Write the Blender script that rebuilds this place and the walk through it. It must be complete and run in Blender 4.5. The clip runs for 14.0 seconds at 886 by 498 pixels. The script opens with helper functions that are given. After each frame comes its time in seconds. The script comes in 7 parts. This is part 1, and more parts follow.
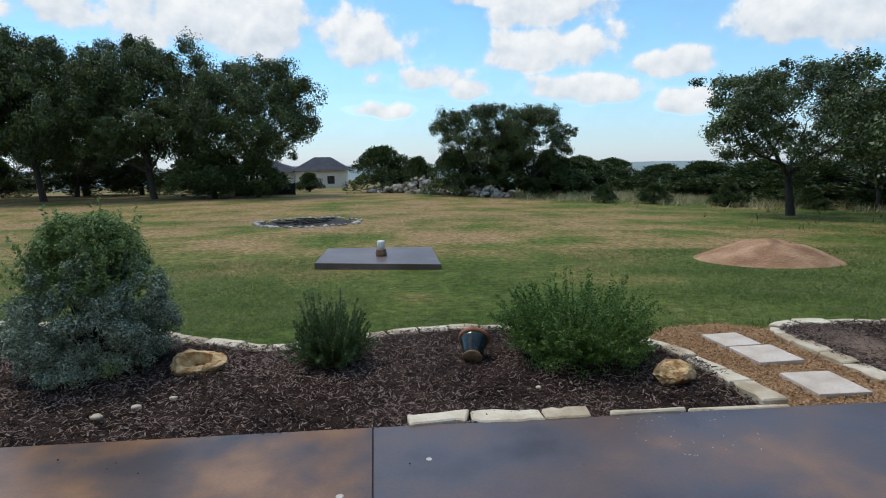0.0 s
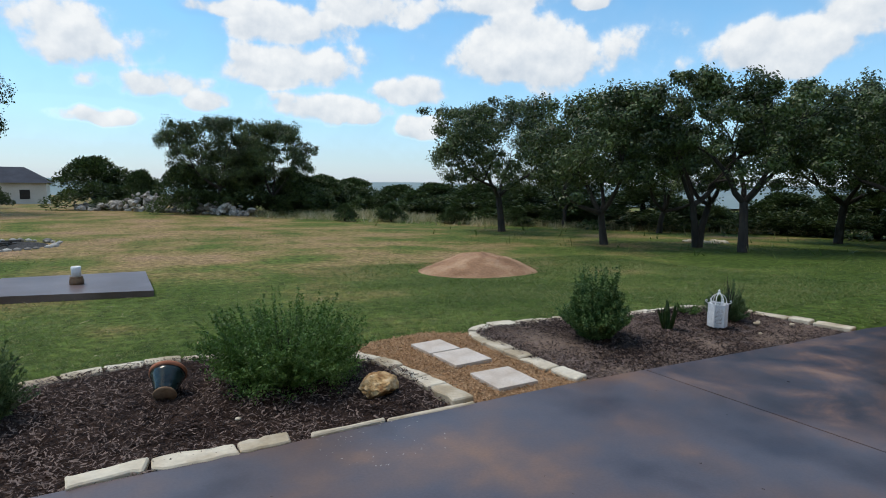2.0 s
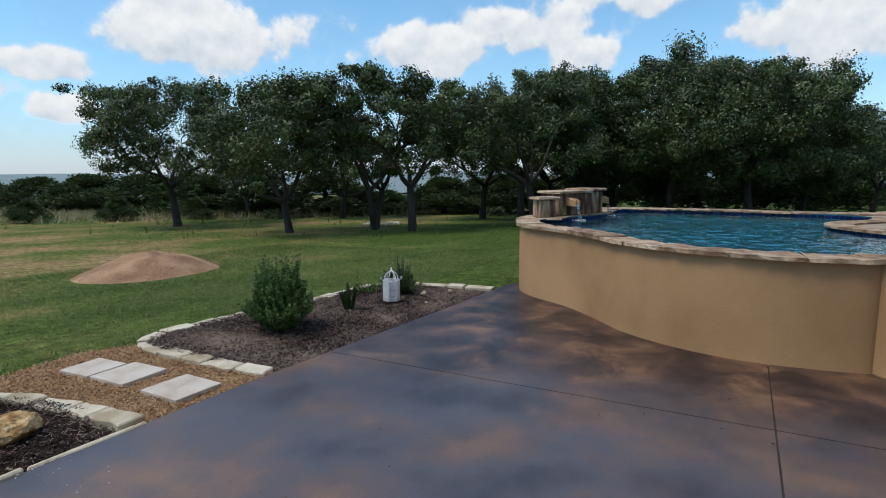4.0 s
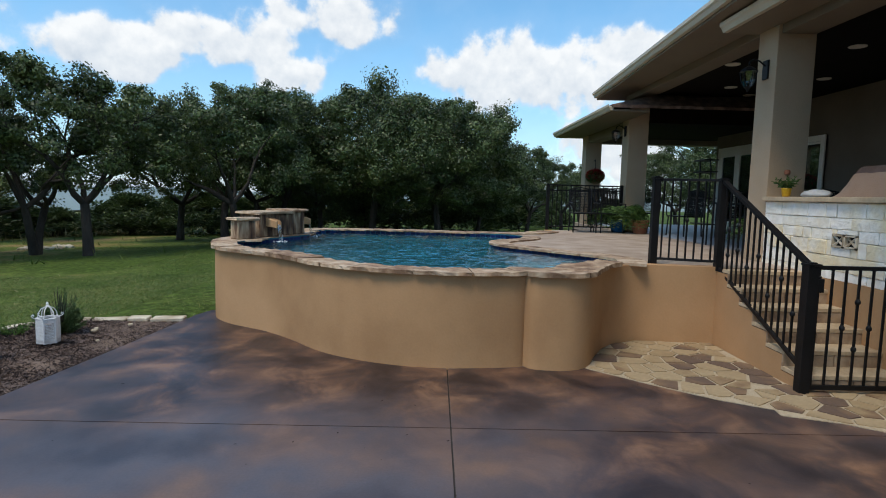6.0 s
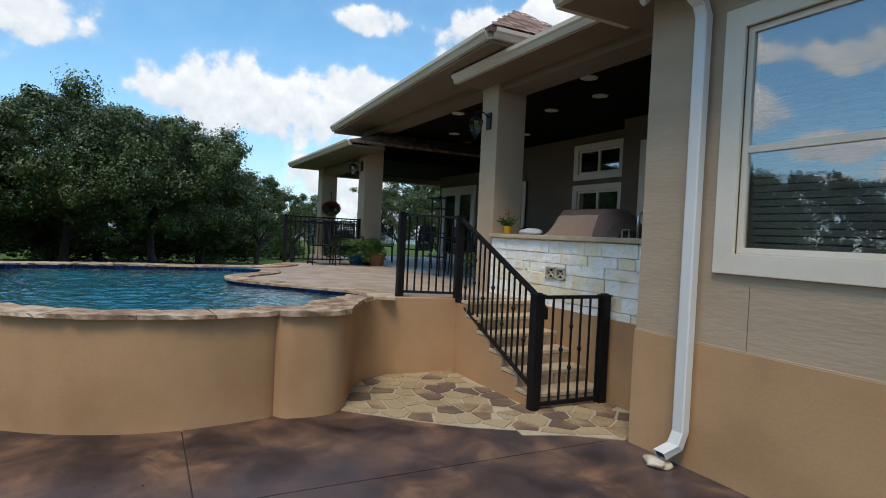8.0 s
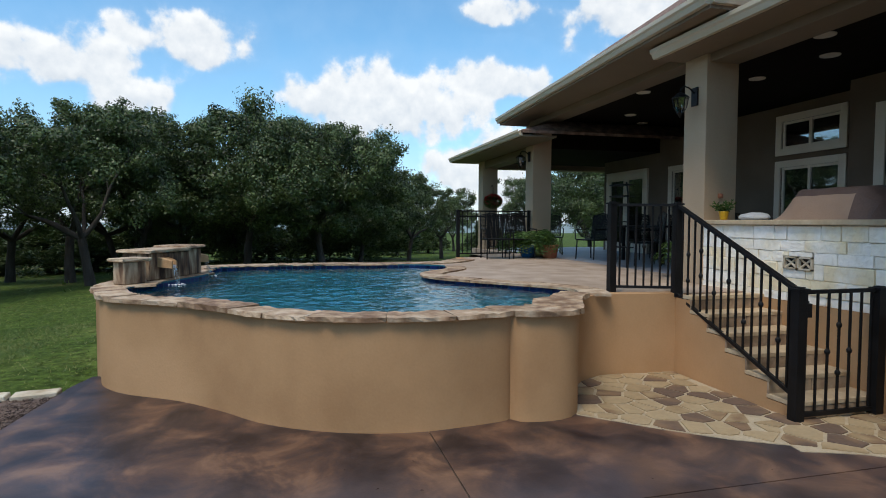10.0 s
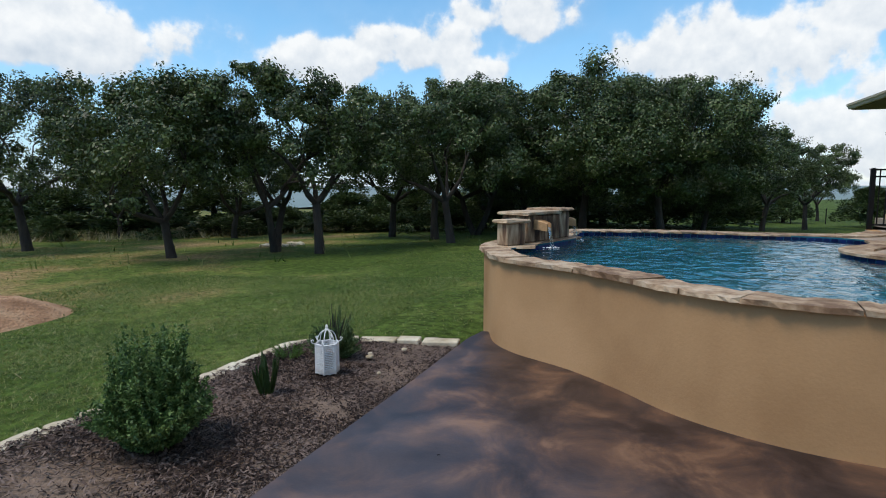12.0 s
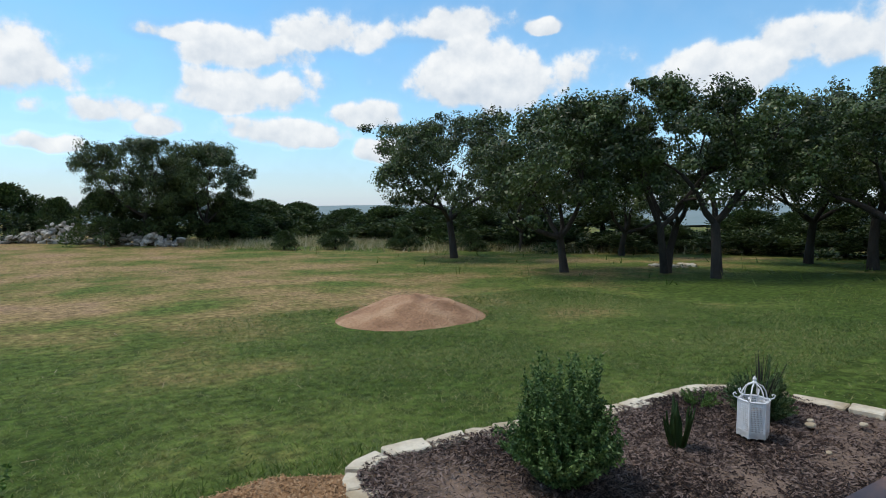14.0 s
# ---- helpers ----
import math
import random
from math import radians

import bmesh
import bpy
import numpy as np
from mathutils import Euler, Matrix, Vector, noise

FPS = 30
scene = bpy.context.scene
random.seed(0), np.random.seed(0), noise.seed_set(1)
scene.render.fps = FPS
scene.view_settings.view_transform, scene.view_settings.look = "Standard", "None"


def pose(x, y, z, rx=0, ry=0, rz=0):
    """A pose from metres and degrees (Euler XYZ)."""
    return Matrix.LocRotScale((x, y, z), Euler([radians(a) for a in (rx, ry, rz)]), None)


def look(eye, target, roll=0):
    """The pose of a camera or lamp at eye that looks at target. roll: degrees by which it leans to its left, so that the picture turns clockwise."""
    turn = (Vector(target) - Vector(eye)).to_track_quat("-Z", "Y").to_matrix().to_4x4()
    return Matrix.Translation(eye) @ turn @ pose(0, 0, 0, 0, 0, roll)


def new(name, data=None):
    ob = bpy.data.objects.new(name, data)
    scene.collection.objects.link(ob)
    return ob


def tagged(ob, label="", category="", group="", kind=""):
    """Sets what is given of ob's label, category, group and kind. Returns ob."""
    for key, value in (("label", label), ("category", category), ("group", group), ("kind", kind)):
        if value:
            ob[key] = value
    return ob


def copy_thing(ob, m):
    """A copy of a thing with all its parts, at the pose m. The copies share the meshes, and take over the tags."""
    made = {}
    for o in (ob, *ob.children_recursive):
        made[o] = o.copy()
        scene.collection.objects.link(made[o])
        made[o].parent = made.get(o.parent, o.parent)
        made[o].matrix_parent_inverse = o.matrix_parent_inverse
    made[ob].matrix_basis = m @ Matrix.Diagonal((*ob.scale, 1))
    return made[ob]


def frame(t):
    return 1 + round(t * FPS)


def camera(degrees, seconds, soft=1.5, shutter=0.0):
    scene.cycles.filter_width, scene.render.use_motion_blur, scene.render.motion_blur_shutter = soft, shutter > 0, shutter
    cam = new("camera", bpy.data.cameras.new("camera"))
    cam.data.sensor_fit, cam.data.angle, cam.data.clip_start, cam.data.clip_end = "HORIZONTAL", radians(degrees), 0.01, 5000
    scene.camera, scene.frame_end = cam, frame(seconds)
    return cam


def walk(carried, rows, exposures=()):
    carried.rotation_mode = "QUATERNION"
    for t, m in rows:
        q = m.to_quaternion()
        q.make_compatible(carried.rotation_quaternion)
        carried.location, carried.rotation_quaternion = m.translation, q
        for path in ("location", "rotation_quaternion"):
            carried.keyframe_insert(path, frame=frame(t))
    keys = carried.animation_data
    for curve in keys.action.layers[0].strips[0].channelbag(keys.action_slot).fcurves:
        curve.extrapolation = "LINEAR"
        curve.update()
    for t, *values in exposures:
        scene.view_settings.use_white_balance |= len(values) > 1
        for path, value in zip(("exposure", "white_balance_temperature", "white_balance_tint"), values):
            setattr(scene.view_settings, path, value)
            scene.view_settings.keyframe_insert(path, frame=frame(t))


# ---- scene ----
cam = camera(75.6, 14.0, 1.0)
PATH = [
    (0, (0.461, 1.05, 1.643), (0.693, 3.014, 1.349), -0.8),
    (0.5, (0.551, 1.058, 1.638), (0.899, 3.002, 1.322), -1.7),
    (1, (0.638, 1.07, 1.636), (1.208, 2.959, 1.308), 0.1),
    (1.5, (0.73, 1.057, 1.635), (1.562, 2.855, 1.359), 1.2),
    (2, (0.822, 1.038, 1.629), (1.867, 2.728, 1.398), 0.7),
    (2.5, (0.882, 1.012, 1.628), (2.044, 2.628, 1.426), 0.9),
    (3, (0.909, 0.98, 1.638), (2.296, 2.404, 1.422), -0.3),
    (3.2, (0.921, 0.987, 1.639), (2.41, 2.3, 1.399), -0.6),
    (5.3, (0.888, 0.875, 1.649), (2.847, 1.203, 1.409), 1.4),
    (5.5, (0.895, 0.858, 1.642), (2.869, 1.07, 1.395), 1.6),
    (6, (1.006, 0.841, 1.659), (2.997, 0.812, 1.47), 1.4),
    (6.5, (1.149, 0.863, 1.653), (3.126, 0.609, 1.487), 1.1),
    (7, (1.191, 0.873, 1.648), (3.077, 0.232, 1.475), 2.4),
    (7.2, (1.208, 0.891, 1.654), (3.039, 0.099, 1.516), 1.8),
    (9.3, (1.709, 1.422, 1.696), (3.464, 0.463, 1.685), 3.1),
    (9.5, (1.753, 1.523, 1.703), (3.554, 0.653, 1.668), 1.7),
    (9.8, (1.837, 1.633, 1.7), (3.73, 0.993, 1.623), -0.1),
    (10, (1.907, 1.702, 1.697), (3.845, 1.215, 1.603), 0.2),
    (10.5, (2.134, 1.889, 1.685), (4.128, 1.765, 1.588), -1.9),
    (11, (2.295, 2.053, 1.669), (4.28, 2.217, 1.486), 0.0),
    (11.5, (2.391, 2.252, 1.652), (4.343, 2.666, 1.525), 0.6),
    (12, (2.517, 2.42, 1.656), (4.416, 3.009, 1.439), 0.0),
    (12.5, (2.722, 2.55, 1.637), (4.6, 3.208, 1.443), -0.2),
    (13, (2.823, 2.697, 1.64), (4.538, 3.687, 1.36), 1.0),
    (13.5, (2.821, 2.815, 1.658), (4.348, 4.088, 1.448), -0.5),
    (14, (2.771, 2.9, 1.689), (3.933, 4.521, 1.534), -0.3),
]
walk(cam, [(t, look(eye, target, roll)) for t, eye, target, roll in PATH], [(0.0, 0.03), (1.5, 0.05), (3.0, -0.06), (5.5, 0.08), (9.5, 0.14), (10.5, 0.12), (11.5, 0.10), (13.0, 0.05), (14.0, 0.05)])

# ---------------------------------------------------------------- light
# cumulus puffs: azimuth, elevation, half width and half height in degrees
CLOUDS = [(-13, 13, 8.8, 3.2), (-27, 12.5, 5, 1.6), (1, 11.2, 4.4, 2.6), (4.5, 8.1, 4.6, 1.2), (9.5, 7.0, 2.0, 0.9), (17.5, 10.6, 6, 2.0), (16.7, 13.8, 4.7, 1.9), (11.7, 15, 3.2, 0.8), (24.7, 16, 4.3, 1.7), (35, 16.7, 5.6, 1.3), (20, 6.7, 5, 1.3), (1.2, 5.2, 2.7, 0.8), (28.6, 8.7, 3.5, 1.3), (29.5, 5.3, 2.1, 1.1),
          (41.5, 11.6, 9.2, 2.8), (39, 13.6, 4.5, 2.2), (45.4, 16.4, 1.5, 0.7), (62, 11.3, 4.8, 2.0), (71.3, 13.1, 6.8, 2.4), (75.5, 11, 3, 2), (79.5, 15.8, 5.2, 2.1), (67, 13.5, 2.8, 1.6), (98.7, 11.4, 7.6, 3.2), (103, 10.2, 4.9, 2.7), (108.8, 13.8, 4.5, 1.7), (106, 5, 4, 2.2), (109.5, 5.1, 3.4, 3.5), (96.6, 7, 1.3, 1), (109.3, 19.8, 2.8, 1.2), (121.7, 19, 5.2, 2.0), (128.2, 20.5, 4, 2.1)]
SUN_EL, SUN_AZ = 61.0, 314.0


def make_world():
    w = bpy.data.worlds.new("world")
    scene.world = w
    w.use_nodes = True
    nt = w.node_tree
    nt.nodes.clear()
    N, L = nt.nodes.new, nt.links.new

    def math_node(op, a, b=None, c=None, clamp=False):
        n = N("ShaderNodeMath")
        n.operation, n.use_clamp = op, clamp
        for i, v in enumerate((a, b, c)):
            if v is None:
                continue
            if isinstance(v, (int, float)):
                n.inputs[i].default_value = v
            else:
                L(v, n.inputs[i])
        return n.outputs[0]

    out = N("ShaderNodeOutputWorld")
    sky = N("ShaderNodeTexSky")
    sky.sky_type, sky.sun_disc = "NISHITA", False
    sky.sun_elevation, sky.sun_rotation = radians(SUN_EL), radians(SUN_AZ)
    sky.air_density, sky.dust_density, sky.ozone_density = 1.0, 0.0, 4.0
    bg = N("ShaderNodeBackground")
    bg.inputs[1].default_value = 0.15
    hs = N("ShaderNodeHueSaturation")
    hs.inputs["Hue"].default_value, hs.inputs["Saturation"].default_value, hs.inputs["Value"].default_value = 0.487, 1.12, 1.2
    L(sky.outputs[0], hs.inputs["Color"])
    L(hs.outputs[0], bg.inputs[0])
    co = N("ShaderNodeTexCoord")
    sep = N("ShaderNodeSeparateXYZ")
    L(co.outputs["Generated"], sep.inputs[0])
    x, y, z = sep.outputs
    az = math_node("MULTIPLY", math_node("ARCTAN2", x, y), 180 / math.pi)
    el = math_node("MULTIPLY", math_node("ARCSINE", z), 180 / math.pi)
    # billows: one noise, read twice with a small step towards the zenith for their lit tops
    lift = N("ShaderNodeVectorMath")
    lift.operation = "ADD"
    L(co.outputs["Generated"], lift.inputs[0])
    lift.inputs[1].default_value = (-0.006, 0.0, 0.014)
    billow = []
    for src in (co.outputs["Generated"], lift.outputs[0]):
        fine = N("ShaderNodeTexNoise")
        fine.inputs["Scale"].default_value, fine.inputs["Detail"].default_value, fine.inputs["Roughness"].default_value = 17.0, 6.0, 0.52
        L(src, fine.inputs["Vector"])
        billow.append(fine.outputs[0])
    lump = N("ShaderNodeTexNoise")
    lump.inputs["Scale"].default_value, lump.inputs["Detail"].default_value = 8.0, 2.0
    L(co.outputs["Generated"], lump.inputs["Vector"])
    best = tops = None
    for a, e, wd, hg in CLOUDS:
        da = math_node("DIVIDE", math_node("SUBTRACT", az, float(a)), wd * 1.3)
        dz = math_node("DIVIDE", math_node("SUBTRACT", el, float(e)), hg * 1.4)
        de = math_node("MAXIMUM", dz, math_node("MULTIPLY", dz, -1.3))
        r2 = math_node("ADD", math_node("MULTIPLY", da, da), math_node("MULTIPLY", de, de))
        v = math_node("SUBTRACT", 1.0, r2)
        up = math_node("MULTIPLY_ADD", dz, 0.5, v)
        best = v if best is None else math_node("SMOOTH_MAX", best, v, 0.2)
        tops = up if tops is None else math_node("SMOOTH_MAX", tops, up, 0.2)
    topness = math_node("SUBTRACT", tops, best)
    # clouds elsewhere in the sky
    big = N("ShaderNodeTexNoise")
    big.inputs["Scale"].default_value, big.inputs["Detail"].default_value = 3.2, 4.0
    L(co.outputs["Generated"], big.inputs["Vector"])
    away = math_node("MULTIPLY_ADD", big.outputs[0], 4.2, -2.1)
    high = math_node("MULTIPLY_ADD", el, 0.06, -1.9, clamp=False)
    away = math_node("MINIMUM", away, high)
    behind = math_node("MULTIPLY_ADD", y, -3.0, -1.6)
    away2 = math_node("MINIMUM", math_node("MULTIPLY_ADD", big.outputs[0], 4.2, -1.9), behind)
    best = math_node("MAXIMUM", best, math_node("MAXIMUM", away, away2))
    rough_edge = math_node("ADD", math_node("MULTIPLY_ADD", billow[0], 3.0, -1.5), math_node("MULTIPLY_ADD", lump.outputs[0], 1.8, -0.9))
    d = math_node("ADD", math_node("MAXIMUM", best, -2.0), rough_edge)
    mask = N("ShaderNodeMapRange")
    mask.interpolation_type = "SMOOTHSTEP"
    mask.inputs["From Min"].default_value, mask.inputs["From Max"].default_value = -0.15, 0.55
    L(d, mask.inputs["Value"])
    thin = N("ShaderNodeMapRange")
    thin.interpolation_type = "SMOOTHSTEP"
    for key, v in (("From Min", -1.6), ("From Max", 0.3), ("To Max", 0.28)):
        thin.inputs[key].default_value = v
    L(d, thin.inputs["Value"])
    # thin bright veil near the horizon
    veil = math_node("MULTIPLY", math_node("POWER", math_node("SUBTRACT", 1.0, math_node("DIVIDE", math_node("MAXIMUM", el, 0.0), 18.0), clamp=True), 1.5), 0.72)
    m = math_node("MAXIMUM", math_node("MAXIMUM", math_node("MULTIPLY", mask.outputs[0], 0.97), thin.outputs[0]), veil)
    # bright billow tops, blue-grey undersides
    relief = math_node("MULTIPLY", math_node("SUBTRACT", billow[0], billow[1]), 1.9)
    lit = math_node("ADD", math_node("MULTIPLY_ADD", topness, 0.62, 0.66), relief, clamp=True)
    ramp = N("ShaderNodeMapRange")
    ramp.inputs["To Min"].default_value, ramp.inputs["To Max"].default_value = 0.82, 1.06
    L(lit, ramp.inputs["Value"])
    tone = N("ShaderNodeMix")
    tone.data_type = "RGBA"
    tone.inputs[6].default_value, tone.inputs[7].default_value = (0.76, 0.86, 0.98, 1), (0.97, 0.99, 1.0, 1)
    L(lit, tone.inputs[0])
    cl = N("ShaderNodeBackground")
    mixc = N("ShaderNodeMix")
    mixc.data_type = "RGBA"
    mixc.inputs[6].default_value = (0.37, 0.61, 0.92, 1)
    L(tone.outputs[2], mixc.inputs[7])
    L(mask.outputs[0], mixc.inputs[0])
    L(mixc.outputs[2], cl.inputs[0])
    L(math_node("MULTIPLY", ramp.outputs[0], CLOUD_GLOW), cl.inputs[1])
    mix = N("ShaderNodeMixShader")
    L(m, mix.inputs[0])
    L(bg.outputs[0], mix.inputs[1])
    L(cl.outputs[0], mix.inputs[2])
    L(mix.outputs[0], out.inputs[0])


CLOUD_GLOW = 0.88
make_world()
sun = new("sun", bpy.data.lights.new("sun", "SUN"))
sun.data.energy, sun.data.angle, sun.data.color = 2.35, radians(20), (1.0, 0.90, 0.77)
sun.matrix_world = look((0, 0, 0), (-math.sin(radians(SUN_AZ)) * math.cos(radians(SUN_EL)), -math.cos(radians(SUN_AZ)) * math.cos(radians(SUN_EL)), -math.sin(radians(SUN_EL))))

# ---------------------------------------------------------------- materials


def mat(name, cols, scale=3.0, rough=0.8, bump=0.3, bscale=40.0, fine=0.25, metal=0.0, per="", spread=0.25, stretch=(1, 1, 1), detail=5.0, spec=0.5, bdist=0.01, stops=None):
    """Procedural surface: broad colour patches, fine grain in colour and relief, and a change from piece to piece (per: object or island)."""
    m = bpy.data.materials.new(name)
    m.use_nodes = True
    nt = m.node_tree
    N, L = nt.nodes.new, nt.links.new
    b = nt.nodes["Principled BSDF"]
    b.inputs["Roughness"].default_value, b.inputs["Metallic"].default_value = rough, metal
    b.inputs["Specular IOR Level"].default_value = spec
    co = N("ShaderNodeTexCoord")
    mp = N("ShaderNodeMapping")
    mp.inputs["Scale"].default_value = stretch
    L(co.outputs["Object"], mp.inputs["Vector"])
    n1 = N("ShaderNodeTexNoise")
    n1.inputs["Scale"].default_value, n1.inputs["Detail"].default_value = scale, detail
    L(mp.outputs[0], n1.inputs["Vector"])
    n2 = N("ShaderNodeTexNoise")
    n2.inputs["Scale"].default_value, n2.inputs["Detail"].default_value = bscale, 4.0
    L(mp.outputs[0], n2.inputs["Vector"])
    ramp = N("ShaderNodeValToRGB")
    el = ramp.color_ramp.elements
    stops = stops or [0.32 + 0.36 * i / max(1, len(cols) - 1) for i in range(len(cols))]
    while len(el) < len(cols):
        el.new(0.5)
    for e, s, c in zip(el, stops, cols):
        e.position, e.color = s, (*c, 1)
    fac = n1.outputs[0]
    if per:
        r = N("ShaderNodeObjectInfo") if per == "object" else N("ShaderNodeNewGeometry")
        rnd = r.outputs["Random"] if per == "object" else r.outputs["Random Per Island"]
        a = N("ShaderNodeMath")
        a.operation = "MULTIPLY_ADD"
        L(rnd, a.inputs[0])
        a.inputs[1].default_value, a.inputs[2].default_value = 2 * spread, -spread
        s = N("ShaderNodeMath")
        s.operation = "ADD"
        L(fac, s.inputs[0])
        L(a.outputs[0], s.inputs[1])
        fac = s.outputs[0]
    L(fac, ramp.inputs[0])
    v = N("ShaderNodeMath")
    v.operation = "MULTIPLY_ADD"
    L(n2.outputs[0], v.inputs[0])
    v.inputs[1].default_value, v.inputs[2].default_value = 2 * fine, 1 - fine
    mul = N("ShaderNodeVectorMath")
    mul.operation = "SCALE"
    L(ramp.outputs[0], mul.inputs[0])
    L(v.outputs[0], mul.inputs["Scale"])
    L(mul.outputs[0], b.inputs["Base Color"])
    if bump:
        bp = N("ShaderNodeBump")
        bp.inputs["Strength"].default_value, bp.inputs["Distance"].default_value = bump, bdist
        L(n2.outputs[0], bp.inputs["Height"])
        L(bp.outputs[0], b.inputs["Normal"])
    return m


def leaf_mat(name, cols, through_light=0.25, rough=0.55, spread=0.3):
    m = mat(name, cols, scale=0.8, rough=rough, bump=0, per="island", spread=spread, fine=0.15)
    nt = m.node_tree
    b, out = nt.nodes["Principled BSDF"], nt.nodes["Material Output"]
    t = nt.nodes.new("ShaderNodeBsdfTranslucent")
    src = b.inputs["Base Color"].links[0].from_socket
    nt.links.new(src, t.inputs[0])
    mx = nt.nodes.new("ShaderNodeMixShader")
    mx.inputs[0].default_value = through_light
    nt.links.new(b.outputs[0], mx.inputs[1])
    nt.links.new(t.outputs[0], mx.inputs[2])
    nt.links.new(mx.outputs[0], out.inputs[0])
    return m


M_LAWN = mat("lawn_soil", [(0.058, 0.092, 0.018), (0.095, 0.130, 0.030), (0.17, 0.155, 0.052), (0.27, 0.195, 0.09), (0.30, 0.20, 0.12)], scale=0.32, rough=0.95, bump=0.9, bscale=5.0, fine=0.85, spec=0.1, bdist=0.06, detail=6, stops=[0.34, 0.45, 0.53, 0.62, 0.74])


def greener_near(m):
    """Watered lawn near the beds: shifts the patches towards green there and towards dry grass in the open field."""
    nt = m.node_tree
    N, L = nt.nodes.new, nt.links.new
    ramp = next(n for n in nt.nodes if n.type == "VALTORGB")
    src = ramp.inputs[0].links[0].from_socket
    co = N("ShaderNodeTexCoord")
    sp = N("ShaderNodeSeparateXYZ")
    L(co.outputs["Object"], sp.inputs[0])
    r = N("ShaderNodeMapRange")
    for k, v in (("From Min", 8.0), ("From Max", 16.0), ("To Min", -0.12), ("To Max", 0.08)):
        r.inputs[k].default_value = v
    L(sp.outputs[1], r.inputs["Value"])
    east = N("ShaderNodeMapRange")
    for k, v in (("From Min", 9.0), ("From Max", 17.0), ("To Min", 0.0), ("To Max", -0.10)):
        east.inputs[k].default_value = v
    L(sp.outputs[0], east.inputs["Value"])
    total = r.outputs[0]
    for more in (src, east.outputs[0]):
        a = N("ShaderNodeMath")
        L(total, a.inputs[0])
        L(more, a.inputs[1])
        total = a.outputs[0]
    L(total, ramp.inputs[0])


def tufts(m, scale, lo, hi):
    """Tufty light and dark blades over the lawn's colour."""
    nt = m.node_tree
    N, L = nt.nodes.new, nt.links.new
    b = nt.nodes["Principled BSDF"]
    src = b.inputs["Base Color"].links[0].from_socket
    co = N("ShaderNodeTexCoord")
    n = N("ShaderNodeTexNoise")
    n.inputs["Scale"].default_value, n.inputs["Detail"].default_value, n.inputs["Roughness"].default_value = scale, 5.0, 0.7
    L(co.outputs["Object"], n.inputs["Vector"])
    r = N("ShaderNodeMapRange")
    for k, v in (("From Min", 0.36), ("From Max", 0.64), ("To Min", lo), ("To Max", hi)):
        r.inputs[k].default_value = v
    L(n.outputs[0], r.inputs["Value"])
    mul = N("ShaderNodeVectorMath")
    mul.operation = "SCALE"
    L(src, mul.inputs[0])
    L(r.outputs[0], mul.inputs["Scale"])
    L(mul.outputs[0], b.inputs["Base Color"])


greener_near(M_LAWN)
for _n in M_LAWN.node_tree.nodes:
    if _n.type == "TEX_NOISE":
        _n.inputs["Detail"].default_value, _n.inputs["Roughness"].default_value = 10.0, 0.64
tufts(M_LAWN, 9.0, 0.50, 1.42)
M_BLADE = leaf_mat("grass_blade", [(0.06, 0.11, 0.016), (0.115, 0.18, 0.030), (0.24, 0.25, 0.085)], 0.3)
M_DRYGRASS = leaf_mat("dry_grass", [(0.20, 0.22, 0.08), (0.34, 0.30, 0.16), (0.46, 0.41, 0.26)], 0.3)
M_PATIO = mat("stained_concrete", [(0.046, 0.040, 0.050), (0.088, 0.078, 0.090), (0.12, 0.086, 0.080), (0.23, 0.13, 0.075)], scale=1.2, rough=0.34, bump=0.12, bscale=55, fine=0.22, detail=10, stops=[0.33, 0.47, 0.57, 0.72], bdist=0.004)
M_PATIO_R = mat("stained_concrete_rust", [(0.050, 0.040, 0.046), (0.085, 0.058, 0.052), (0.16, 0.085, 0.048), (0.26, 0.14, 0.068)], scale=1.7, rough=0.36, bump=0.12, bscale=55, fine=0.25, detail=10, stops=[0.36, 0.46, 0.55, 0.68], bdist=0.004)


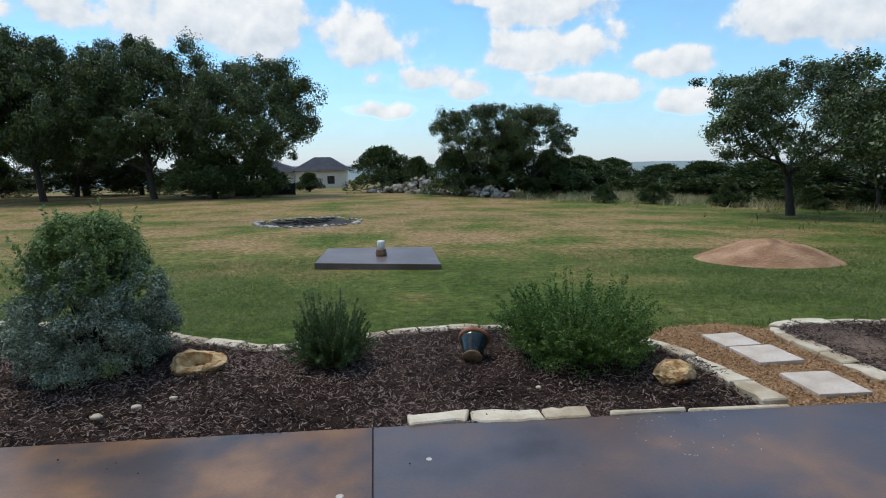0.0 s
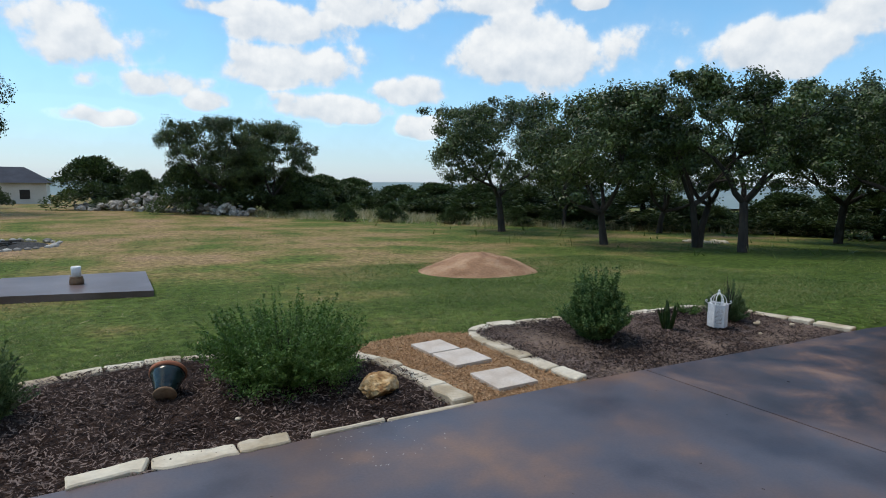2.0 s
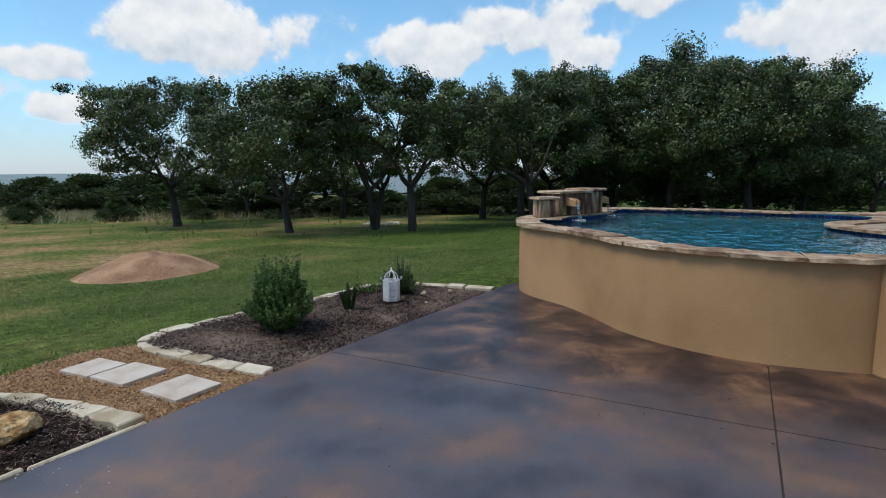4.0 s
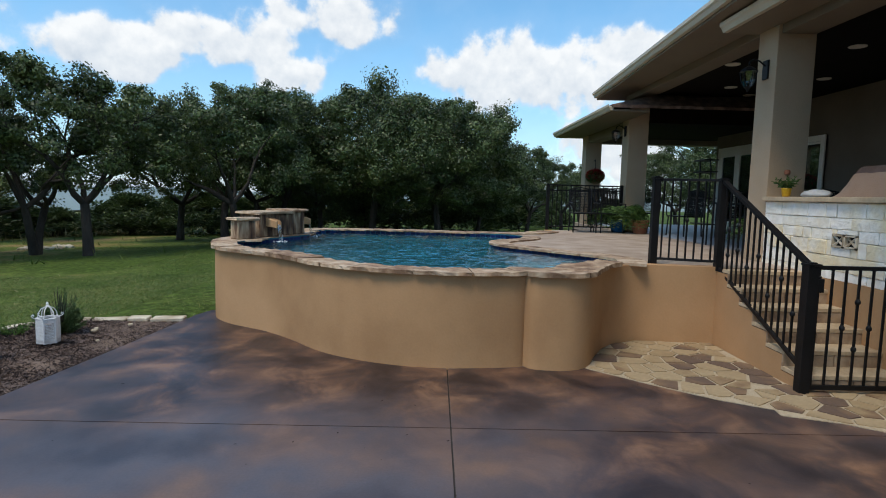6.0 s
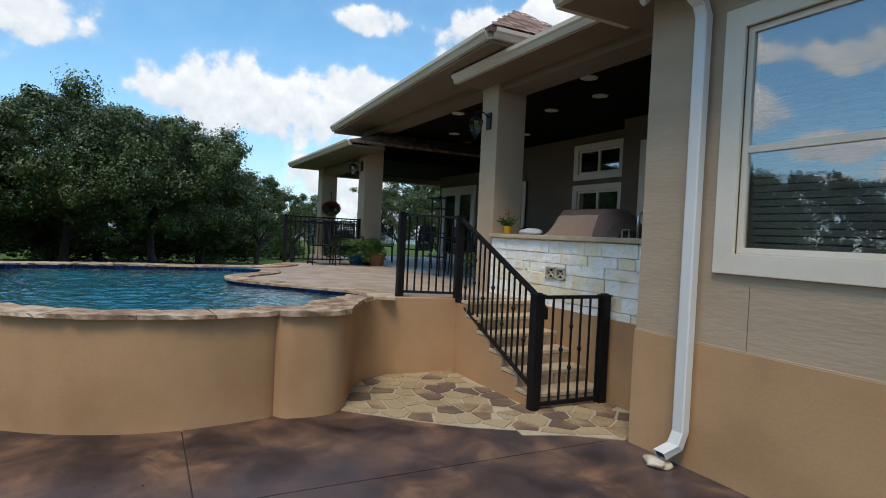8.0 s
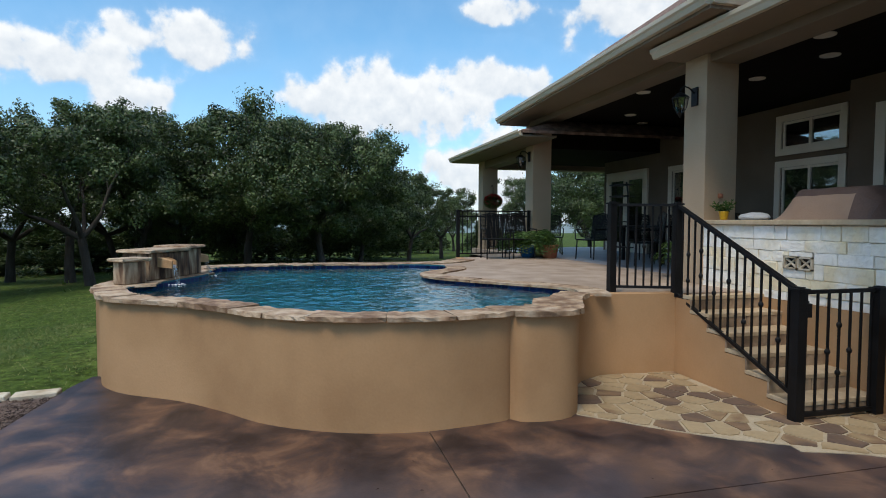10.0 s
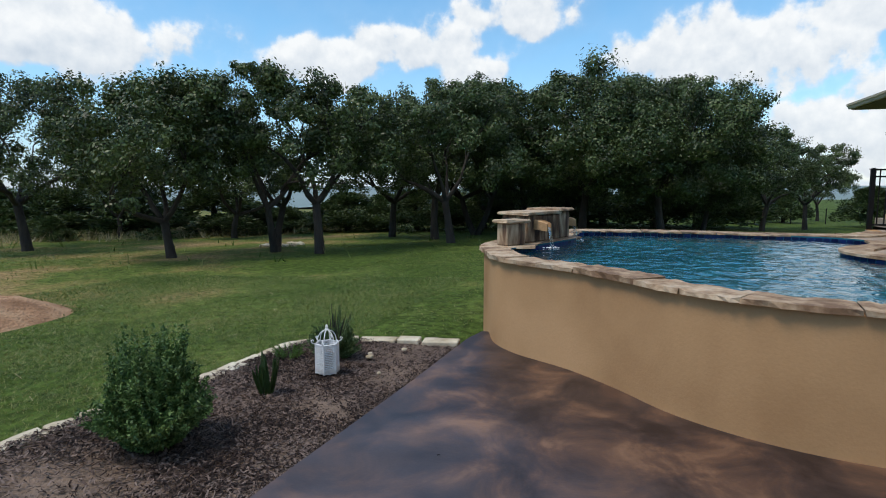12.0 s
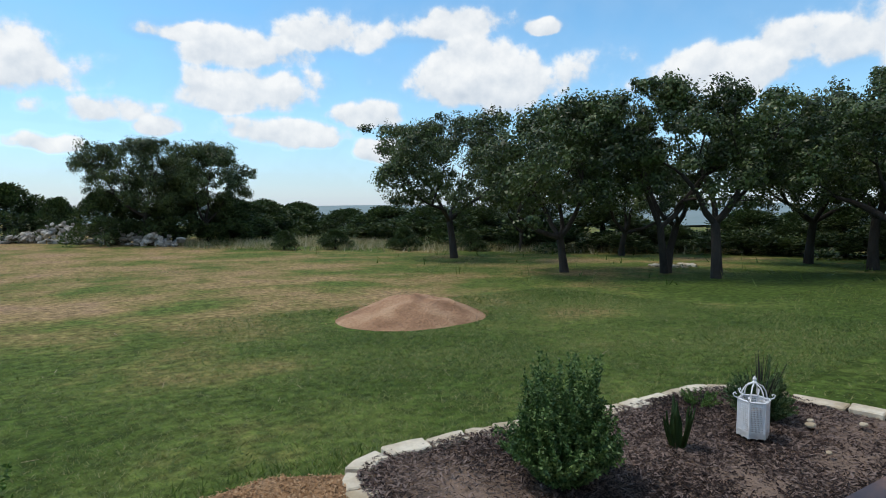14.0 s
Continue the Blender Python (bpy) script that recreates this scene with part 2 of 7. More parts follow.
def blend_stains(m, other):
    """Lets the slate stain run over into the brown stain towards the pool and the house, with cloudy borders."""
    nt = m.node_tree
    N, L = nt.nodes.new, nt.links.new
    b = nt.nodes["Principled BSDF"]
    slate = b.inputs["Base Color"].links[0].from_socket
    co = N("ShaderNodeTexCoord")
    ramps = []
    for cols, sc, det, dis, stops in other:
        n = N("ShaderNodeTexNoise")
        n.inputs["Scale"].default_value, n.inputs["Detail"].default_value, n.inputs["Distortion"].default_value = sc, det, dis
        n.inputs["Roughness"].default_value = 0.62
        L(co.outputs["Object"], n.inputs["Vector"])
        r = N("ShaderNodeValToRGB")
        while len(r.color_ramp.elements) < len(cols):
            r.color_ramp.elements.new(0.5)
        for e, st, c in zip(r.color_ramp.elements, stops, cols):
            e.position, e.color = st, (*c, 1)
        L(n.outputs[0], r.inputs[0])
        ramps.append(r.outputs[0])
    sp = N("ShaderNodeSeparateXYZ")
    L(co.outputs["Object"], sp.inputs[0])
    fac = None
    for axis, lo, hi, most in ((0, 3.6, 6.4, 1.0), (1, 1.4, -0.8, 0.75)):
        r = N("ShaderNodeMapRange")
        r.interpolation_type = "SMOOTHSTEP"
        for k, v in (("From Min", lo), ("From Max", hi), ("To Min", 0.0), ("To Max", most)):
            r.inputs[k].default_value = v
        L(sp.outputs[axis], r.inputs["Value"])
        if fac is None:
            fac = r.outputs[0]
        else:
            mx = N("ShaderNodeMath")
            mx.operation = "MAXIMUM"
            L(fac, mx.inputs[0])
            L(r.outputs[0], mx.inputs[1])
            fac = mx.outputs[0]
    cloud = N("ShaderNodeTexNoise")
    cloud.inputs["Scale"].default_value, cloud.inputs["Detail"].default_value = 0.9, 5.0
    L(co.outputs["Object"], cloud.inputs["Vector"])
    sh = N("ShaderNodeMath")
    sh.operation = "MULTIPLY_ADD"
    L(cloud.outputs[0], sh.inputs[0])
    sh.inputs[1].default_value, sh.inputs[2].default_value = 1.5, -0.75
    ad = N("ShaderNodeMath")
    ad.use_clamp = True
    L(fac, ad.inputs[0])
    L(sh.outputs[0], ad.inputs[1])
    mix = N("ShaderNodeMix")
    mix.data_type = "RGBA"
    L(ad.outputs[0], mix.inputs[0])
    L(slate, mix.inputs[6])
    L(ramps[0], mix.inputs[7])
    L(mix.outputs[2], b.inputs["Base Color"])
    # polish worn unevenly
    rr = N("ShaderNodeMapRange")
    rr.inputs["To Min"].default_value, rr.inputs["To Max"].default_value = 0.26, 0.52
    L(cloud.outputs[0], rr.inputs["Value"])
    L(rr.outputs[0], b.inputs["Roughness"])


blend_stains(M_PATIO, [([(0.019, 0.012, 0.013), (0.046, 0.029, 0.027), (0.095, 0.052, 0.037), (0.235, 0.13, 0.076)], 1.9, 10.0, 0.5, [0.36, 0.46, 0.55, 0.70])])
M_JOINT = mat("joint_filler", [(0.03, 0.025, 0.022), (0.06, 0.05, 0.045)], rough=0.8)
M_MULCH = mat("mulch_bed", [(0.022, 0.014, 0.011), (0.045, 0.028, 0.022), (0.075, 0.05, 0.04)], scale=5, rough=0.95, bump=1.0, bscale=70, fine=0.6, bdist=0.03, spec=0.1)
M_CHIP = mat("mulch_chip", [(0.016, 0.010, 0.009), (0.056, 0.037, 0.031), (0.20, 0.15, 0.13)], scale=1.2, rough=0.9, bump=0.3, per="island", spread=0.3, spec=0.2)
M_SAND = mat("bed_sand", [(0.13, 0.09, 0.065), (0.22, 0.155, 0.115)], scale=6, rough=0.95, bump=0.8, bscale=90, fine=0.4)
M_GRAVEL = mat("decomposed_granite", [(0.20, 0.11, 0.05), (0.33, 0.19, 0.09), (0.42, 0.27, 0.15)], scale=3, rough=0.95, bump=1.0, bscale=60, fine=0.45, bdist=0.02)
M_GRAIN = mat("granite_grain", [(0.24, 0.13, 0.06), (0.33, 0.19, 0.09), (0.42, 0.27, 0.15)], scale=2, rough=0.9, per="island", spread=0.3)
M_DIRT = mat("dirt_pile", [(0.25, 0.135, 0.072), (0.36, 0.205, 0.115), (0.45, 0.285, 0.17)], scale=2.0, rough=0.95, bump=1.0, bscale=24, fine=0.35, bdist=0.04)
M_LIME = mat("limestone", [(0.37, 0.30, 0.20), (0.52, 0.45, 0.34), (0.63, 0.57, 0.45)], scale=4, rough=0.9, bump=0.6, bscale=30, fine=0.2, per="object", spread=0.16, bdist=0.012)
M_PALEMORTAR = mat("pale_mortar", [(0.66, 0.60, 0.50), (0.76, 0.70, 0.60)], scale=8, rough=0.95, bump=0.5, bscale=80)
M_BLOCK = mat("limestone_block", [(0.80, 0.69, 0.47), (0.85, 0.80, 0.68), (0.88, 0.85, 0.78)], scale=4, rough=0.9, bump=0.8, bscale=18, fine=0.15, per="object", spread=0.2, bdist=0.02)
M_MORTAR = mat("mortar", [(0.36, 0.29, 0.195), (0.44, 0.365, 0.255)], scale=8, rough=0.95, bump=0.5, bscale=80)
M_FLAG = mat("flagstone", [(0.35, 0.265, 0.155), (0.29, 0.21, 0.115), (0.20, 0.125, 0.07), (0.12, 0.078, 0.055)], scale=2.2, rough=0.8, bump=0.4, bscale=25, fine=0.2, detail=2, per="object", spread=0.42, stops=[0.25, 0.58, 0.68, 0.80])
M_COPING = mat("coping_stone", [(0.17, 0.095, 0.05), (0.36, 0.245, 0.15), (0.50, 0.385, 0.27)], scale=7, rough=0.75, bump=0.8, bscale=22, fine=0.35, per="object", spread=0.1, bdist=0.012)
M_PAVER = mat("stepping_stone", [(0.40, 0.33, 0.27), (0.52, 0.45, 0.38), (0.58, 0.52, 0.46)], scale=4, rough=0.9, bump=0.4, bscale=60, fine=0.2, per="object", spread=0.1)
M_STUCCO = mat("tan_stucco", [(0.35, 0.20, 0.098), (0.43, 0.255, 0.128), (0.48, 0.29, 0.15)], scale=1.1, rough=0.9, bump=0.14, bscale=45, fine=0.07, spec=0.2)
M_SIDING = mat("beige_siding", [(0.39, 0.29, 0.19), (0.43, 0.325, 0.218)], scale=1.5, rough=0.85, bump=0.35, bscale=14, fine=0.07, stretch=(0.7, 0.7, 3.5), bdist=0.010)
M_COLUMN = mat("beige_stucco", [(0.40, 0.29, 0.185), (0.44, 0.325, 0.215)], scale=1.5, rough=0.9, bump=0.4, bscale=50, fine=0.06)
# Column stucco darkened: the shade of the porch recess is in this colour.
M_REAR_SHADED = mat("shaded_beige_stucco", [(0.13, 0.097, 0.068), (0.16, 0.12, 0.086)], scale=1.5, rough=0.9, bump=0.4, bscale=50, fine=0.06)
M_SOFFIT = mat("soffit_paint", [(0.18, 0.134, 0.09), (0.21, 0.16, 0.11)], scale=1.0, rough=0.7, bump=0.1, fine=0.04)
M_GUTTER = mat("gutter_enamel", [(0.55, 0.47, 0.35), (0.61, 0.53, 0.41)], scale=1.0, rough=0.4, bump=0.05, fine=0.03)
M_TRIM = mat("white_trim_paint", [(0.66, 0.58, 0.46), (0.72, 0.64, 0.52)], scale=2.0, rough=0.55, bump=0.1, fine=0.04)
M_SPOUT = mat("downspout_enamel", [(0.62, 0.61, 0.57), (0.69, 0.68, 0.64)], scale=2.0, rough=0.4, bump=0.05, fine=0.03)
# Dark stained wood, taken near black to carry the shade under the roof.
M_CEIL = mat("dark_stained_ceiling_shaded", [(0.007, 0.0045, 0.003), (0.013, 0.008, 0.0055)], scale=1.5, spec=0.1, rough=0.9, bump=0.2, stretch=(1, 8, 1))
M_SHINGLE = mat("brown_shingle", [(0.12, 0.075, 0.055), (0.22, 0.14, 0.105), (0.32, 0.21, 0.165)], scale=6, rough=0.95, bump=0.6, bscale=60, fine=0.35, per="island", spread=0.22)
M_IRON = mat("black_iron", [(0.004, 0.004, 0.0045), (0.008, 0.008, 0.009)], scale=6, rough=0.5, bump=0.15, bscale=120, fine=0.1, spec=0.25)
M_STEP = mat("step_stone", [(0.17, 0.115, 0.075), (0.30, 0.21, 0.135), (0.40, 0.30, 0.20)], scale=6, rough=0.85, bump=0.5, bscale=25, fine=0.25, per="object", spread=0.1)
M_TREAD = mat("tread_stone", [(0.42, 0.31, 0.19), (0.52, 0.41, 0.27)], scale=5, rough=0.85, bump=0.4, bscale=30, fine=0.2)
M_DECK = mat("deck_concrete", [(0.29, 0.215, 0.155), (0.37, 0.285, 0.215), (0.44, 0.345, 0.27)], scale=2.5, rough=0.8, bump=0.4, bscale=40, fine=0.15)
M_PORCH = mat("porch_tile", [(0.24, 0.25, 0.28), (0.32, 0.33, 0.36)], scale=2.0, rough=0.5, bump=0.1)
M_TILE = mat("blue_glazed_tile", [(0.002, 0.006, 0.04), (0.004, 0.012, 0.072), (0.009, 0.026, 0.12)], scale=4, rough=0.3, bump=0.05, per="island", spread=0.25, spec=0.2)
M_BASIN = mat("pool_plaster", [(0.002, 0.075, 0.115), (0.004, 0.12, 0.175)], scale=0.7, rough=0.7, bump=0.1)
M_BARK = mat("oak_bark", [(0.022, 0.018, 0.015), (0.05, 0.042, 0.036)], scale=3, rough=0.95, bump=1.0, bscale=14, fine=0.4, stretch=(1, 1, 0.3), bdist=0.04)
M_OAK = leaf_mat("oak_leaf", [(0.018, 0.033, 0.010), (0.050, 0.080, 0.021), (0.105, 0.148, 0.045)], 0.14, 0.5, 0.17)
M_CEDAR = leaf_mat("cedar_leaf", [(0.022, 0.044, 0.012), (0.045, 0.078, 0.020), (0.085, 0.125, 0.036)], 0.15)
M_SAGE = leaf_mat("sage_leaf", [(0.10, 0.145, 0.10), (0.21, 0.275, 0.20), (0.36, 0.43, 0.33)], 0.15, 0.8)
M_SAGEG = leaf_mat("sage_green_leaf", [(0.09, 0.155, 0.045), (0.16, 0.25, 0.08), (0.25, 0.35, 0.13)], 0.25, 0.7)
M_ROSEM = leaf_mat("rosemary_leaf", [(0.042, 0.085, 0.025), (0.085, 0.15, 0.048), (0.17, 0.24, 0.10)], 0.2)
M_SHRUB = leaf_mat("shrub_leaf", [(0.045, 0.10, 0.014), (0.075, 0.16, 0.024), (0.14, 0.24, 0.055)], 0.3)
M_BOX = leaf_mat("boxleaf", [(0.035, 0.085, 0.018), (0.07, 0.145, 0.034), (0.17, 0.26, 0.08)], 0.25)
M_FERN = leaf_mat("fern_leaf", [(0.03, 0.075, 0.012), (0.06, 0.12, 0.02), (0.10, 0.17, 0.035)], 0.3)
M_FLOWER = leaf_mat("red_petal", [(0.25, 0.01, 0.01), (0.42, 0.03, 0.02)], 0.2)
M_ROCK = mat("weathered_limestone", [(0.30, 0.15, 0.055), (0.56, 0.36, 0.16), (0.68, 0.52, 0.32)], scale=14, rough=0.9, bump=1.0, bscale=45, fine=0.35, bdist=0.02)
M_RUBBLE = mat("grey_rubble", [(0.20, 0.185, 0.165), (0.34, 0.32, 0.29), (0.46, 0.44, 0.40)], scale=3, rough=0.95, bump=0.6, bscale=12, fine=0.25, per="object", spread=0.2)
M_ASH = mat("ash_bed", [(0.012, 0.011, 0.010), (0.04, 0.037, 0.034)], scale=5, rough=0.95, bump=1.0, bscale=25, bdist=0.03)
M_SLAB = mat("stained_slab", [(0.09, 0.055, 0.045), (0.12, 0.085, 0.08), (0.16, 0.12, 0.115)], scale=1.2, rough=0.4, bump=0.1, bscale=50)
M_WHITE = mat("white_lantern_paint", [(0.70, 0.71, 0.72), (0.80, 0.80, 0.80)], scale=6, rough=0.5, bump=0.1)
M_GLAZE = mat("dark_green_glaze", [(0.006, 0.012, 0.014), (0.015, 0.028, 0.030), (0.05, 0.06, 0.055)], scale=8, rough=0.18, bump=0.05)
M_TERRA = mat("terracotta", [(0.26, 0.09, 0.045), (0.36, 0.14, 0.075)], scale=8, rough=0.85, bump=0.2)
M_BLUEPOT = mat("blue_glazed_pot", [(0.01, 0.06, 0.16), (0.02, 0.10, 0.24)], scale=6, rough=0.2, bump=0.03)
M_YELLOW = mat("yellow_pot", [(0.55, 0.30, 0.01), (0.65, 0.38, 0.02)], scale=6, rough=0.3, bump=0.02)
M_CLOTH = mat("grill_cover_cloth", [(0.28, 0.18, 0.12), (0.34, 0.225, 0.155)], scale=3, rough=0.85, bump=0.5, bscale=90, fine=0.1)
M_CLOTHD = mat("grill_cover_brown", [(0.085, 0.05, 0.038), (0.13, 0.08, 0.06)], scale=3, rough=0.8, bump=0.4, bscale=60)
M_RAG = mat("grey_cloth", [(0.40, 0.40, 0.39), (0.5, 0.5, 0.49)], scale=4, rough=0.9, bump=0.3)
M_STEEL = mat("brushed_steel", [(0.5, 0.5, 0.5), (0.6, 0.6, 0.6)], metal=1.0, rough=0.3, bump=0.05)
M_GREYWOOD = mat("weathered_stump", [(0.14, 0.08, 0.045), (0.26, 0.17, 0.10)], scale=10, rough=0.9, bump=0.6)
# Dark colour in place of the shade inside rooms, vents and the pipe.
M_INSIDE_SHADE = mat("inside_shade", [(0.02, 0.018, 0.016), (0.03, 0.027, 0.024)], rough=0.9, bump=0)
M_BLIND = mat("white_blind", [(0.52, 0.55, 0.57), (0.60, 0.63, 0.65)], rough=0.6, bump=0)
M_METALROOF = mat("blue_grey_metal_roof", [(0.030, 0.036, 0.050), (0.045, 0.052, 0.070)], scale=1, rough=0.8, bump=0, spec=0.15)
M_FARWALL = mat("pale_house_wall", [(0.52, 0.50, 0.46), (0.60, 0.58, 0.54)], scale=0.6, rough=0.9, bump=0)
M_NET = mat("dark_green_tarp", [(0.008, 0.018, 0.018), (0.016, 0.03, 0.03)], scale=3, rough=0.8)
# The blue-grey cast is haze of the distance, put into the colour.
M_HILL = mat("far_hills_hazed", [(0.16, 0.22, 0.22), (0.20, 0.26, 0.27)], scale=0.004, rough=1.0, bump=0)


def glass_mat(name, tint=(0.9, 0.95, 1.0), rough=0.02, gloss=0.35):
    m = bpy.data.materials.new(name)
    m.use_nodes = True
    nt = m.node_tree
    nt.nodes.clear()
    out, mx = nt.nodes.new("ShaderNodeOutputMaterial"), nt.nodes.new("ShaderNodeMixShader")
    g, t = nt.nodes.new("ShaderNodeBsdfGlossy"), nt.nodes.new("ShaderNodeBsdfTransparent")
    g.inputs["Roughness"].default_value = rough
    t.inputs[0].default_value = (*tint, 1)
    mx.inputs[0].default_value = gloss
    nt.links.new(t.outputs[0], mx.inputs[1])
    nt.links.new(g.outputs[0], mx.inputs[2])
    nt.links.new(mx.outputs[0], out.inputs[0])
    return m


M_GLASS = glass_mat("window_glass", (0.78, 0.82, 0.84), 0.01, 0.30)
M_LAMPGLASS = glass_mat("lantern_glass", (0.75, 0.78, 0.8), 0.05, 0.2)
M_STREAM = glass_mat("falling_water", (0.93, 0.96, 0.98), 0.03, 0.3)


def water_mat():
    m = bpy.data.materials.new("pool_water")
    m.use_nodes = True
    nt = m.node_tree
    N, L = nt.nodes.new, nt.links.new
    b = nt.nodes["Principled BSDF"]
    b.inputs["Base Color"].default_value = (0.22, 0.84, 0.96, 1)
    b.inputs["Transmission Weight"].default_value = 1.0
    b.inputs["IOR"].default_value = 1.33
    b.inputs["Roughness"].default_value = 0.01
    co = N("ShaderNodeTexCoord")
    n = N("ShaderNodeTexNoise")
    n.inputs["Scale"].default_value, n.inputs["Detail"].default_value, n.inputs["Distortion"].default_value = 5.5, 3.0, 0.4
    L(co.outputs["Object"], n.inputs["Vector"])
    bp = N("ShaderNodeBump")
    bp.inputs["Strength"].default_value, bp.inputs["Distance"].default_value = 0.6, 0.05
    L(n.outputs[0], bp.inputs["Height"])
    L(bp.outputs[0], b.inputs["Normal"])
    return m


M_WATER = water_mat()

# ---------------------------------------------------------------- building helpers


def part(name, bm, material, parent=None, label="", smooth=False):
    """Links a bmesh as one mesh object, under a thing or part where one is given."""
    me = bpy.data.meshes.new(name)
    bm.to_mesh(me)
    bm.free()
    return part_mesh(name, me, material, parent, label, smooth)


def part_mesh(name, me, material, parent=None, label="", smooth=False):
    if material and not me.materials:
        me.materials.append(material)
    if smooth:
        me.shade_smooth()
        if smooth == "auto":
            me.set_sharp_from_angle(angle=radians(38))
    ob = new(name, me)
    if parent:
        ob.parent = parent
    if label:
        ob["label"] = label
    return ob


def thing(name, label, category, at=(0, 0, 0), turn=0.0, group="", kind=""):
    e = new(name)
    e.empty_display_size = 0.1
    e.matrix_basis = pose(*at, 0, 0, turn)
    return tagged(e, label, category, group, kind)


def box(bm, a, b, bev=0.0):
    r = bmesh.ops.create_cube(bm, size=1.0)
    vs = r["verts"]
    for v in vs:
        v.co = Vector(((a[i] + b[i]) / 2 + v.co[i] * (b[i] - a[i]) for i in range(3)))
    if bev:
        es = list({e for v in vs for e in v.link_edges})
        bmesh.ops.bevel(bm, geom=es, offset=bev, segments=2, affect="EDGES", profile=0.7)
    return bm


def one_box(a, b, bev=0.0):
    return box(bmesh.new(), a, b, bev)


def tube(bm, pts, radii, n=8, cap=True):
    pts = [Vector(p) for p in pts]
    if isinstance(radii, (int, float)):
        radii = [radii] * len(pts)
    rings, side = [], None
    for i, p in enumerate(pts):
        d = (pts[min(i + 1, len(pts) - 1)] - pts[max(i - 1, 0)]).normalized()
        if side is None or abs(side.dot(d)) > 0.95:
            side = d.orthogonal().normalized()
        side = (side - d * side.dot(d)).normalized()
        up = d.cross(side)
        rings.append([bm.verts.new(p + (side * math.cos(2 * math.pi * k / n) + up * math.sin(2 * math.pi * k / n)) * radii[i]) for k in range(n)])
    for a, b in zip(rings, rings[1:]):
        for k in range(n):
            bm.faces.new((a[k], a[(k + 1) % n], b[(k + 1) % n], b[k]))
    if cap:
        bm.faces.new(rings[0][::-1])
        bm.faces.new(rings[-1])
    return bm


def lathe(bm, profile, n=16, centre=(0, 0, 0)):
    rings = []
    for r, z in profile:
        rings.append([bm.verts.new((centre[0] + r * math.cos(2 * math.pi * k / n), centre[1] + r * math.sin(2 * math.pi * k / n), centre[2] + z)) for k in range(n)])
    for a, b in zip(rings, rings[1:]):
        for k in range(n):
            bm.faces.new((a[k], a[(k + 1) % n], b[(k + 1) % n], b[k]))
    bm.faces.new(rings[0][::-1])
    bm.faces.new(rings[-1])
    return bm


def prism(poly, z0, z1, bm=None):
    bm = bm or bmesh.new()
    lo = [bm.verts.new((x, y, z0)) for x, y in poly]
    hi = [bm.verts.new((x, y, z1)) for x, y in poly]
    n = len(poly)
    fs = [bm.faces.new(hi), bm.faces.new(lo[::-1])]
    for i in range(n):
        fs.append(bm.faces.new((lo[i], lo[(i + 1) % n], hi[(i + 1) % n], hi[i])))
    bmesh.ops.triangulate(bm, faces=fs[:2])
    bmesh.ops.recalc_face_normals(bm, faces=bm.faces)
    return bm


def quads_mesh(name, corners):
    """A mesh of loose quads from an array (n, 4, 3), or loose triangles (n, 3, 3)."""
    n, k = corners.shape[:2]
    me = bpy.data.meshes.new(name)
    me.vertices.add(n * k)
    me.vertices.foreach_set("co", corners.reshape(-1).astype(np.float32))
    me.loops.add(n * k)
    me.loops.foreach_set("vertex_index", np.arange(n * k, dtype=np.int32))
    me.polygons.add(n)
    me.polygons.foreach_set("loop_start", np.arange(0, n * k, k, dtype=np.int32))
    me.update(calc_edges=True)
    return me


def smooth_line(pts, step=0.12, closed=False):
    """A Catmull-Rom line through the points, in even steps."""
    P = [np.array(p, float) for p in pts]
    n = len(P)
    out = []
    for i in range(n if closed else n - 1):
        a, b = P[i], P[(i + 1) % n]
        p0 = P[(i - 1) % n] if closed or i > 0 else a
        p3 = P[(i + 2) % n] if closed or i + 2 < n else b
        m = max(2, int(np.linalg.norm(b - a) / step))
        for k in range(m):
            t = k / m
            out.append(0.5 * (2 * a + (b - p0) * t + (2 * p0 - 5 * a + 4 * b - p3) * t * t + (3 * a - p0 - 3 * b + p3) * t ** 3))
    if not closed:
        out.append(P[-1])
    return [tuple(p) for p in out]


def offset_line(line, d):
    """The line moved to its left by d."""
    L = np.array(line)
    t = np.gradient(L, axis=0)
    t /= np.linalg.norm(t, axis=1)[:, None] + 1e-9
    return [tuple(p) for p in L + d * np.stack([-t[:, 1], t[:, 0]], 1)]


def ribbon(a, b, z0, z1):
    """A wall between two lines of equally many points."""
    bm = bmesh.new()
    rows = [[bm.verts.new((x, y, z)) for x, y in ln] for ln, z in ((a, z0), (a, z1), (b, z1), (b, z0))]
    for r, s in zip(rows, rows[1:] + rows[:1]):
        for i in range(len(a) - 1):
            bm.faces.new((r[i], r[i + 1], s[i + 1], s[i]))
    bm.faces.new([r[0] for r in rows])
    bm.faces.new([r[-1] for r in rows][::-1])
    bmesh.ops.recalc_face_normals(bm, faces=bm.faces)
    return bm


def rough_stone(poly, z0, z1, jitter, rng, bev=0.012):
    """A hewn stone over a plan outline, with uneven edges."""
    bm = prism([(x + rng.uniform(-jitter, jitter), y + rng.uniform(-jitter, jitter)) for x, y in poly], z0, z1 + rng.uniform(-jitter, jitter) * 0.5)
    bmesh.ops.dissolve_limit(bm, angle_limit=0.01, verts=bm.verts, edges=bm.edges)
    if bev:
        bmesh.ops.bevel(bm, geom=list(bm.edges), offset=bev, segments=1, affect="EDGES")
    return bm


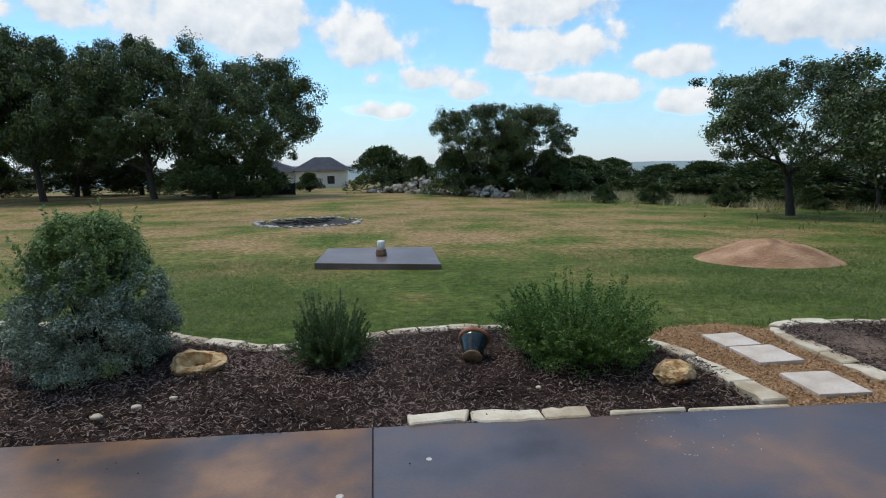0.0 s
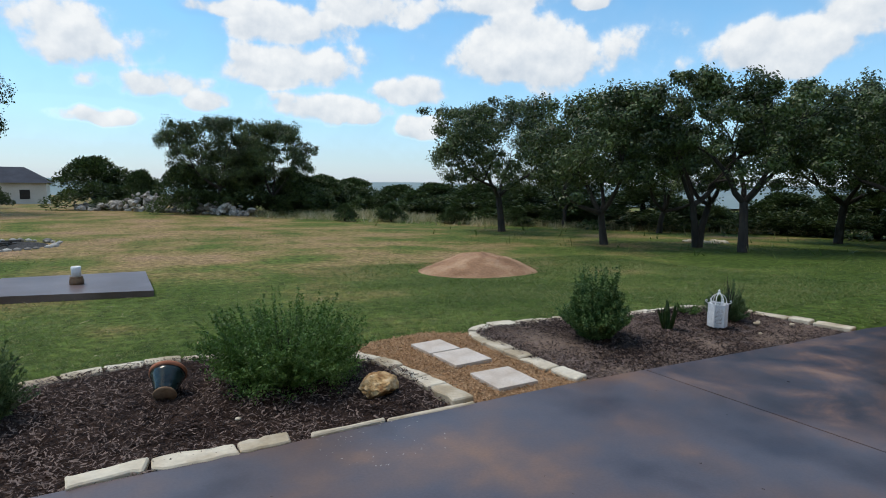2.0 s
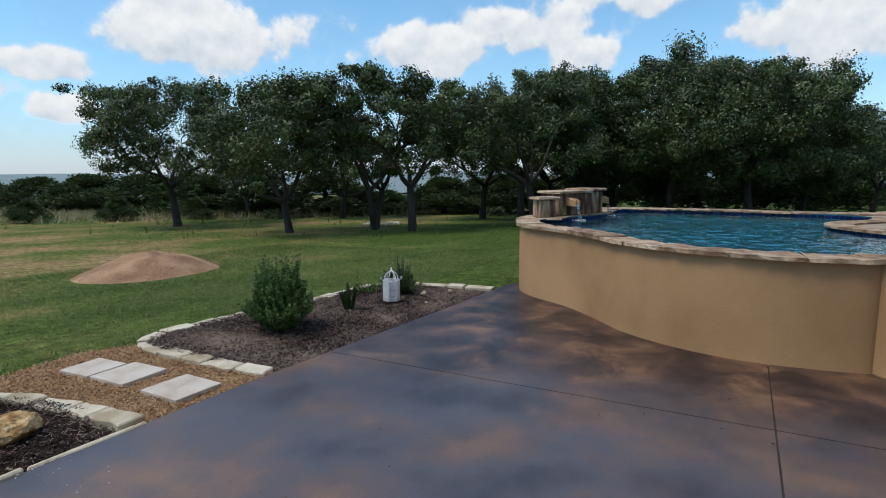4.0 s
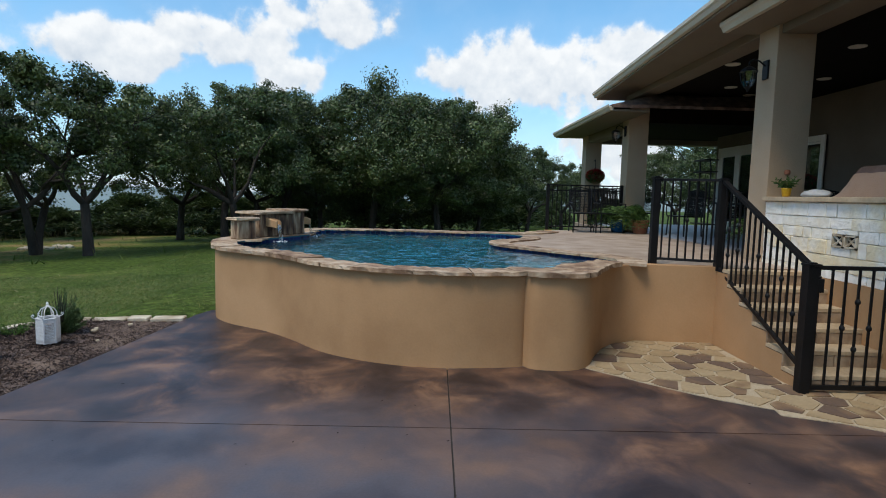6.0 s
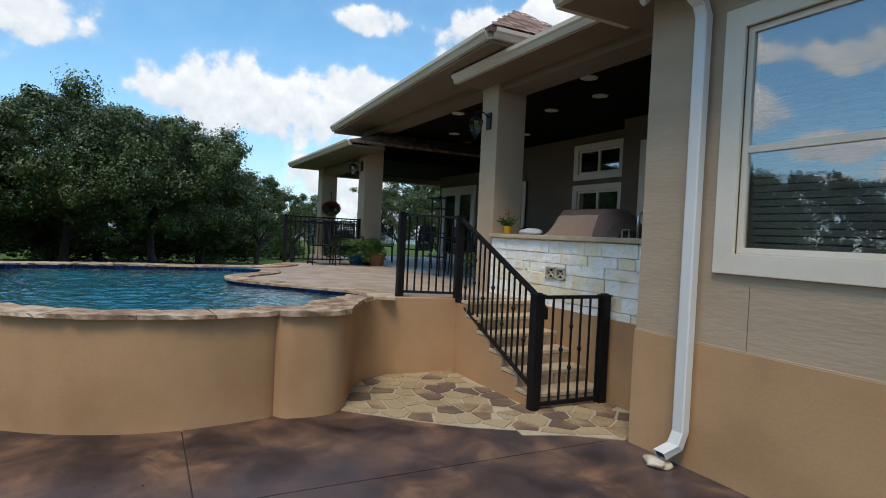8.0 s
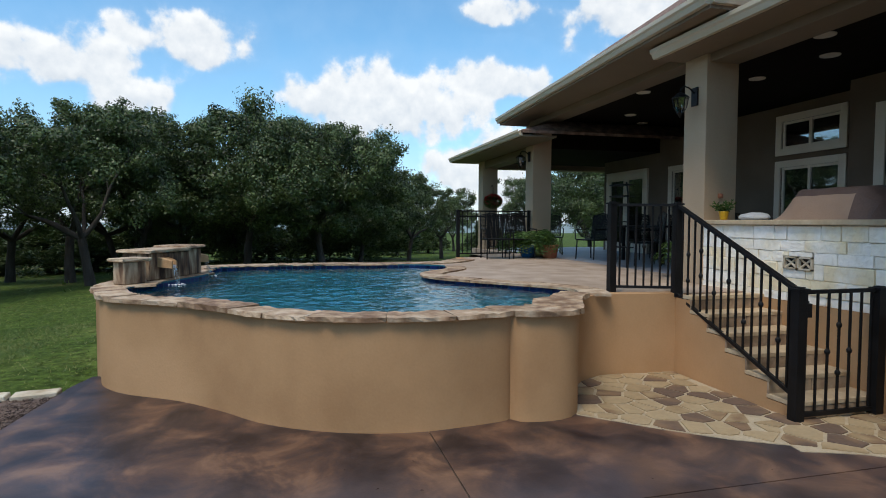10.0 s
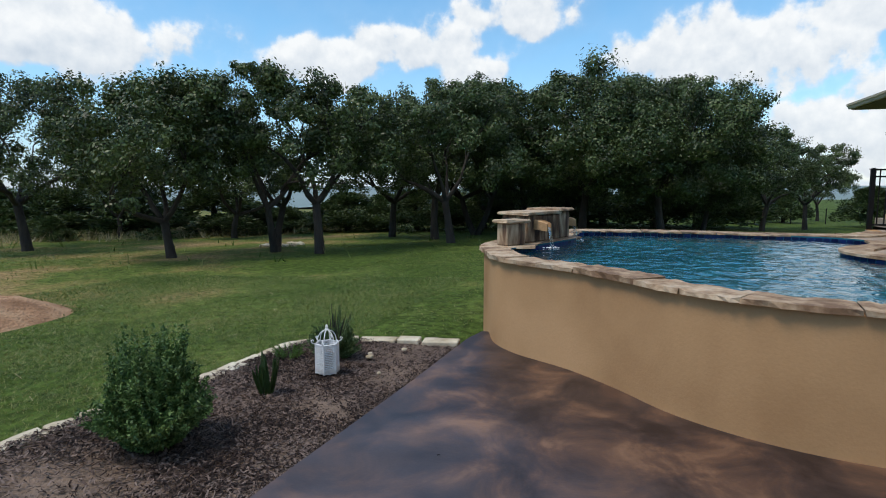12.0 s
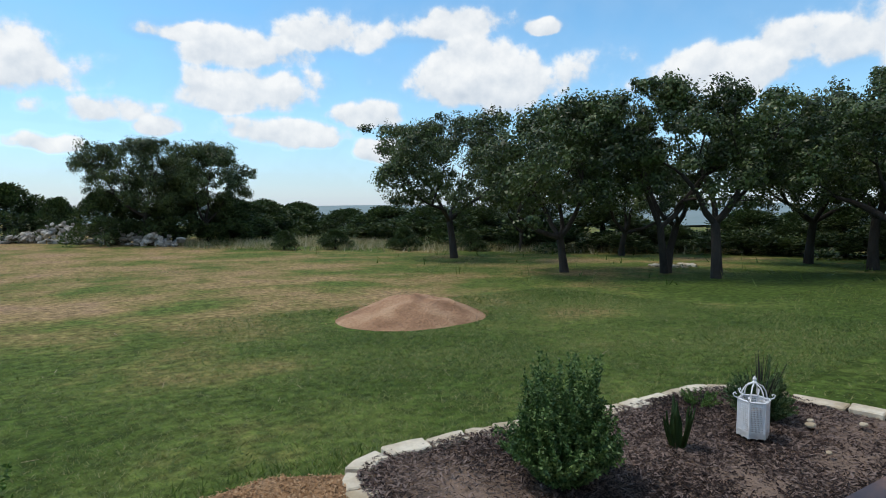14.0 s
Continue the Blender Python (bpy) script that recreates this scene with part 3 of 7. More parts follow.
def boulder(bm, centre, size, rng, sub=2, amp=0.28):
    r = bmesh.ops.create_icosphere(bm, subdivisions=sub, radius=1.0)
    off = Vector((rng.uniform(0, 50), rng.uniform(0, 50), rng.uniform(0, 50)))
    for v in r["verts"]:
        k = 1 + amp * noise.noise(v.co * 1.3 + off) + amp * 0.5 * noise.noise(v.co * 3.1 + off)
        v.co = Vector((centre[i] + v.co[i] * size[i] * k for i in range(3)))
    return bm


def inside(x, y, poly):
    p = np.array(poly)
    q = np.roll(p, -1, 0)
    res = np.zeros(np.shape(x), bool)
    for (x0, y0), (x1, y1) in zip(p, q):
        if y0 != y1:
            c = ((y0 > y) != (y1 > y)) & (x < (x1 - x0) * (y - y0) / (y1 - y0) + x0)
            res ^= c
    return res


# ---------------------------------------------------------------- plan
PATIO = [(-9, 4.75), (-2, 4.56), (0.41, 4.49), (1.85, 4.43), (3.24, 4.39), (4.43, 4.32), (5.9, 4.18), (7.0, 4.08), (8.45, 3.98), (8.8, 3.9), (8.9, 3.2), (7.6, 2.0), (7.0, 0.8), (7.2, -0.5), (7.8, -1.2), (7.8, -2.6), (4.8, -2.75), (-9, -2.75)]
POOL_OUT = [(7.50, -2.45), (7.53, -2.0), (7.58, -1.6), (7.42, -1.25), (7.15, -1.02), (6.8, -0.84), (6.48, -0.68), (6.36, -0.48), (6.355, -0.25), (6.395, -0.11), (6.478, -0.055), (6.472, -0.035), (6.435, 0.06), (6.385, 0.4), (6.36, 0.8), (6.45, 1.27), (6.64, 1.7), (6.9, 2.06), (7.28, 2.4), (7.68, 2.83), (8.03, 3.37), (8.36, 3.66), (8.74, 3.80), (9.22, 3.98), (9.8, 4.05), (10.5, 3.93), (11.3, 3.72), (12.1, 3.6), (12.65, 3.1), (12.8, 2.3), (12.8, 1.2), (12.7, 0.2), (12.85, -0.9), (13.5, -1.5), (14.35, -1.72)]
WATER = [(7.25, -1.0), (6.95, -0.6), (6.70, -0.05), (6.60, 0.45), (6.60, 0.82), (6.68, 1.2), (6.86, 1.58), (7.1, 1.9), (7.47, 2.22), (7.88, 2.68), (8.22, 3.2), (8.62, 3.55), (9.1, 3.68), (9.55, 3.55), (10.2, 3.28), (10.95, 3.02), (11.4, 3.15), (11.9, 3.2), (12.28, 2.9), (12.42, 2.3), (12.42, 1.3), (12.32, 0.2), (12.15, -0.5), (11.75, -0.85), (11.2, -0.72), (10.8, -0.38), (10.4, -0.12), (10.0, -0.06), (9.6, -0.2), (9.2, -0.5), (8.7, -0.95), (8.3, -1.28), (7.95, -1.42), (7.55, -1.3)]
COPE_Z, DECK_Z, WATER_Z = 0.95, 0.90, 0.862
BED_A = [(-6.5, 8.3), (-3.5, 7.45), (-2.3, 7.08), (-1.63, 6.76), (-1.29, 6.52), (-0.86, 6.32), (-0.56, 6.2), (-0.2, 6.22), (0.32, 6.4), (0.62, 6.46), (0.96, 6.53), (1.44, 6.5), (1.97, 6.42), (2.5, 6.2), (2.85, 5.85), (3.02, 5.4), (3.1, 4.95), (3.12, 4.42)]
BED_B = [(4.28, 4.36), (4.24, 4.93), (4.23, 5.55), (4.32, 5.98), (4.55, 6.14), (4.93, 6.12), (5.3, 6.08), (5.8, 5.96), (6.4, 5.8), (6.95, 5.74), (7.5, 5.68), (7.86, 5.5), (8.05, 5.05), (8.18, 4.5), (8.25, 4.02)]
STEP_A, STEP_W = 5.90, 0.27


def ground_z(x, y):
    z = np.interp(y, [-400, -60, 5, 11, 25, 50, 90, 300, 900, 4000], [-4, -0.4, -0.05, -0.30, -0.60, -0.70, -1.6, -14, -38, -60])
    return z - 0.022 * np.clip(x - 6, 0, 24) - np.interp(x, [30, 90, 300, 4000], [0, 1.2, 10, 60]) - np.interp(-x, [60, 200, 4000], [0, 2, 50])


# ---------------------------------------------------------------- ground
def spaced(lo, hi, step, grow):
    out, s = [0.0], step
    while out[-1] < hi:
        out.append(out[-1] + s)
        s *= grow if out[-1] > 14 else 1.0
    neg, s = [0.0], step
    while neg[-1] > lo:
        neg.append(neg[-1] - s)
        s *= grow if neg[-1] < -10 else 1.0
    return np.array(neg[:0:-1] + out)


def make_ground():
    gx, gy = spaced(-3500, 3500, 0.7, 1.12) + 3.0, spaced(-3500, 3500, 0.7, 1.12) + 6.0
    X, Y = np.meshgrid(gx, gy)
    Z = ground_z(X, Y)
    near = (np.hypot(X, Y) < 120) & (Y > 7.5)
    bumps = np.array([[noise.noise(Vector((a * 0.12, b * 0.12, 3.0))) for a, b in zip(ra, rb)] for ra, rb in zip(X, Y)])
    Z = Z + np.where(near, 0.05 * bumps, 0)
    Z = np.where(inside(X, Y, PATIO) | inside(X, Y, POOL_OUT), -0.2, Z)
    h, w = X.shape
    idx = np.arange(h * w).reshape(h, w)
    f = np.stack([idx[:-1, :-1], idx[:-1, 1:], idx[1:, 1:], idx[1:, :-1]], -1).reshape(-1, 4)
    me = bpy.data.meshes.new("ground")
    me.from_pydata(np.stack([X, Y, Z], -1).reshape(-1, 3).tolist(), [], f.tolist())
    tagged(part_mesh("ground", me, M_LAWN, smooth=True), "mown green lawn with dry tan patches", "lawn", kind="structure")


make_ground()

# far hills under the horizon, distance haze painted into their colour
bm = bmesh.new()
rows = []
for j, (rad, zz) in enumerate(((1700, -60), (2300, -22), (3000, -2), (3300, -30))):
    rows.append([bm.verts.new((rad * math.sin(a), rad * math.cos(a), zz + (9 + 5 * j) * noise.noise(Vector((a * 5, j * 3.0, 1))))) for a in [radians(-60 + k * 1.5) for k in range(140)]])
for r, s in zip(rows, rows[1:]):
    for i in range(len(r) - 1):
        bm.faces.new((r[i], r[i + 1], s[i + 1], s[i]))
tagged(part("backdrop", bm, M_HILL, smooth=True), "hills along the horizon, haze in their blue green colour", "hills", kind="structure")

# patio slab with its joints
patio = tagged(part("pavement", prism(PATIO, -0.16, -0.012), M_JOINT), "stained brown and slate concrete patio, sealed", "patio", kind="structure")


def clip(poly, nx, ny, c):
    """The part of a plan outline where nx*x + ny*y <= c."""
    out = []
    for (ax, ay), (bx, by) in zip(poly, poly[1:] + poly[:1]):
        da, db = ax * nx + ay * ny - c, bx * nx + by * ny - c
        if da <= 0:
            out.append((ax, ay))
        if da * db < 0:
            t = da / (da - db)
            out.append((ax + (bx - ax) * t, ay + (by - ay) * t))
    return out


for x0, x1, y0, y1, m in ((4.955, 20, 0.702, 20, M_PATIO), (4.955, 20, -20, 0.690, M_PATIO), (0.412, 4.943, 0.702, 20, M_PATIO), (0.412, 4.943, -20, 0.690, M_PATIO), (-20, 0.400, 0.702, 20, M_PATIO_R), (-20, 0.400, -20, 0.690, M_PATIO)):
    q = clip(clip(clip(clip(PATIO, -1, 0, -x0), 1, 0, x1), 0, -1, -y0), 0, 1, y1)
    part("slab_panel", prism(q, -0.13, 0.0), m, patio)


# ---------------------------------------------------------------- pool
def make_pool():
    rng = random.Random(5)
    pool = thing("swimming_pool", "raised free-form swimming pool with tan stucco wall", "pool", (6.4, 0.8, 0))
    pool.matrix_basis = Matrix()
    line = smooth_line(POOL_OUT, 0.1)
    inner = offset_line(line, -0.16)
    part("wall", ribbon(line, inner, -0.1, 0.905), M_STUCCO, pool, "smooth tan stucco wall with faint stains", smooth="auto")
    wl = smooth_line(WATER, 0.12, True)
    # basin
    bm = bmesh.new()
    n = len(wl)
    top = [bm.verts.new((x, y, 0.92)) for x, y in wl]
    low = [bm.verts.new((x, y, 0.02)) for x, y in wl]
    for i in range(n):
        bm.faces.new((top[i], top[(i + 1) % n], low[(i + 1) % n], low[i]))
    f = bm.faces.new(low)
    bmesh.ops.triangulate(bm, faces=[f])
    part("basin", bm, M_BASIN, pool, "blue pool plaster")
    # waterline tiles
    tiles = np.array(wl)
    seg = np.roll(tiles, -1, 0) - tiles
    cum = np.concatenate([[0], np.cumsum(np.linalg.norm(seg, axis=1))])
    tl = np.vstack([tiles, tiles[:1]])
    ds = np.arange(0, cum[-1], 0.1)
    px, py = np.interp(ds, cum, tl[:, 0]), np.interp(ds, cum, tl[:, 1])
    qx, qy = np.interp(ds + 0.092, cum, tl[:, 0]), np.interp(ds + 0.092, cum, tl[:, 1])
    nx, ny = (qy - py), -(qx - px)
    ln = np.hypot(nx, ny) + 1e-9
    nx, ny = nx / ln * -0.006, ny / ln * -0.006
    cs = []
    for z0, z1 in ((0.60, 0.695), (0.70, 0.795), (0.80, 0.90)):
        for s in (1, -1):
            cs.append(np.stack([np.stack([px + s * nx, py + s * ny, 0 * px + z0], 1), np.stack([qx + s * nx, qy + s * ny, 0 * px + z0], 1), np.stack([qx + s * nx, qy + s * ny, 0 * px + z1], 1), np.stack([px + s * nx, py + s * ny, 0 * px + z1], 1)], 1))
    tagged(part_mesh("waterline_tile", quads_mesh("waterline_tile", np.concatenate(cs)), M_TILE, pool, "dark cobalt glazed tiles"), kind="stuff")
    # water surface with small standing waves
    lo_x, hi_x, lo_y, hi_y, st = tiles[:, 0].min() - 0.1, tiles[:, 0].max() + 0.1, tiles[:, 1].min() - 0.1, tiles[:, 1].max() + 0.1, 0.04
    gx, gy = np.arange(lo_x, hi_x, st), np.arange(lo_y, hi_y, st)
    GX, GY = np.meshgrid(gx, gy)
    ok = inside(GX, GY, wl)
    bm = bmesh.new()
    vs = {}
    for a in range(len(gy) - 1):
        for b in range(len(gx) - 1):
            if ok[a, b] or ok[a + 1, b] or ok[a, b + 1] or ok[a + 1, b + 1]:
                q = []
                for key in ((a, b), (a, b + 1), (a + 1, b + 1), (a + 1, b)):
                    if key not in vs:
                        x, y = gx[key[1]], gy[key[0]]
                        wave = 0.006 * noise.noise(Vector((x * 2.2, y * 2.8, 0.3))) + 0.007 * noise.noise(Vector((x * 5.8, y * 5.0, 4.1))) + 0.0065 * noise.noise(Vector((x * 10.5, y * 9.5, 9)))
                        vs[key] = bm.verts.new((x, y, WATER_Z + wave))
                    q.append(vs[key])
                bm.faces.new(q)
    ws = part("water", bm, M_WATER, pool, "rippled teal pool water", smooth=True)
    ws.visible_shadow = False
    # coping stones, laid along the wall
    full = np.array(smooth_line(POOL_OUT[3:34], 0.03))
    L = np.concatenate([[0], np.cumsum(np.linalg.norm(np.diff(full, axis=0), axis=1))])
    tan = np.gradient(full, axis=0)
    tan /= np.linalg.norm(tan, axis=1)[:, None]
    s = 0.0
    while s < L[-1] - 0.3:
        ln = rng.uniform(0.38, 0.75)
        e = min(s + ln, L[-1])
        rows_o, rows_i = [], []
        for k in range(9):
            d = s + 0.003 + (e - s - 0.006) * k / 8
            x, y = np.interp(d, L, full[:, 0]), np.interp(d, L, full[:, 1])
            tx, ty = np.interp(d, L, tan[:, 0]), np.interp(d, L, tan[:, 1])
            nxx, nyy = ty, -tx
            back = x > 9.3
            wdt = 0.42 if x > 12 else (0.62 if back else 0.27)
            if y < -0.05 and x < 7.0:
                wdt = 0.42
            o = -0.050 + rng.uniform(-0.007, 0.007)
            rows_o.append((x + nxx * o, y + nyy * o))
            rows_i.append((x + nxx * wdt, y + nyy * wdt))
        poly = rows_o + rows_i[::-1]
        top = COPE_Z - (0.02 if back else 0.0)
        bm = prism(poly, 0.905, top + rng.uniform(-0.006, 0.006))
        for v in bm.verts:
            if v.co.z < 0.93:
                v.co.x += rng.uniform(-0.014, 0.014)
                v.co.y += rng.uniform(-0.014, 0.014)
            else:
                v.co.z -= rng.choice((0, 0, 0.006, 0.011))
        part("coping_stone", bm, M_COPING, pool)
        s = e
    # edging along the deck side
    full = np.array(smooth_line(WATER[23:34], 0.04))
    L = np.concatenate([[0], np.cumsum(np.linalg.norm(np.diff(full, axis=0), axis=1))])
    tan = np.gradient(full, axis=0)
    tan /= np.linalg.norm(tan, axis=1)[:, None]
    s = 0.0
    while s < L[-1] - 0.1:
        e = min(s + rng.uniform(0.4, 0.7), L[-1])
        a, b = [], []
        for k in range(5):
            d = s + 0.005 + (e - s - 0.01) * k / 4
            x, y = np.interp(d, L, full[:, 0]), np.interp(d, L, full[:, 1])
            tx, ty = np.interp(d, L, tan[:, 0]), np.interp(d, L, tan[:, 1])
            a.append((x + ty * 0.035, y - tx * 0.035))
            b.append((x - ty * 0.3, y + tx * 0.3))
        part("edge_stone", prism(a + b[::-1], 0.895, 0.925 + rng.uniform(-0.004, 0.004)), M_COPING, pool)
        s = e
    return pool


make_pool()

DECK = [(7.52, -3.40), (7.52, -2.42), (7.58, -1.95), (7.62, -1.7), (7.6, -1.45), (7.95, -1.46), (8.3, -1.32), (8.7, -1.0), (9.2, -0.54), (9.6, -0.24), (10.0, -0.1), (10.4, -0.16), (10.8, -0.42), (11.2, -0.76), (11.75, -0.9), (12.2, -0.6), (12.7, -0.4), (12.85, -0.9), (13.5, -1.5), (14.35, -1.72), (14.45, -3.5), (18.9, -3.5), (18.9, -9.0), (4.9, -9.0), (4.9, -3.62), (7.0, -3.62)]
tagged(part("floor_deck", prism(DECK, 0.70, DECK_Z), M_DECK), "buff textured concrete pool deck", "deck", kind="structure")
tagged(part("floor_porch", one_box((8.3, -8.9, DECK_Z), (18.8, -3.9, DECK_Z + 0.004)), M_PORCH), "pale grey porch floor under the roof", "floor", kind="structure")
bm = bmesh.new()
box(bm, (14.5, -3.75, -1.5), (18.88, -3.52, 0.7))
tagged(part("wall_foundation", bm, M_STUCCO), "tan stucco foundation wall of the porch", "wall", kind="structure")


def make_fountain():
    f = thing("fountain_wall", "stepped stone-capped fountain wall with two scuppers on the pool edge", "fountain")
    rng = random.Random(8)

    def slab(p, q, depth, z0, z1, name, material, grow=0.0, label=""):
        a, b = Vector(p), Vector(q)
        u = (b - a).normalized()
        n = Vector((-u.y, u.x))
        a, b = a - u * grow, b + u * grow
        poly = [a - n * grow, b - n * grow, b + n * (depth + grow), a + n * (depth + grow)]
        bm = prism([tuple(v) for v in poly], z0, z1)
        bmesh.ops.bevel(bm, geom=[e for e in bm.edges if len(e.link_faces) == 2 and e.calc_face_angle() > 0.5], offset=0.012, segments=1, affect="EDGES")
        for v in bm.verts:
            v.co += Vector((rng.uniform(-1, 1), rng.uniform(-1, 1), 0)) * (0.012 if grow else 0.004)
        return part(name, bm, material, f, label)

    slab((9.42, 3.73), (9.66, 3.55), 0.20, 0.93, 1.205, "low_block", M_STREAK)
    slab((9.42, 3.73), (9.66, 3.55), 0.20, 1.205, 1.25, "capstone", M_COPING, 0.045)
    slab((9.88, 3.56), (10.60, 3.25), 0.40, 0.93, 1.285, "tall_block", M_STREAK, 0, "rust and white water-stained plaster")
    slab((9.88, 3.56), (10.60, 3.25), 0.40, 1.285, 1.33, "capstone", M_COPING, 0.045)
    slab((10.602, 3.25), (11.03, 3.125), 0.42, 0.93, 1.31, "tall_block", M_STREAK)
    slab((10.602, 3.25), (11.03, 3.125), 0.42, 1.31, 1.355, "capstone", M_COPING, 0.045)
    slab((9.64, 3.56), (11.15, 2.98), 0.16, 0.885, 0.925, "ledge", M_COPING, 0.02)
    for base, ang in (((10.08, 3.47, 1.10), -112), ((11.03, 3.22, 1.10), -50)):
        bm = bmesh.new()
        prof = [(-0.09, 0), (0.09, 0), (0.085, 0.13), (0.05, 0.15), (0.045, 0.05), (-0.045, 0.05), (-0.05, 0.15), (-0.085, 0.13)]
        m = pose(*base, 0, 0, ang)
        rows = []
        for d, k in ((0.0, 0.9), (0.12, 0.82), (0.19, 0.7)):
            rows.append([bm.verts.new(m @ Vector((d, x * k, z * k - d * 0.1))) for x, z in prof])
        for r, s in zip(rows, rows[1:]):
            for i in range(8):
                bm.faces.new((r[i], r[(i + 1) % 8], s[(i + 1) % 8], s[i]))
        bm.faces.new(rows[0][::-1])
        bm.faces.new(rows[-1])
        bmesh.ops.recalc_face_normals(bm, faces=bm.faces)
        part("scupper", bm, M_SCUPPER, f, "tan cast stone scupper")
        bm = bmesh.new()
        for off in (-0.025, 0.0, 0.02):
            pts = [m @ Vector((0.17 + 0.07 * t, off * (1 + 0.6 * t) + 0.006 * math.sin(9 * t + 40 * off), 0.03 - 0.29 * t * t)) for t in (0, 0.2, 0.4, 0.6, 0.8, 1.0)]
            tube(bm, pts, [0.010, 0.012, 0.010, 0.009, 0.011, 0.009], 6)
        part("water_stream", bm, M_STREAM, f, "clear falling water", smooth=True)
        bm = bmesh.new()
        hit = m @ Vector((0.24, 0, 0))
        for k in range(14):
            a, d = rng.uniform(0, 6.3), rng.uniform(0.02, 0.12)
            boulder(bm, (hit.x + d * math.cos(a), hit.y + d * math.sin(a), WATER_Z + 0.008), (0.014, 0.014, 0.008), rng, 1)
        part("splash", bm, M_FOAM, f, "white splash foam")


M_SCUPPER = mat("ochre_cast_stone", [(0.34, 0.19, 0.085), (0.46, 0.28, 0.14)], scale=6, rough=0.8, bump=0.3)
M_STREAK = mat("stained_plaster", [(0.045, 0.023, 0.015), (0.14, 0.078, 0.045), (0.27, 0.185, 0.115), (0.45, 0.35, 0.24)], scale=6, rough=0.85, bump=0.4, bscale=30, stretch=(1.6, 1.6, 0.35), stops=[0.36, 0.47, 0.55, 0.66])
M_FOAM = mat("foam", [(0.75, 0.8, 0.82), (0.85, 0.88, 0.9)], rough=0.4, bump=0)
make_fountain()


# ---------------------------------------------------------------- stairs, gate and railings
def make_stairs():
    st = thing("stairs", "six-step tan stucco stair with stone risers and treads", "stairs")
    for i in range(6):
        part("step", one_box((STEP_A + STEP_W * i, -3.36, -0.1), (STEP_A + STEP_W * (i + 1) if i < 5 else 7.54, -2.42, 0.15 * (i + 1) - 0.045)), M_STUCCO, st, "tan stucco step side")
    for i in range(6):
        x = STEP_A + STEP_W * i
        for y0, y1 in ((-3.355, -2.90), (-2.89, -2.415)):
            part("riser", one_box((x - 0.02, y0, 0.15 * i), (x, y1, 0.15 * i + 0.111), 0.004), M_STEP, st, "rough brown stone riser")
        part("tread", one_box((x - 0.026, -3.36, 0.15 * i + 0.112), (x + (STEP_W if i < 5 else 0.12) + 0.005, -2.417, 0.15 * (i + 1) + (0.001 if i < 5 else 0.003)), 0.006), M_TREAD, st, "buff stone tread")


make_stairs()


def post(parent, x, y, z0, z1, w=0.038):
    bm = one_box((x - w, y - w, z0), (x + w, y + w, z1 - 0.02), 0.004)
    box(bm, (x - w - 0.012, y - w - 0.012, z1 - 0.03), (x + w + 0.012, y + w + 0.012, z1 - 0.012), 0.003)
    box(bm, (x - w * 0.7, y - w * 0.7, z1 - 0.012), (x + w * 0.7, y + w * 0.7, z1), 0.004)
    return part("post", bm, M_IRON, parent)


def bar(parent, name, p, q, w, h):
    """A square bar from p to q."""
    a, b = Vector(p), Vector(q)
    bm = one_box((0, -w / 2, -h / 2), ((b - a).length, w / 2, h / 2), 0.003)
    d = b - a
    yaw = math.atan2(d.y, d.x)
    pit = math.atan2(d.z, math.hypot(d.x, d.y))
    bmesh.ops.transform(bm, matrix=Matrix.Translation(a) @ Matrix.Rotation(yaw, 4, "Z") @ Matrix.Rotation(-pit, 4, "Y"), verts=bm.verts)
    return part(name, bm, M_IRON, parent)


def baluster(parent, x, y, z0, z1, knobs=()):
    bm = one_box((x - 0.0085, y - 0.0085, z0), (x + 0.0085, y + 0.0085, z1))
    for k in knobs:
        z = z0 + (z1 - z0) * k
        lathe(bm, [(0.010, -0.03), (0.021, -0.012), (0.023, 0.0), (0.021, 0.012), (0.010, 0.03)], 8, (x, y, z))
    return part("baluster", bm, M_IRON, parent)


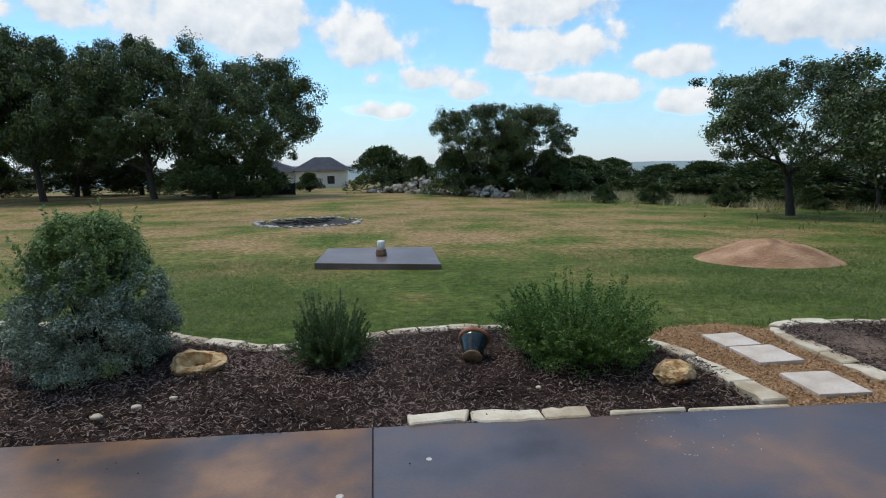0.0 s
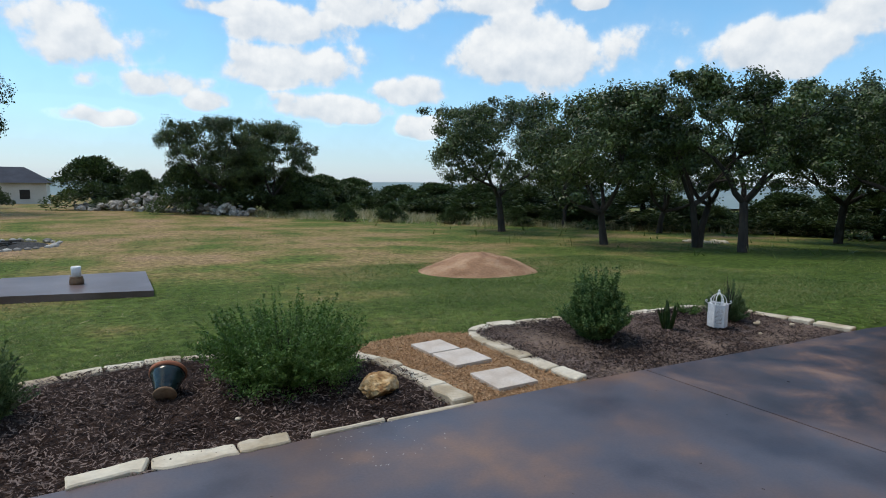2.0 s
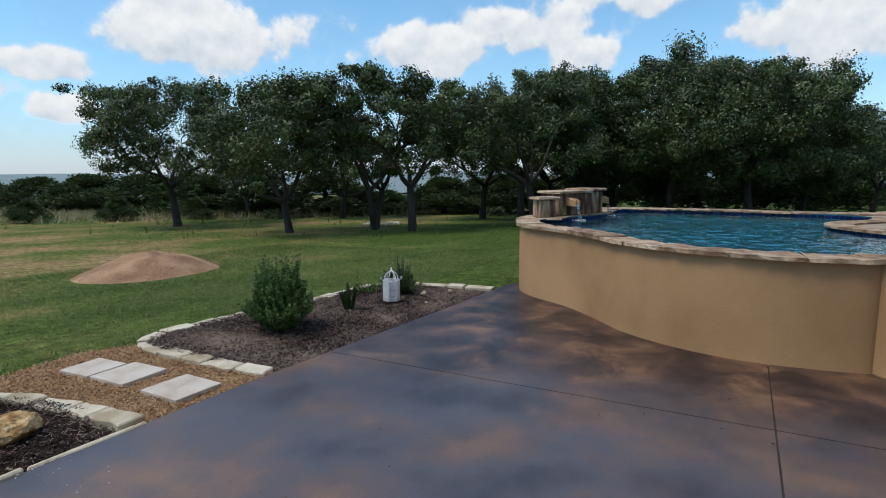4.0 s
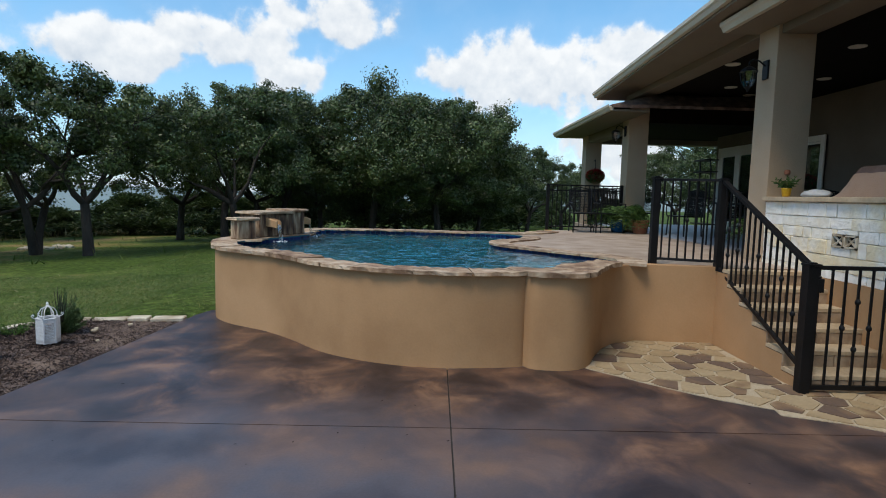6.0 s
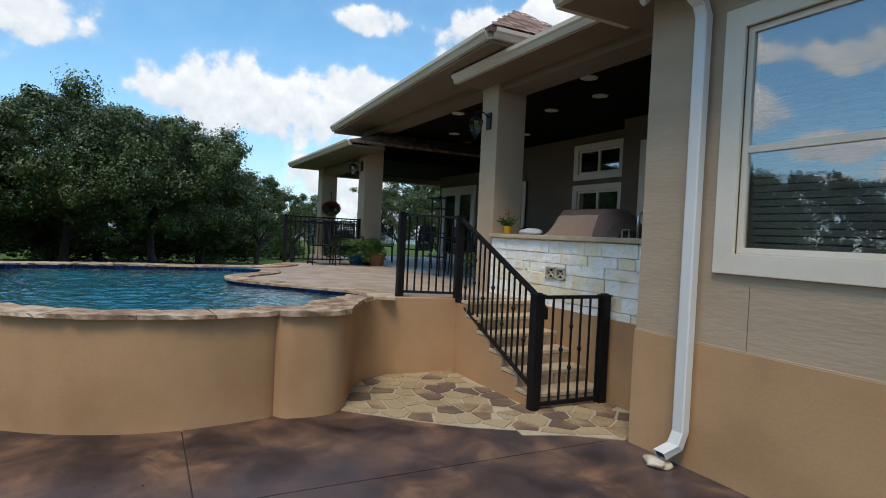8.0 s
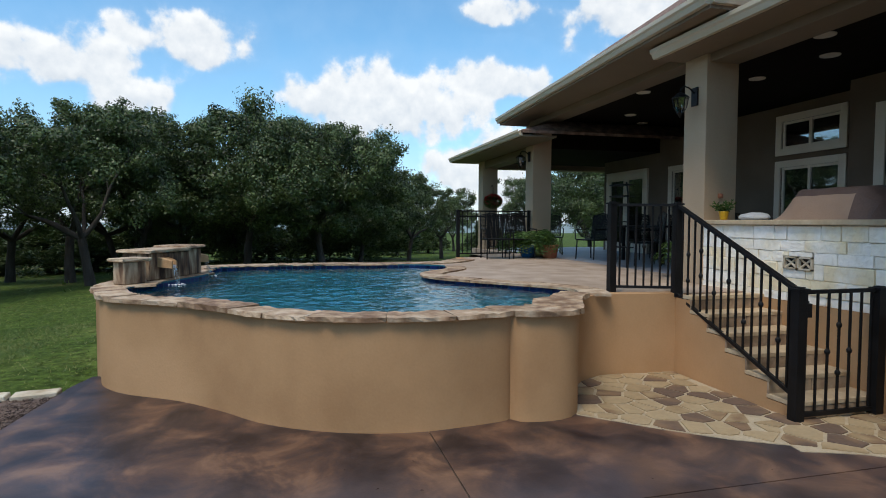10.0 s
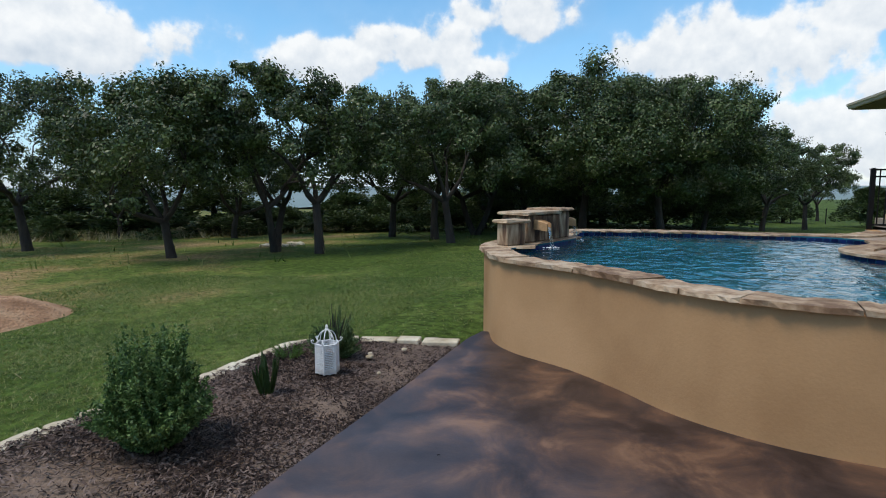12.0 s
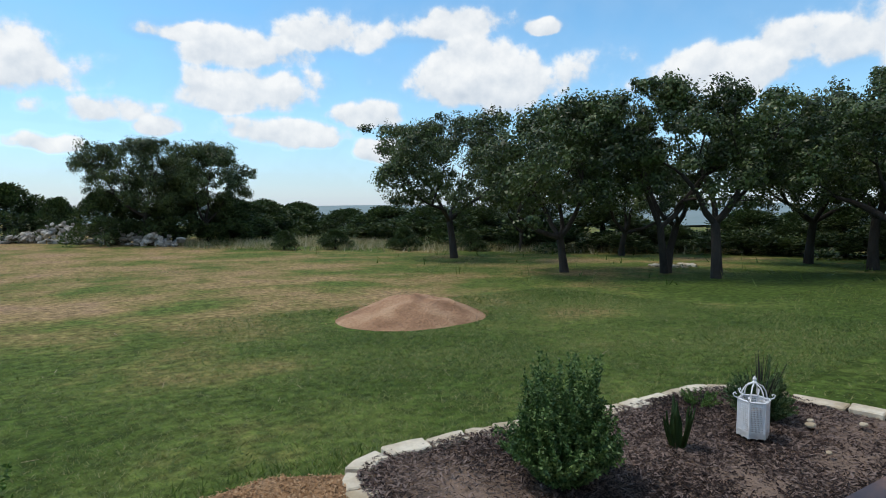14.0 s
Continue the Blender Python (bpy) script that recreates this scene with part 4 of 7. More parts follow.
def make_rails():
    r = thing("stair_railing", "black iron stair railing with knuckled balusters", "railing")
    post(r, 5.84, -2.40, 0, 1.16, 0.045)
    post(r, 7.53, -2.44, 0.86, 1.93, 0.04)
    post(r, 7.78, -1.77, 0.88, 1.94, 0.04)
    bar(r, "handrail", (5.84, -2.40, 1.12), (7.53, -2.44, 1.90), 0.055, 0.035)
    bar(r, "bottom_rail", (5.84, -2.40, 0.21), (7.53, -2.44, 0.90), 0.03, 0.035)
    for i in range(1, 16):
        t = i / 16
        kn = ((0.62,), (), (0.35,), (), (0.62, 0.3), ())[i % 6] if i % 2 == 0 else ()
        kn = {0: (0.65,), 2: (0.4,), 4: (0.62,), 6: (0.3,), 8: (0.6,), 10: (0.35,), 12: (0.7, 0.42), 14: (0.55, 0.25)}.get(i, ())
        baluster(r, 5.84 + 1.69 * t, -2.40 - 0.04 * t, 0.22 + 0.69 * t, 1.10 + 0.78 * t, kn)
    bar(r, "top_rail", (7.53, -2.44, 1.90), (7.78, -1.77, 1.90), 0.05, 0.03)
    bar(r, "bottom_rail", (7.53, -2.44, 0.965), (7.78, -1.77, 0.965), 0.03, 0.03)
    for i in range(1, 8):
        t = i / 8
        baluster(r, 7.53 + 0.25 * t, -2.44 + 0.67 * t, 0.97, 1.89, (0.5,) if i == 4 else ())
    g = thing("metal_gate", "black iron stair gate, closed, with knuckled bars", "gate")
    post(g, 5.83, -3.25, 0, 1.15, 0.045)
    bar(g, "top_rail", (5.835, -2.45, 1.115), (5.83, -3.2, 1.115), 0.03, 0.035)
    bar(g, "bottom_rail", (5.835, -2.45, 0.06), (5.83, -3.2, 0.06), 0.03, 0.04)
    for i in range(0, 7):
        y = -2.47 - 0.71 * i / 6
        baluster(g, 5.833, y, 0.07, 1.11, {2: (0.5,), 3: (0.32, 0.72), 4: (0.5,)}.get(i, ()))
    bm = one_box((5.80, -2.5, 0.9), (5.87, -2.445, 1.02), 0.006)
    lathe(bm, [(0.02, 0), (0.025, 0.01), (0.02, 0.02)], 10, (5.835, -2.47, 1.02))
    part("latch", bm, M_IRON, g, "grey gate latch")


make_rails()


def make_fence(name, label, p, q, n, z0, h, gate=False):
    f = thing(name, label, "fence")
    p, q = Vector(p), Vector(q)
    for a in (p, q):
        post(f, a.x, a.y, z0, z0 + h + 0.03, 0.035)
    for z in (z0 + h, z0 + 0.09, z0 + h - 0.12):
        bar(f, "rail", (p.x, p.y, z), (q.x, q.y, z), 0.03, 0.03)
    for i in range(1, n):
        c = p + (q - p) * i / n
        baluster(f, c.x, c.y, z0 + 0.09, z0 + h)
    return f


make_fence("deck_fence", "black iron fence across the end of the pool deck", (14.3, -1.76), (14.4, -3.5), 16, DECK_Z, 1.05)
make_fence("porch_fence", "black iron fence along the far porch side", (14.95, -3.75), (18.1, -3.75), 26, DECK_Z, 1.02)


def make_flagstones():
    """Irregular flags cut from a jittered plan by nearest centres, clipped to the landing."""
    rng = random.Random(21)
    area = [(6.44, -0.66), (6.9, -0.86), (7.32, -1.1), (7.55, -1.5), (7.56, -2.41), (5.9, -2.42), (5.9, -3.33), (4.9, -3.33), (4.9, -2.66), (5.15, -2.3), (5.3, -1.9), (5.42, -1.92), (5.62, -1.57), (5.97, -1.15)]
    land = tagged(part("floor_landing", prism(area, -0.05, 0.006), M_MORTAR), "pale mortar bed of a flagstone landing", "landing", kind="structure")
    seeds = []
    for _ in range(4000):
        p = (rng.uniform(4.9, 7.6), rng.uniform(-3.35, -0.6))
        if all((p[0] - s[0]) ** 2 + ((p[1] - s[1]) * 1.15) ** 2 > s[2] ** 2 for s in seeds):
            seeds.append((*p, rng.uniform(0.12, 0.27)))
    allow = [inside(np.array([s[0]]), np.array([s[1]]), area)[0] for s in seeds]
    for s, ok in zip(seeds, allow):
        if not ok:
            continue
        poly = [(s[0] - 0.6, s[1] - 0.6), (s[0] + 0.6, s[1] - 0.6), (s[0] + 0.6, s[1] + 0.6), (s[0] - 0.6, s[1] + 0.6)]

        def cut(poly, mx, my, nx, ny):
            out = []
            for (ax, ay), (bx, by) in zip(poly, poly[1:] + poly[:1]):
                da, db = (ax - mx) * nx + (ay - my) * ny, (bx - mx) * nx + (by - my) * ny
                if da <= 0:
                    out.append((ax, ay))
                if da * db < 0:
                    t = da / (da - db)
                    out.append((ax + (bx - ax) * t, ay + (by - ay) * t))
            return out

        for o in seeds:
            if o is s:
                continue
            dx, dy = o[0] - s[0], o[1] - s[1]
            d = math.hypot(dx, dy)
            if d < 1.2 and poly:
                poly = cut(poly, s[0] + dx / 2 - dx / d * 0.014, s[1] + dy / 2 - dy / d * 0.014, dx / d, dy / d)
        for (ax, ay), (bx, by) in zip(area, area[1:] + area[:1]):
            mx, my = (ax + bx) / 2, (ay + by) / 2
            d = math.hypot(bx - ax, by - ay)
            nx, ny = -(by - ay) / d, (bx - ax) / d
            near = abs((s[0] - mx) * nx + (s[1] - my) * ny) < 0.5 and math.hypot(s[0] - mx, s[1] - my) < d / 2 + 0.4
            if near and len(poly) > 2 and (s[0] - mx) * nx + (s[1] - my) * ny < 0:
                poly = cut(poly, mx - nx * 0.01, my - ny * 0.01, nx, ny)
        if len(poly) > 2:
            bm = prism(poly, 0.004, 0.014)
            part("flagstone", bm, M_FLAG, land)


make_flagstones()


# ---------------------------------------------------------------- house
def wall_box(name, a, b, material, label):
    return tagged(part(name, one_box(a, b), material), label, "wall", kind="structure")


wall_box("wall_bar", (4.87, -3.60, -0.1), (8.26, -3.38, 1.68), M_PALEMORTAR, "block bar wall behind the stair")
wall_box("wall_bar_base", (4.87, -3.38, -0.1), (7.56, -3.345, 0.87), M_STUCCO, "tan stucco base under the bar stone")


def make_bar_stone():
    rng = random.Random(3)
    bar_wall = bpy.data.objects["wall_bar"]
    z = 0.87
    while z < 1.66:
        h = min(rng.choice((0.09, 0.12, 0.16)), 1.675 - z)
        if 1.675 - z - h < 0.07:
            h = 1.675 - z
        x = 4.9
        while x < 8.22:
            ln = rng.choice((0.15, 0.22, 0.3, 0.38, 0.5)) * rng.uniform(0.9, 1.1)
            e = min(x + ln, 8.24)
            if 8.24 - e < 0.15:
                e = 8.24
            if not (x < 6.98 and e > 6.60 and z < 1.36 and z + h > 1.20):
                bm = one_box((x + 0.004, -3.38, z + 0.003), (e - 0.004, -3.357 + rng.uniform(-0.004, 0.008), z + h - 0.003), 0.007)
                for v in bm.verts:
                    v.co += Vector((rng.uniform(-0.004, 0.004), rng.uniform(-0.003, 0.003), rng.uniform(-0.004, 0.004)))
                part("stone_block", bm, M_BLOCK, bar_wall)
            else:
                a, b = max(x, 6.60), min(e, 6.98)
                for x0, x1, z0, z1 in ((x, 6.60, z, z + h), (6.98, e, z, z + h), (a, b, z, 1.212), (a, b, 1.348, z + h)):
                    if x1 - x0 > 0.03 and z1 - z0 > 0.02:
                        part("stone_block", one_box((x0 + 0.004, -3.38, z0 + 0.003), (x1 - 0.004, -3.355, z1 - 0.003), 0.006), M_BLOCK, bar_wall)
            x = e
        z += h
    part("bar_cap", one_box((4.89, -3.64, 1.68), (8.25, -3.31, 1.735), 0.01), M_TREAD, bar_wall, "buff stone bar top")
    # pierced vent
    v = thing("vent_block", "pierced pale breeze block vent set in the stone", "vent")
    for x0 in (6.605, 6.785):
        bm = bmesh.new()
        x1, z0, z1, y0, y1 = x0 + 0.17, 1.215, 1.345, -3.378, -3.335
        for a, b in (((x0, y0, z0), (x1, y1, z0 + 0.014)), ((x0, y0, z1 - 0.014), (x1, y1, z1)), ((x0, y0, z0), (x0 + 0.014, y1, z1)), ((x1 - 0.014, y0, z0), (x1, y1, z1))):
            box(bm, a, b)
        part("vent_frame", bm, M_LIME, v)
        for s in (1, -1):
            bm = bmesh.new()
            cx, cz = (x0 + x1) / 2, (z0 + z1) / 2
            tube(bm, [(cx - 0.075, -3.357, cz - s * 0.055), (cx, -3.357, cz), (cx + 0.075, -3.357, cz + s * 0.055)], [0.015, 0.010, 0.015], 6)
            part("vent_bar", bm, M_LIME, v)
        # dark sheet painted as the shade inside the vent
        part("vent_back", one_box((x0 + 0.01, -3.379, z0 + 0.01), (x1 - 0.01, -3.374, z1 - 0.01)), M_INSIDE_SHADE, v, "dark sheet in place of the shaded opening")


make_bar_stone()

# near house block: base, siding, window opening
HX, HY = 4.865, -2.68
wall_box("wall_house_base", (-9, HY - 0.3, -0.1), (HX, HY, 0.955), M_STUCCO, "tan stucco base of the house")
WX0, WX1, WZ0, WZ1 = 2.3, 4.02, 1.62, 3.25
wall_box("wall_house_corner", (WX1, HY - 0.28, 0.955), (HX - 0.01, HY - 0.015, 3.72), M_SIDING, "beige wood-grain siding at the house corner")
wall_box("wall_house_under", (WX0, HY - 0.28, 0.955), (WX1, HY - 0.015, WZ0), M_SIDING, "beige wood-grain siding under the window")
wall_box("wall_house_over", (WX0, HY - 0.28, WZ1), (WX1, HY - 0.015, 3.72), M_SIDING, "beige wood-grain siding over the window")
wall_box("wall_house_side", (-9, HY - 0.28, 0.955), (WX0, HY - 0.015, 3.72), M_SIDING, "beige wood-grain siding")
wall_box("wall_house_return", (HX - 0.3, -9.0, -0.1), (HX - 0.02, HY - 0.30, 3.72), M_SIDING, "beige siding round the corner")
bm = bmesh.new()
for x in (3.86, 2.4, 0.1, -2.4):
    box(bm, (x, HY - 0.02, 0.96), (x + 0.004, HY - 0.0135, WZ0 - 0.2))
tagged(part("trim_panel_joint", bm, M_JOINT), "narrow siding panel joint", "trim", kind="structure")
tagged(part("trim_siding_edge", one_box((-9, HY - 0.02, 0.955), (HX - 0.005, HY - 0.005, 0.968)), M_SIDING), "beige drip edge of the siding", "trim", kind="structure")


def make_window(name, x0, x1, z0, z1, y, label, mid=True, blinds=False, transom=None, trim=0.16, back=0.6):
    """A framed window in a wall that faces +y; the opening is x0..x1, z0..z1."""
    w = tagged(new(name), label, "window", kind="structure")
    for nm, a, b in (("frame_side", (x0 - trim, y, z0 - trim), (x0 + 0.03, y + 0.03, z1 + trim)), ("frame_side", (x1 - 0.03, y, z0 - trim), (x1 + trim, y + 0.03, z1 + trim)), ("frame_sill", (x0 + 0.03, y, z0 - trim), (x1 - 0.03, y + 0.032, z0 + 0.02)), ("frame_head", (x0 + 0.03, y, z1 - 0.02), (x1 - 0.03, y + 0.032, z1 + trim))):
        part(nm, one_box(a, b, 0.006), M_TRIM, w)
    for nm, a, b in (("sash", (x0 + 0.03, y - 0.05, z0 + 0.02), (x0 + 0.075, y - 0.01, z1 - 0.02)), ("sash", (x1 - 0.075, y - 0.05, z0 + 0.02), (x1 - 0.03, y - 0.01, z1 - 0.02)), ("sash", (x0 + 0.075, y - 0.05, z0 + 0.02), (x1 - 0.075, y - 0.01, z0 + 0.065)), ("sash", (x0 + 0.075, y - 0.05, z1 - 0.065), (x1 - 0.075, y - 0.01, z1 - 0.02))):
        part(nm, one_box(a, b, 0.004), M_TRIM, w)
    zs = [z0 + 0.02, z1 - 0.02]
    if mid:
        zm = mid if isinstance(mid, float) else (z0 + z1) / 2
        part("meeting_rail", one_box((x0 + 0.075, y - 0.055, zm - 0.025), (x1 - 0.075, y - 0.005, zm + 0.025), 0.004), M_TRIM, w)
    if transom:
        part("mullion", one_box(((x0 + x1) / 2 - 0.03, y - 0.055, z0 + 0.02), ((x0 + x1) / 2 + 0.03, y - 0.004, z1 - 0.02), 0.004), M_TRIM, w)
    p = part("pane", one_box((x0 + 0.05, y - 0.034, z0 + 0.04), (x1 - 0.05, y - 0.028, z1 - 0.04)), M_GLASS, w, "reflecting window glass")
    p.visible_shadow = False
    if blinds:
        k = z0 + 0.06
        while k < z1 - 0.06:
            bm = bmesh.new()
            vs = [bm.verts.new(c) for c in ((x0 + 0.08, y - 0.10, k), (x1 - 0.08, y - 0.10, k), (x1 - 0.08, y - 0.065, k + 0.038), (x0 + 0.08, y - 0.065, k + 0.038))]
            bm.faces.new(vs)
            bmesh.ops.solidify(bm, geom=bm.faces[:], thickness=0.002)
            part("blind_slat", bm, M_BLIND, w)
            k += 0.05
    # thin dark sheet close behind the pane stands for the unlit room
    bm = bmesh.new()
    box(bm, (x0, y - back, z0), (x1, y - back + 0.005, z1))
    part("room_back", bm, M_INSIDE_SHADE, w, "dark sheet behind the glass for the unlit room")
    return w


make_window("window_1", WX0, WX1, WZ0, WZ1, HY - 0.015, "white-trimmed double hung window with closed blinds", 2.37, True, trim=0.125, back=0.25)

# porch rear walls, recess shade in their colour, with door and windows
PY = -7.0
wall_box("wall_porch_rear", (8.89, PY - 0.6, 0.7), (17.1, PY, 3.86), M_REAR_SHADED, "beige stucco wall behind the porch, recess shade in its colour")
wall_box("wall_porch_rear_near", (4.6, -7.0, 0.7), (8.89, -6.4, 3.86), M_REAR_SHADED, "beige stucco wall behind the bar, recess shade in its colour")
wall_box("wall_porch_end", (16.9, -14, -1.0), (17.1, PY - 0.6, 3.86), M_COLUMN, "beige stucco end wall of the house")
make_window("window_2", 9.47, 10.71, 1.2, 2.74, PY + 0.05, "dark window in a cream frame behind the bar", False, False, True, 0.1, 0.045)
make_window("window_3", 9.47, 10.71, 3.04, 3.57, PY + 0.05, "dark transom window in a cream frame", False, False, True, 0.1, 0.045)
make_window("window_4", 7.0, 8.30, 1.3, 3.31, -6.35, "large reflecting window in a cream frame", 2.26, False, None, 0.12, 0.045)
make_window("window_5", 12.6, 13.9, 1.0, 2.95, PY + 0.05, "reflecting porch window in a cream frame", 1.9, False, None, 0.1, 0.045)


def make_door():
    d = tagged(new("door_1"), "glazed cream french doors, closed", "door", kind="structure")
    part("door_frame", box(box(one_box((14.9, PY, 0.9), (15.0, PY + 0.05, 3.1)), (16.8, PY, 0.9), (16.9, PY + 0.05, 3.1)), (15.0, PY, 3.0), (16.8, PY + 0.05, 3.1)), M_TRIM, d)
    for x in (15.0, 15.9):
        leaf = part("door_leaf", box(box(box(one_box((x, PY, 0.9), (x + 0.12, PY + 0.04, 3.0)), (x + 0.78, PY, 0.9), (x + 0.9, PY + 0.04, 3.0)), (x + 0.12, PY, 0.9), (x + 0.78, PY + 0.04, 1.15)), (x + 0.12, PY, 2.85), (x + 0.78, PY + 0.04, 3.0)), M_TRIM, d)
        part("door_glass", one_box((x + 0.12, PY + 0.012, 1.15), (x + 0.78, PY + 0.02, 2.85)), M_GLASS, d).visible_shadow = False
        part("door_back", one_box((x + 0.12, PY + 0.002, 1.15), (x + 0.78, PY + 0.006, 2.85)), M_INSIDE_SHADE, d, "dark sheet behind the glass for the unlit room")
        bm = bmesh.new()
        tube(bm, [(x + 0.82, PY + 0.04, 1.9), (x + 0.82, PY + 0.09, 1.9), (x + 0.72, PY + 0.09, 1.9)], 0.012, 6)
        part("handle", bm, M_STEEL, d)


make_door()


def make_column(x0, y0, x1, y1, z1, label):
    bm = one_box((x0, y0, DECK_Z), (x1, y1, z1), 0.012)
    box(bm, (x0 - 0.012, y0 - 0.012, DECK_Z), (x1 + 0.012, y1 + 0.012, DECK_Z + 0.10), 0.006)
    return tagged(part("porch_column", bm, M_COLUMN), label, "column", group="porch columns")


make_column(8.25, -3.84, 8.68, -3.36, 3.86, "square beige stucco porch column at the bar")
make_column(14.4, -4.06, 14.85, -3.6, 4.0, "square beige stucco porch column by the fern")
make_column(18.15, -4.06, 18.6, -3.6, 3.50, "square beige stucco porch column with hanging flowers")

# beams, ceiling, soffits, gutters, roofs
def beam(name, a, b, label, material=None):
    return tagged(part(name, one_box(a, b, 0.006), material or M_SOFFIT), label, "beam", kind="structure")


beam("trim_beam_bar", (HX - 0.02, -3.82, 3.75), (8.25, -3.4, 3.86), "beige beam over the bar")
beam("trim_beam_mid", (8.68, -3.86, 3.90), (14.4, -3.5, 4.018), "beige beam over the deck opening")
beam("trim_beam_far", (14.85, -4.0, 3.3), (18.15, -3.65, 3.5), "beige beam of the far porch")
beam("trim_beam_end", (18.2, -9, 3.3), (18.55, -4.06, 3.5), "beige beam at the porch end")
tagged(part("ceiling_porch", box(box(box(one_box((4.87, -9, 3.86), (8.5, -3.83, 3.92)), (8.5, -9, 3.94), (14.5, -3.87, 4.0)), (14.5, -9, 3.44), (18.1, -4.1, 3.49)), (14.46, -9, 3.44), (14.5, -4.1, 3.94)), M_CEIL), "dark stained wooden porch ceiling, porch shade in its colour", "ceiling", kind="structure")


def gutter(name, p, q, z, label, out=(0, 1)):
    """An ogee gutter along p-q with its back on the eave line."""
    p, q = Vector((*p, 0)), Vector((*q, 0))
    d = (q - p).normalized()
    o = Vector((*out, 0))
    prof = [(0, 0.12), (0, 0), (0.06, 0), (0.075, 0.03), (0.085, 0.055), (0.11, 0.075), (0.115, 0.12), (0.105, 0.12), (0.1, 0.085), (0.012, 0.085), (0.012, 0.12)]
    bm = bmesh.new()
    A = [bm.verts.new(p + o * a + Vector((0, 0, z + b))) for a, b in prof]
    B = [bm.verts.new(q + o * a + Vector((0, 0, z + b))) for a, b in prof]
    k = len(prof)
    for i in range(k):
        bm.faces.new((A[i], A[(i + 1) % k], B[(i + 1) % k], B[i]))
    bm.faces.new(A)
    bm.faces.new(B[::-1])
    bmesh.ops.recalc_face_normals(bm, faces=bm.faces)
    return tagged(part(name, bm, M_GUTTER), label, "gutter", kind="structure")


def roof(name, corners, z, tops, label):
    """Hip roof: eave outline corners at height z, rising to the ridge points in tops (pairs of faces by index lists)."""
    bm = bmesh.new()
    vs = [bm.verts.new((*c, z)) for c in corners] + [bm.verts.new(t) for t in tops[0]]
    for f in tops[1]:
        bm.faces.new([vs[i] for i in f])
    bmesh.ops.recalc_face_normals(bm, faces=bm.faces)
    ob = part(name, bm, M_SHINGLE)
    sd = ob.modifiers.new("thickness", "SOLIDIFY")
    sd.thickness = 0.06
    return tagged(ob, label, "roof", kind="structure")


SH, SM, SF = 3.72, 4.08, 3.50
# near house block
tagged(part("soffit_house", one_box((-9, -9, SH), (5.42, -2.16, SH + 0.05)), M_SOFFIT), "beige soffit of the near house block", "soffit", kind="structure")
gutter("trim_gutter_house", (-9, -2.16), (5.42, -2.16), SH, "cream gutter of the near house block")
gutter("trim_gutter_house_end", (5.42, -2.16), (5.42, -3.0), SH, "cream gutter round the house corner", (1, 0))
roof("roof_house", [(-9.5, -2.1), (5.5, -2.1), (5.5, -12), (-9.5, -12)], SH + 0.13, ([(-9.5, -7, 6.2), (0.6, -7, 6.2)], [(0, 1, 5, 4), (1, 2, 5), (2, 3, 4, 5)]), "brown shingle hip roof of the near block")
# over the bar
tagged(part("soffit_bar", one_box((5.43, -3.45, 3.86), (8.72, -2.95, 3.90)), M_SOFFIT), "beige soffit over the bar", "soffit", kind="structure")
gutter("trim_gutter_bar", (5.45, -2.95), (8.72, -2.95), 3.87, "cream gutter over the bar")
roof("roof_bar", [(4.9, -2.9), (8.76, -2.9), (8.76, -6), (4.9, -6)], 3.985, ([(4.9, -6.0, 5.1), (8.3, -6.0, 5.1)], [(0, 1, 5, 4), (1, 2, 5), (2, 3, 4, 5)]), "brown shingle roof over the bar")
# main porch
SOFF_M = [(7.3, -3.9), (7.3, -2.62), (15.0, -2.98), (15.0, -3.9)]
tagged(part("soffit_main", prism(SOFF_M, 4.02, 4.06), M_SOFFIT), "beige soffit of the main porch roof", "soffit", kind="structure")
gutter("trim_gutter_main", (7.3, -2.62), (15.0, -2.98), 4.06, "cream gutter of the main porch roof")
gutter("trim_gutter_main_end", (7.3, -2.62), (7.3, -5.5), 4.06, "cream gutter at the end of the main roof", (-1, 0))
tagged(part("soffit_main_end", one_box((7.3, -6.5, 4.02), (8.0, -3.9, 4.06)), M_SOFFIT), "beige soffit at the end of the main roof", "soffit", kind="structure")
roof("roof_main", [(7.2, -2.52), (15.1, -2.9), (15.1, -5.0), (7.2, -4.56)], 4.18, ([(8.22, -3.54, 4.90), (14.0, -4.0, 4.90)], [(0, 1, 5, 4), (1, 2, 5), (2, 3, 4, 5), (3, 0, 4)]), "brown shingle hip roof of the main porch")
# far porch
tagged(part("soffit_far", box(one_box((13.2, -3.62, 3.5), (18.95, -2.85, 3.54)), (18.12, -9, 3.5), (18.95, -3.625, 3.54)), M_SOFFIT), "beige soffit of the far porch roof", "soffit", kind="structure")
gutter("trim_gutter_far", (13.2, -2.85), (18.95, -2.85), 3.52, "cream gutter of the far porch roof")
roof("roof_far", [(13.15, -2.8), (19.05, -2.8), (19.05, -10), (13.15, -10)], 3.63, ([(15.0, -6.4, 4.7), (15.9, -6.4, 4.7)], [(0, 1, 5, 4), (1, 2, 5), (2, 3, 4, 5), (3, 0, 4)]), "brown shingle hip roof of the far porch")


